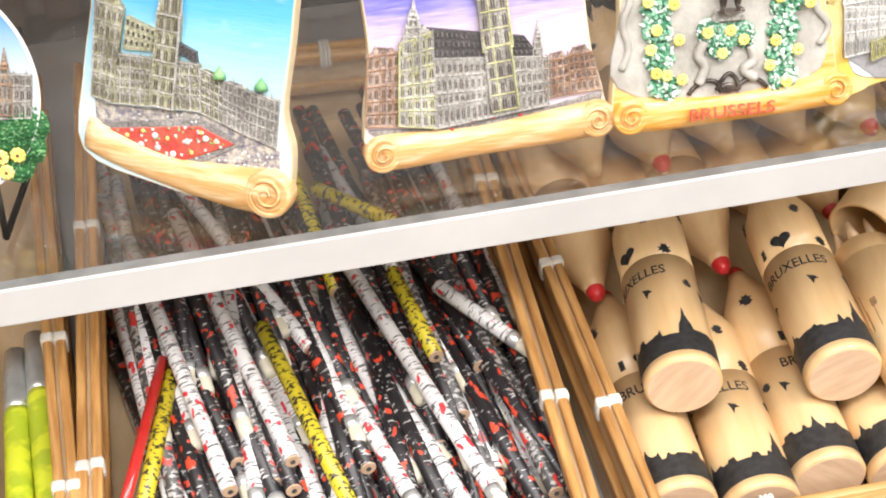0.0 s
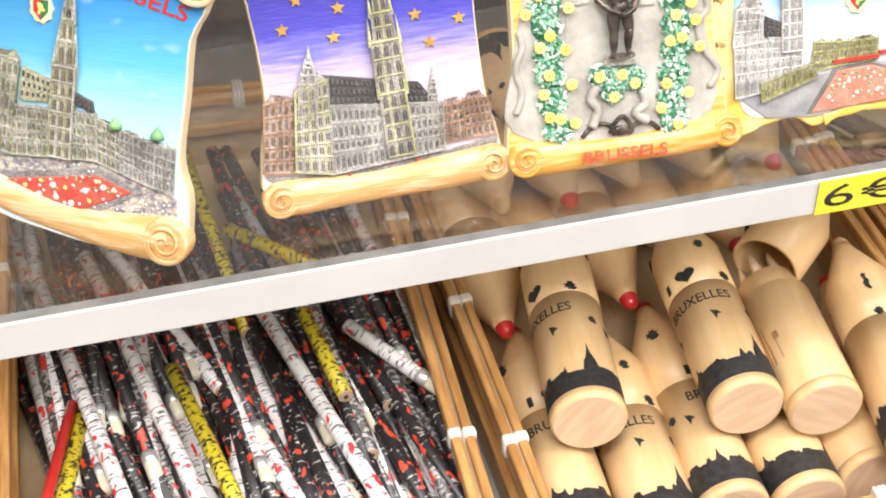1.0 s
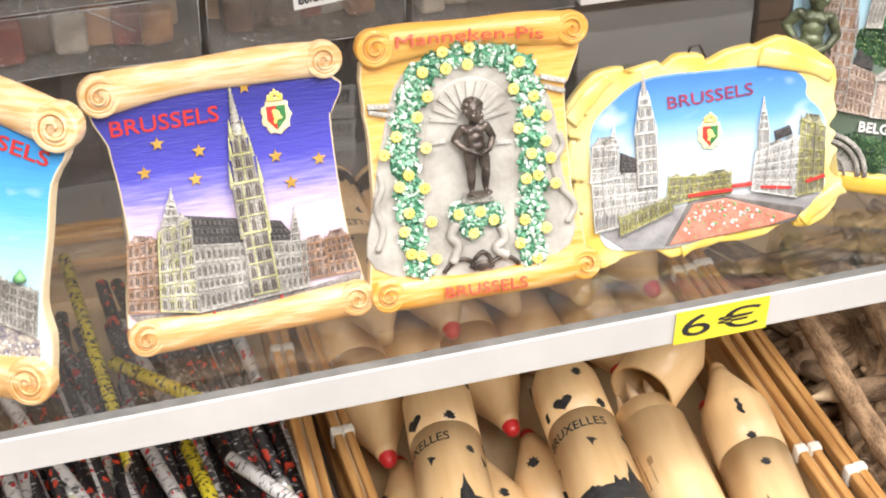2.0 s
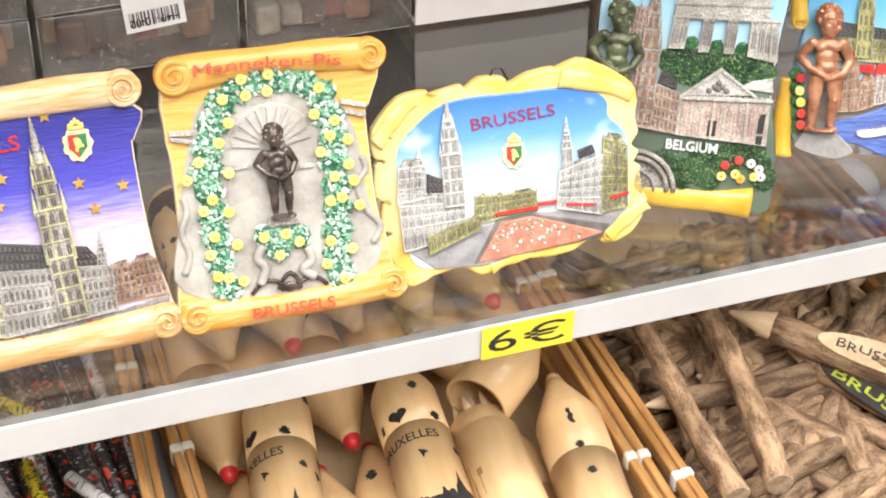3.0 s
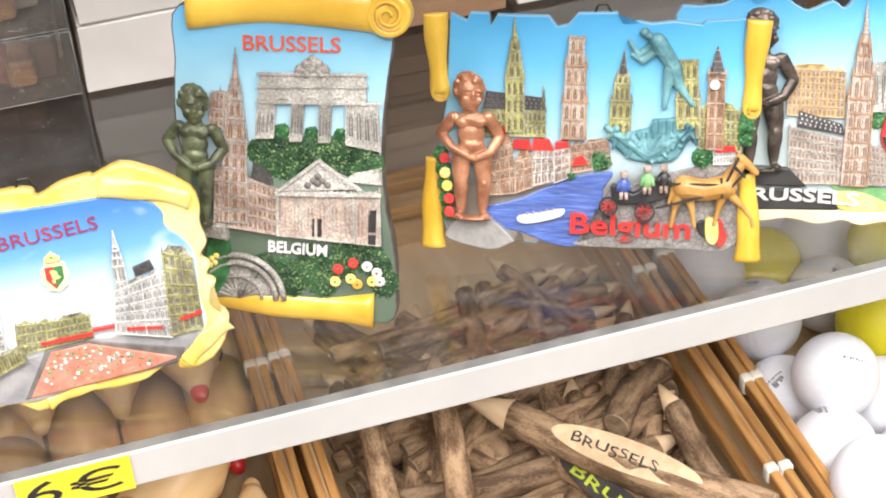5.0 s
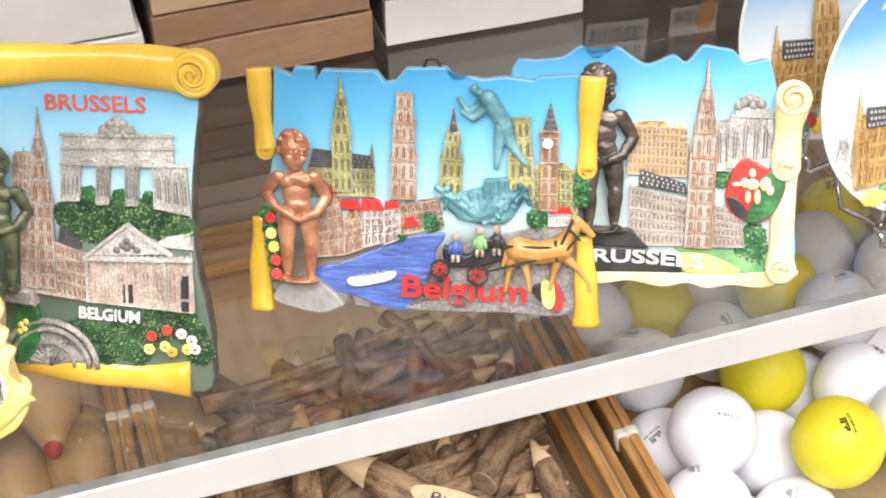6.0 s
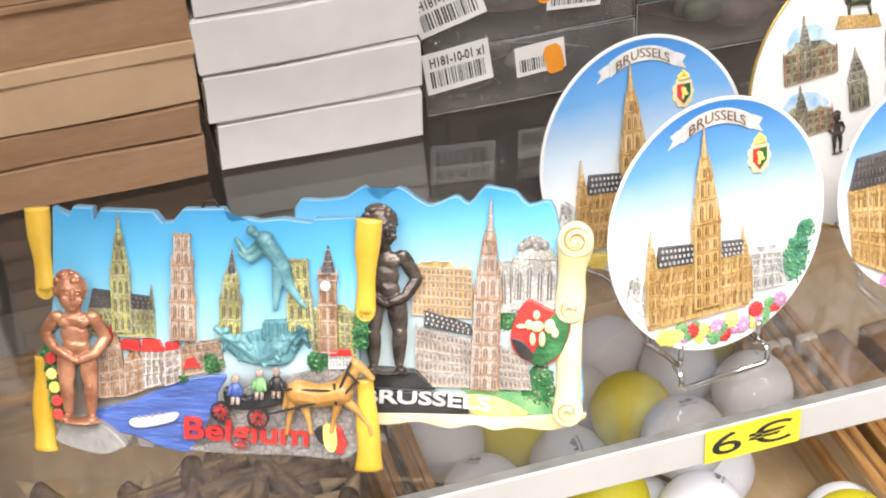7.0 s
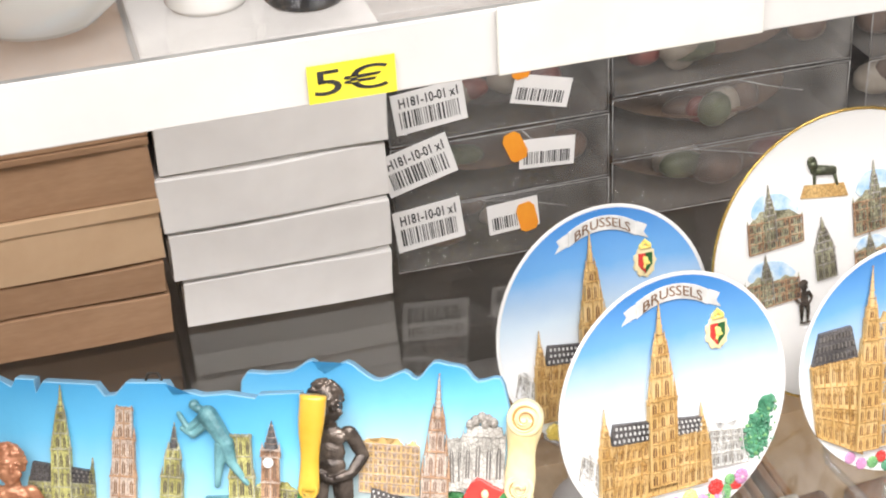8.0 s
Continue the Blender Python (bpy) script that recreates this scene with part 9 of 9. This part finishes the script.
PLATE_C = (3.0, 64.0)
m3 = pose(0.7960, 0.0980, 1.0, 78.0, 0, 4.0) @ Matrix.Translation((PLATE_C[0] / 1000, PLATE_C[1] / 1000, 0))
p = souvenir_plate(m3, 0.0625, "white porcelain plate with a gold rim and small town views", RIM_WHITE)
bm = bmesh.new()
R3 = 62.5
wire(bm, [Vector((R3 * math.cos(k * math.tau / 64), R3 * math.sin(k * math.tau / 64), 1.6)) / 1000 for k in range(65)], 0.0007, 6)
part("gold_rim", bm, GOLD_RIM, p, "thin gilt rim", True)


def vignette(base, c, w, h, kind, seed):
    """One small printed view: a sky patch, buildings, a tower."""
    sheet("sky_patch", base, loop([(c[0] - w * 0.4, c[1] + h * 0.1), (c[0] - w * 0.25, c[1] + h * 0.42), (c[0] + w * 0.2, c[1] + h * 0.36), (c[0] + w * 0.42, c[1] + h * 0.05)], 4, 0.2, seed), 0.4, 0.8, mat("printed_sky", (0.30, 0.52, 0.78), (0.68, 0.79, 0.86), 150, 0.2), "patch of printed sky", 0.1)
    facade("printed_house", base, ((c[0] - w / 2, c[1] - h * 0.45), (c[0] + w / 2, c[1] - h * 0.4), (c[0] + w / 2, c[1] + h * 0.0), (c[0] - w / 2, c[1] + h * 0.02)), 0.5, 0.5, 3, 6, [STONE_OLIVE, SHADOW_INK, STONE_RUST], "printed houses", gables=0.3, seed=seed)
    tower("printed_tower", base, (c[0] - w * 0.1, c[1] - h * 0.3), (c[0] - w * 0.1, c[1] + h * 0.55), w * 0.2, 0.7, 0.6, [STONE_OLIVE, SHADOW_INK, STONE_GREY], label="printed tower")


Q = lambda a: (a[0] - PLATE_C[0], a[1] - PLATE_C[1])  # noqa: E731
for c, w, h, sd in (((-29.4, 86.5), 21.97, 21.97, 1), ((19.0, 85.7), 21.97, 23.97, 2), ((-32.3, 60.2), 21.97, 17.98, 3), ((15.5, 64.2), 15.98, 11.98, 4)):
    vignette(p, Q(c), w * 1.12, h * 1.25, 0, sd)
tower("printed_monument", p, Q((-7.0, 56.8)), Q((-8.3, 83.1)), 8.79, 0.4, 0.8, [STONE_OLIVE, SHADOW_INK, STONE_GREY], label="printed monument")
bm = bmesh.new()
for a, b, ra, rb in (((-10.4, 104.0), (-1.4, 102.2), 2.2, 1.8), ((-11.5, 107.8), (-11.1, 105.4), 2.2, 2.0), ((-10.4, 102.9), (-10.7, 98.1), 0.8, 0.6), ((-1.4, 101.0), (-0.4, 95.9), 0.8, 0.6)):
    a, b = Q(a), Q(b)
    rod(bm, Vector((*a, 0.8)) / 1000, Vector((*b, 0.8)) / 1000, ra / 1000, rb / 1000, 9)
    ball(bm, Vector((*a, 0.8)) / 1000, (ra / 1000, ra / 1000, 0.0007), 9, 6)
part("printed_lion", bm, GREEN_BRONZE, p, "green printed lion", True)
sheet("lion_plinth", p, mm([Q((-17.4, 93.1)), Q((4.6, 90.0)), Q((2.8, 96.0)), Q((-15.3, 98.4))]), 0.4, 0.9, STONE_GOLD, "ochre lion plinth", 0.1)
figurine(p, Q((-18.5, 39.4)), Q((-18.0, 58.9)), 0.4, BRONZE, 0.3, "small printed dark figure")
wire_stand(pose(m3.translation.x, m3.translation.y - 0.02, 1.0, 0, 0, 4))

PLATE_C = (14.0, 54.0)
m4 = pose(0.7780, 0.0370, 1.0, 76.0, 0, 6.0) @ Matrix.Translation((PLATE_C[0] / 1000, PLATE_C[1] / 1000, 0))
p = souvenir_plate(m4, 0.046, "glazed souvenir plate with a large moulded ochre belfry", PLATE_SKY)
Q = lambda a: (a[0] - PLATE_C[0], a[1] - PLATE_C[1])  # noqa: E731
tower("belfry", p, Q((-6.1, 21.9)), Q((3.0, 94.0)), 9.31, 0.3, 3.6, GOLDM, label="bold ochre belfry")
facade("town_hall_front", p, (Q((-26.7, 32.6)), Q((-7.5, 19.9)), Q((-5.8, 59.6)), Q((-26.9, 60.6))), 0.3, 2.2, 4, 6, GOLDM, "ochre town hall front", True)
facade("gilt_house", p, (Q((-2.3, 20.8)), Q((13.1, 18.7)), Q((16.5, 70.0)), Q((3.8, 70.9))), 0.3, 1.6, 6, 4, [STONE_GOLD_LIGHT, BROWN_WASH, STONE_LIGHT], "pale ochre house", gables=0.1)
roof("slate_roof", p, (Q((-26.4, 60.5)), Q((-6.1, 59.2)), Q((-8.1, 72.9)), Q((-22.1, 73.1))), 0.3, 2.0, SLATE, GREY_WASH, "dark slate roof")
for c, m in (((-12.6, 19.4), PINK), ((-7.8, 15.6), PINK), ((-2.7, 14.8), GREEN_LIGHT), ((1.3, 16.1), RED_PAINT), ((3.5, 11.8), MINT)):
    rose(p, Q(c), 2.6, 0.8, [m, m])
ob = thing("plate_stand", pose(m4.translation.x - 0.006, m4.translation.y - 0.02, 1.0, 0, 0, 6), "clear plastic plate stand under a souvenir plate", "plate stand")
bm = bmesh.new()
for sx in (-0.014, 0.014):
    wire(bm, [Vector((sx, -0.008, 0.018)), Vector((sx, -0.010, 0.0016)), Vector((sx, 0.03, 0.0016)), Vector((sx, 0.045, 0.06))], 0.0016, 8)
part("easel", bm, ACRYLIC, ob, "", True)

PLATE_C = (-14.0, 46.0)
m0 = pose(-0.0810, 0.0460, 1.0, 75.0, 0, -15.0) @ Matrix.Translation((PLATE_C[0] / 1000, PLATE_C[1] / 1000, 0))
p = souvenir_plate(m0, 0.044, "round glazed souvenir plate with a grey hall and sunflowers", PLATE_SKY)
Q = lambda a: (a[0] - PLATE_C[0], a[1] - PLATE_C[1])  # noqa: E731
facade("town_hall_front", p, (Q((-1.4, 34.8)), Q((26.1, 36.1)), Q((27.9, 51.5)), Q((0.9, 52.3))), 0.3, 1.6, 3, 9, [STONE_GREY, SHADOW_INK, STONE_LIGHT], "grey town hall front", True)
tower("turret", p, Q((17.3, 37.1)), Q((19.3, 60.5)), 4.74, 0.3, 2.0, [STONE_GREY, SHADOW_INK, STONE_RUST], label="grey turret")
leaves("foliage", p, [(*Q(q), 7.0) for q in ((7.6, 28.7), (13.6, 29.8), (19.8, 31.9), (24.8, 33.0), (17.1, 25.6), (22.9, 24.6), (18.2, 18.2))], 1.8, [GREEN, GREEN_LIGHT], 6, "moulded green foliage", 0.4, 2.4)
for c in ((14.3, 22.0), (20.3, 22.9), (15.6, 16.4), (8.5, 20.2)):
    rose(p, Q(c), 3.0, 2.6, [ROSE_YELLOW, BROWN_WASH])
ob = thing("plate_stand", pose(m0.translation.x + 0.006, m0.translation.y - 0.018, 1.0, 0, 0, -15), "dark wire plate stand under a round plate", "plate stand")
bm = bmesh.new()
for sx in (-0.02, 0.02):
    wire(bm, [Vector((sx, -0.01, 0.022)), Vector((sx, -0.012, 0.0016)), Vector((sx, 0.03, 0.0016)), Vector((sx, 0.045, 0.05))], 0.0013, 8)
part("easel", bm, DARK_WIRE, ob, "", True)
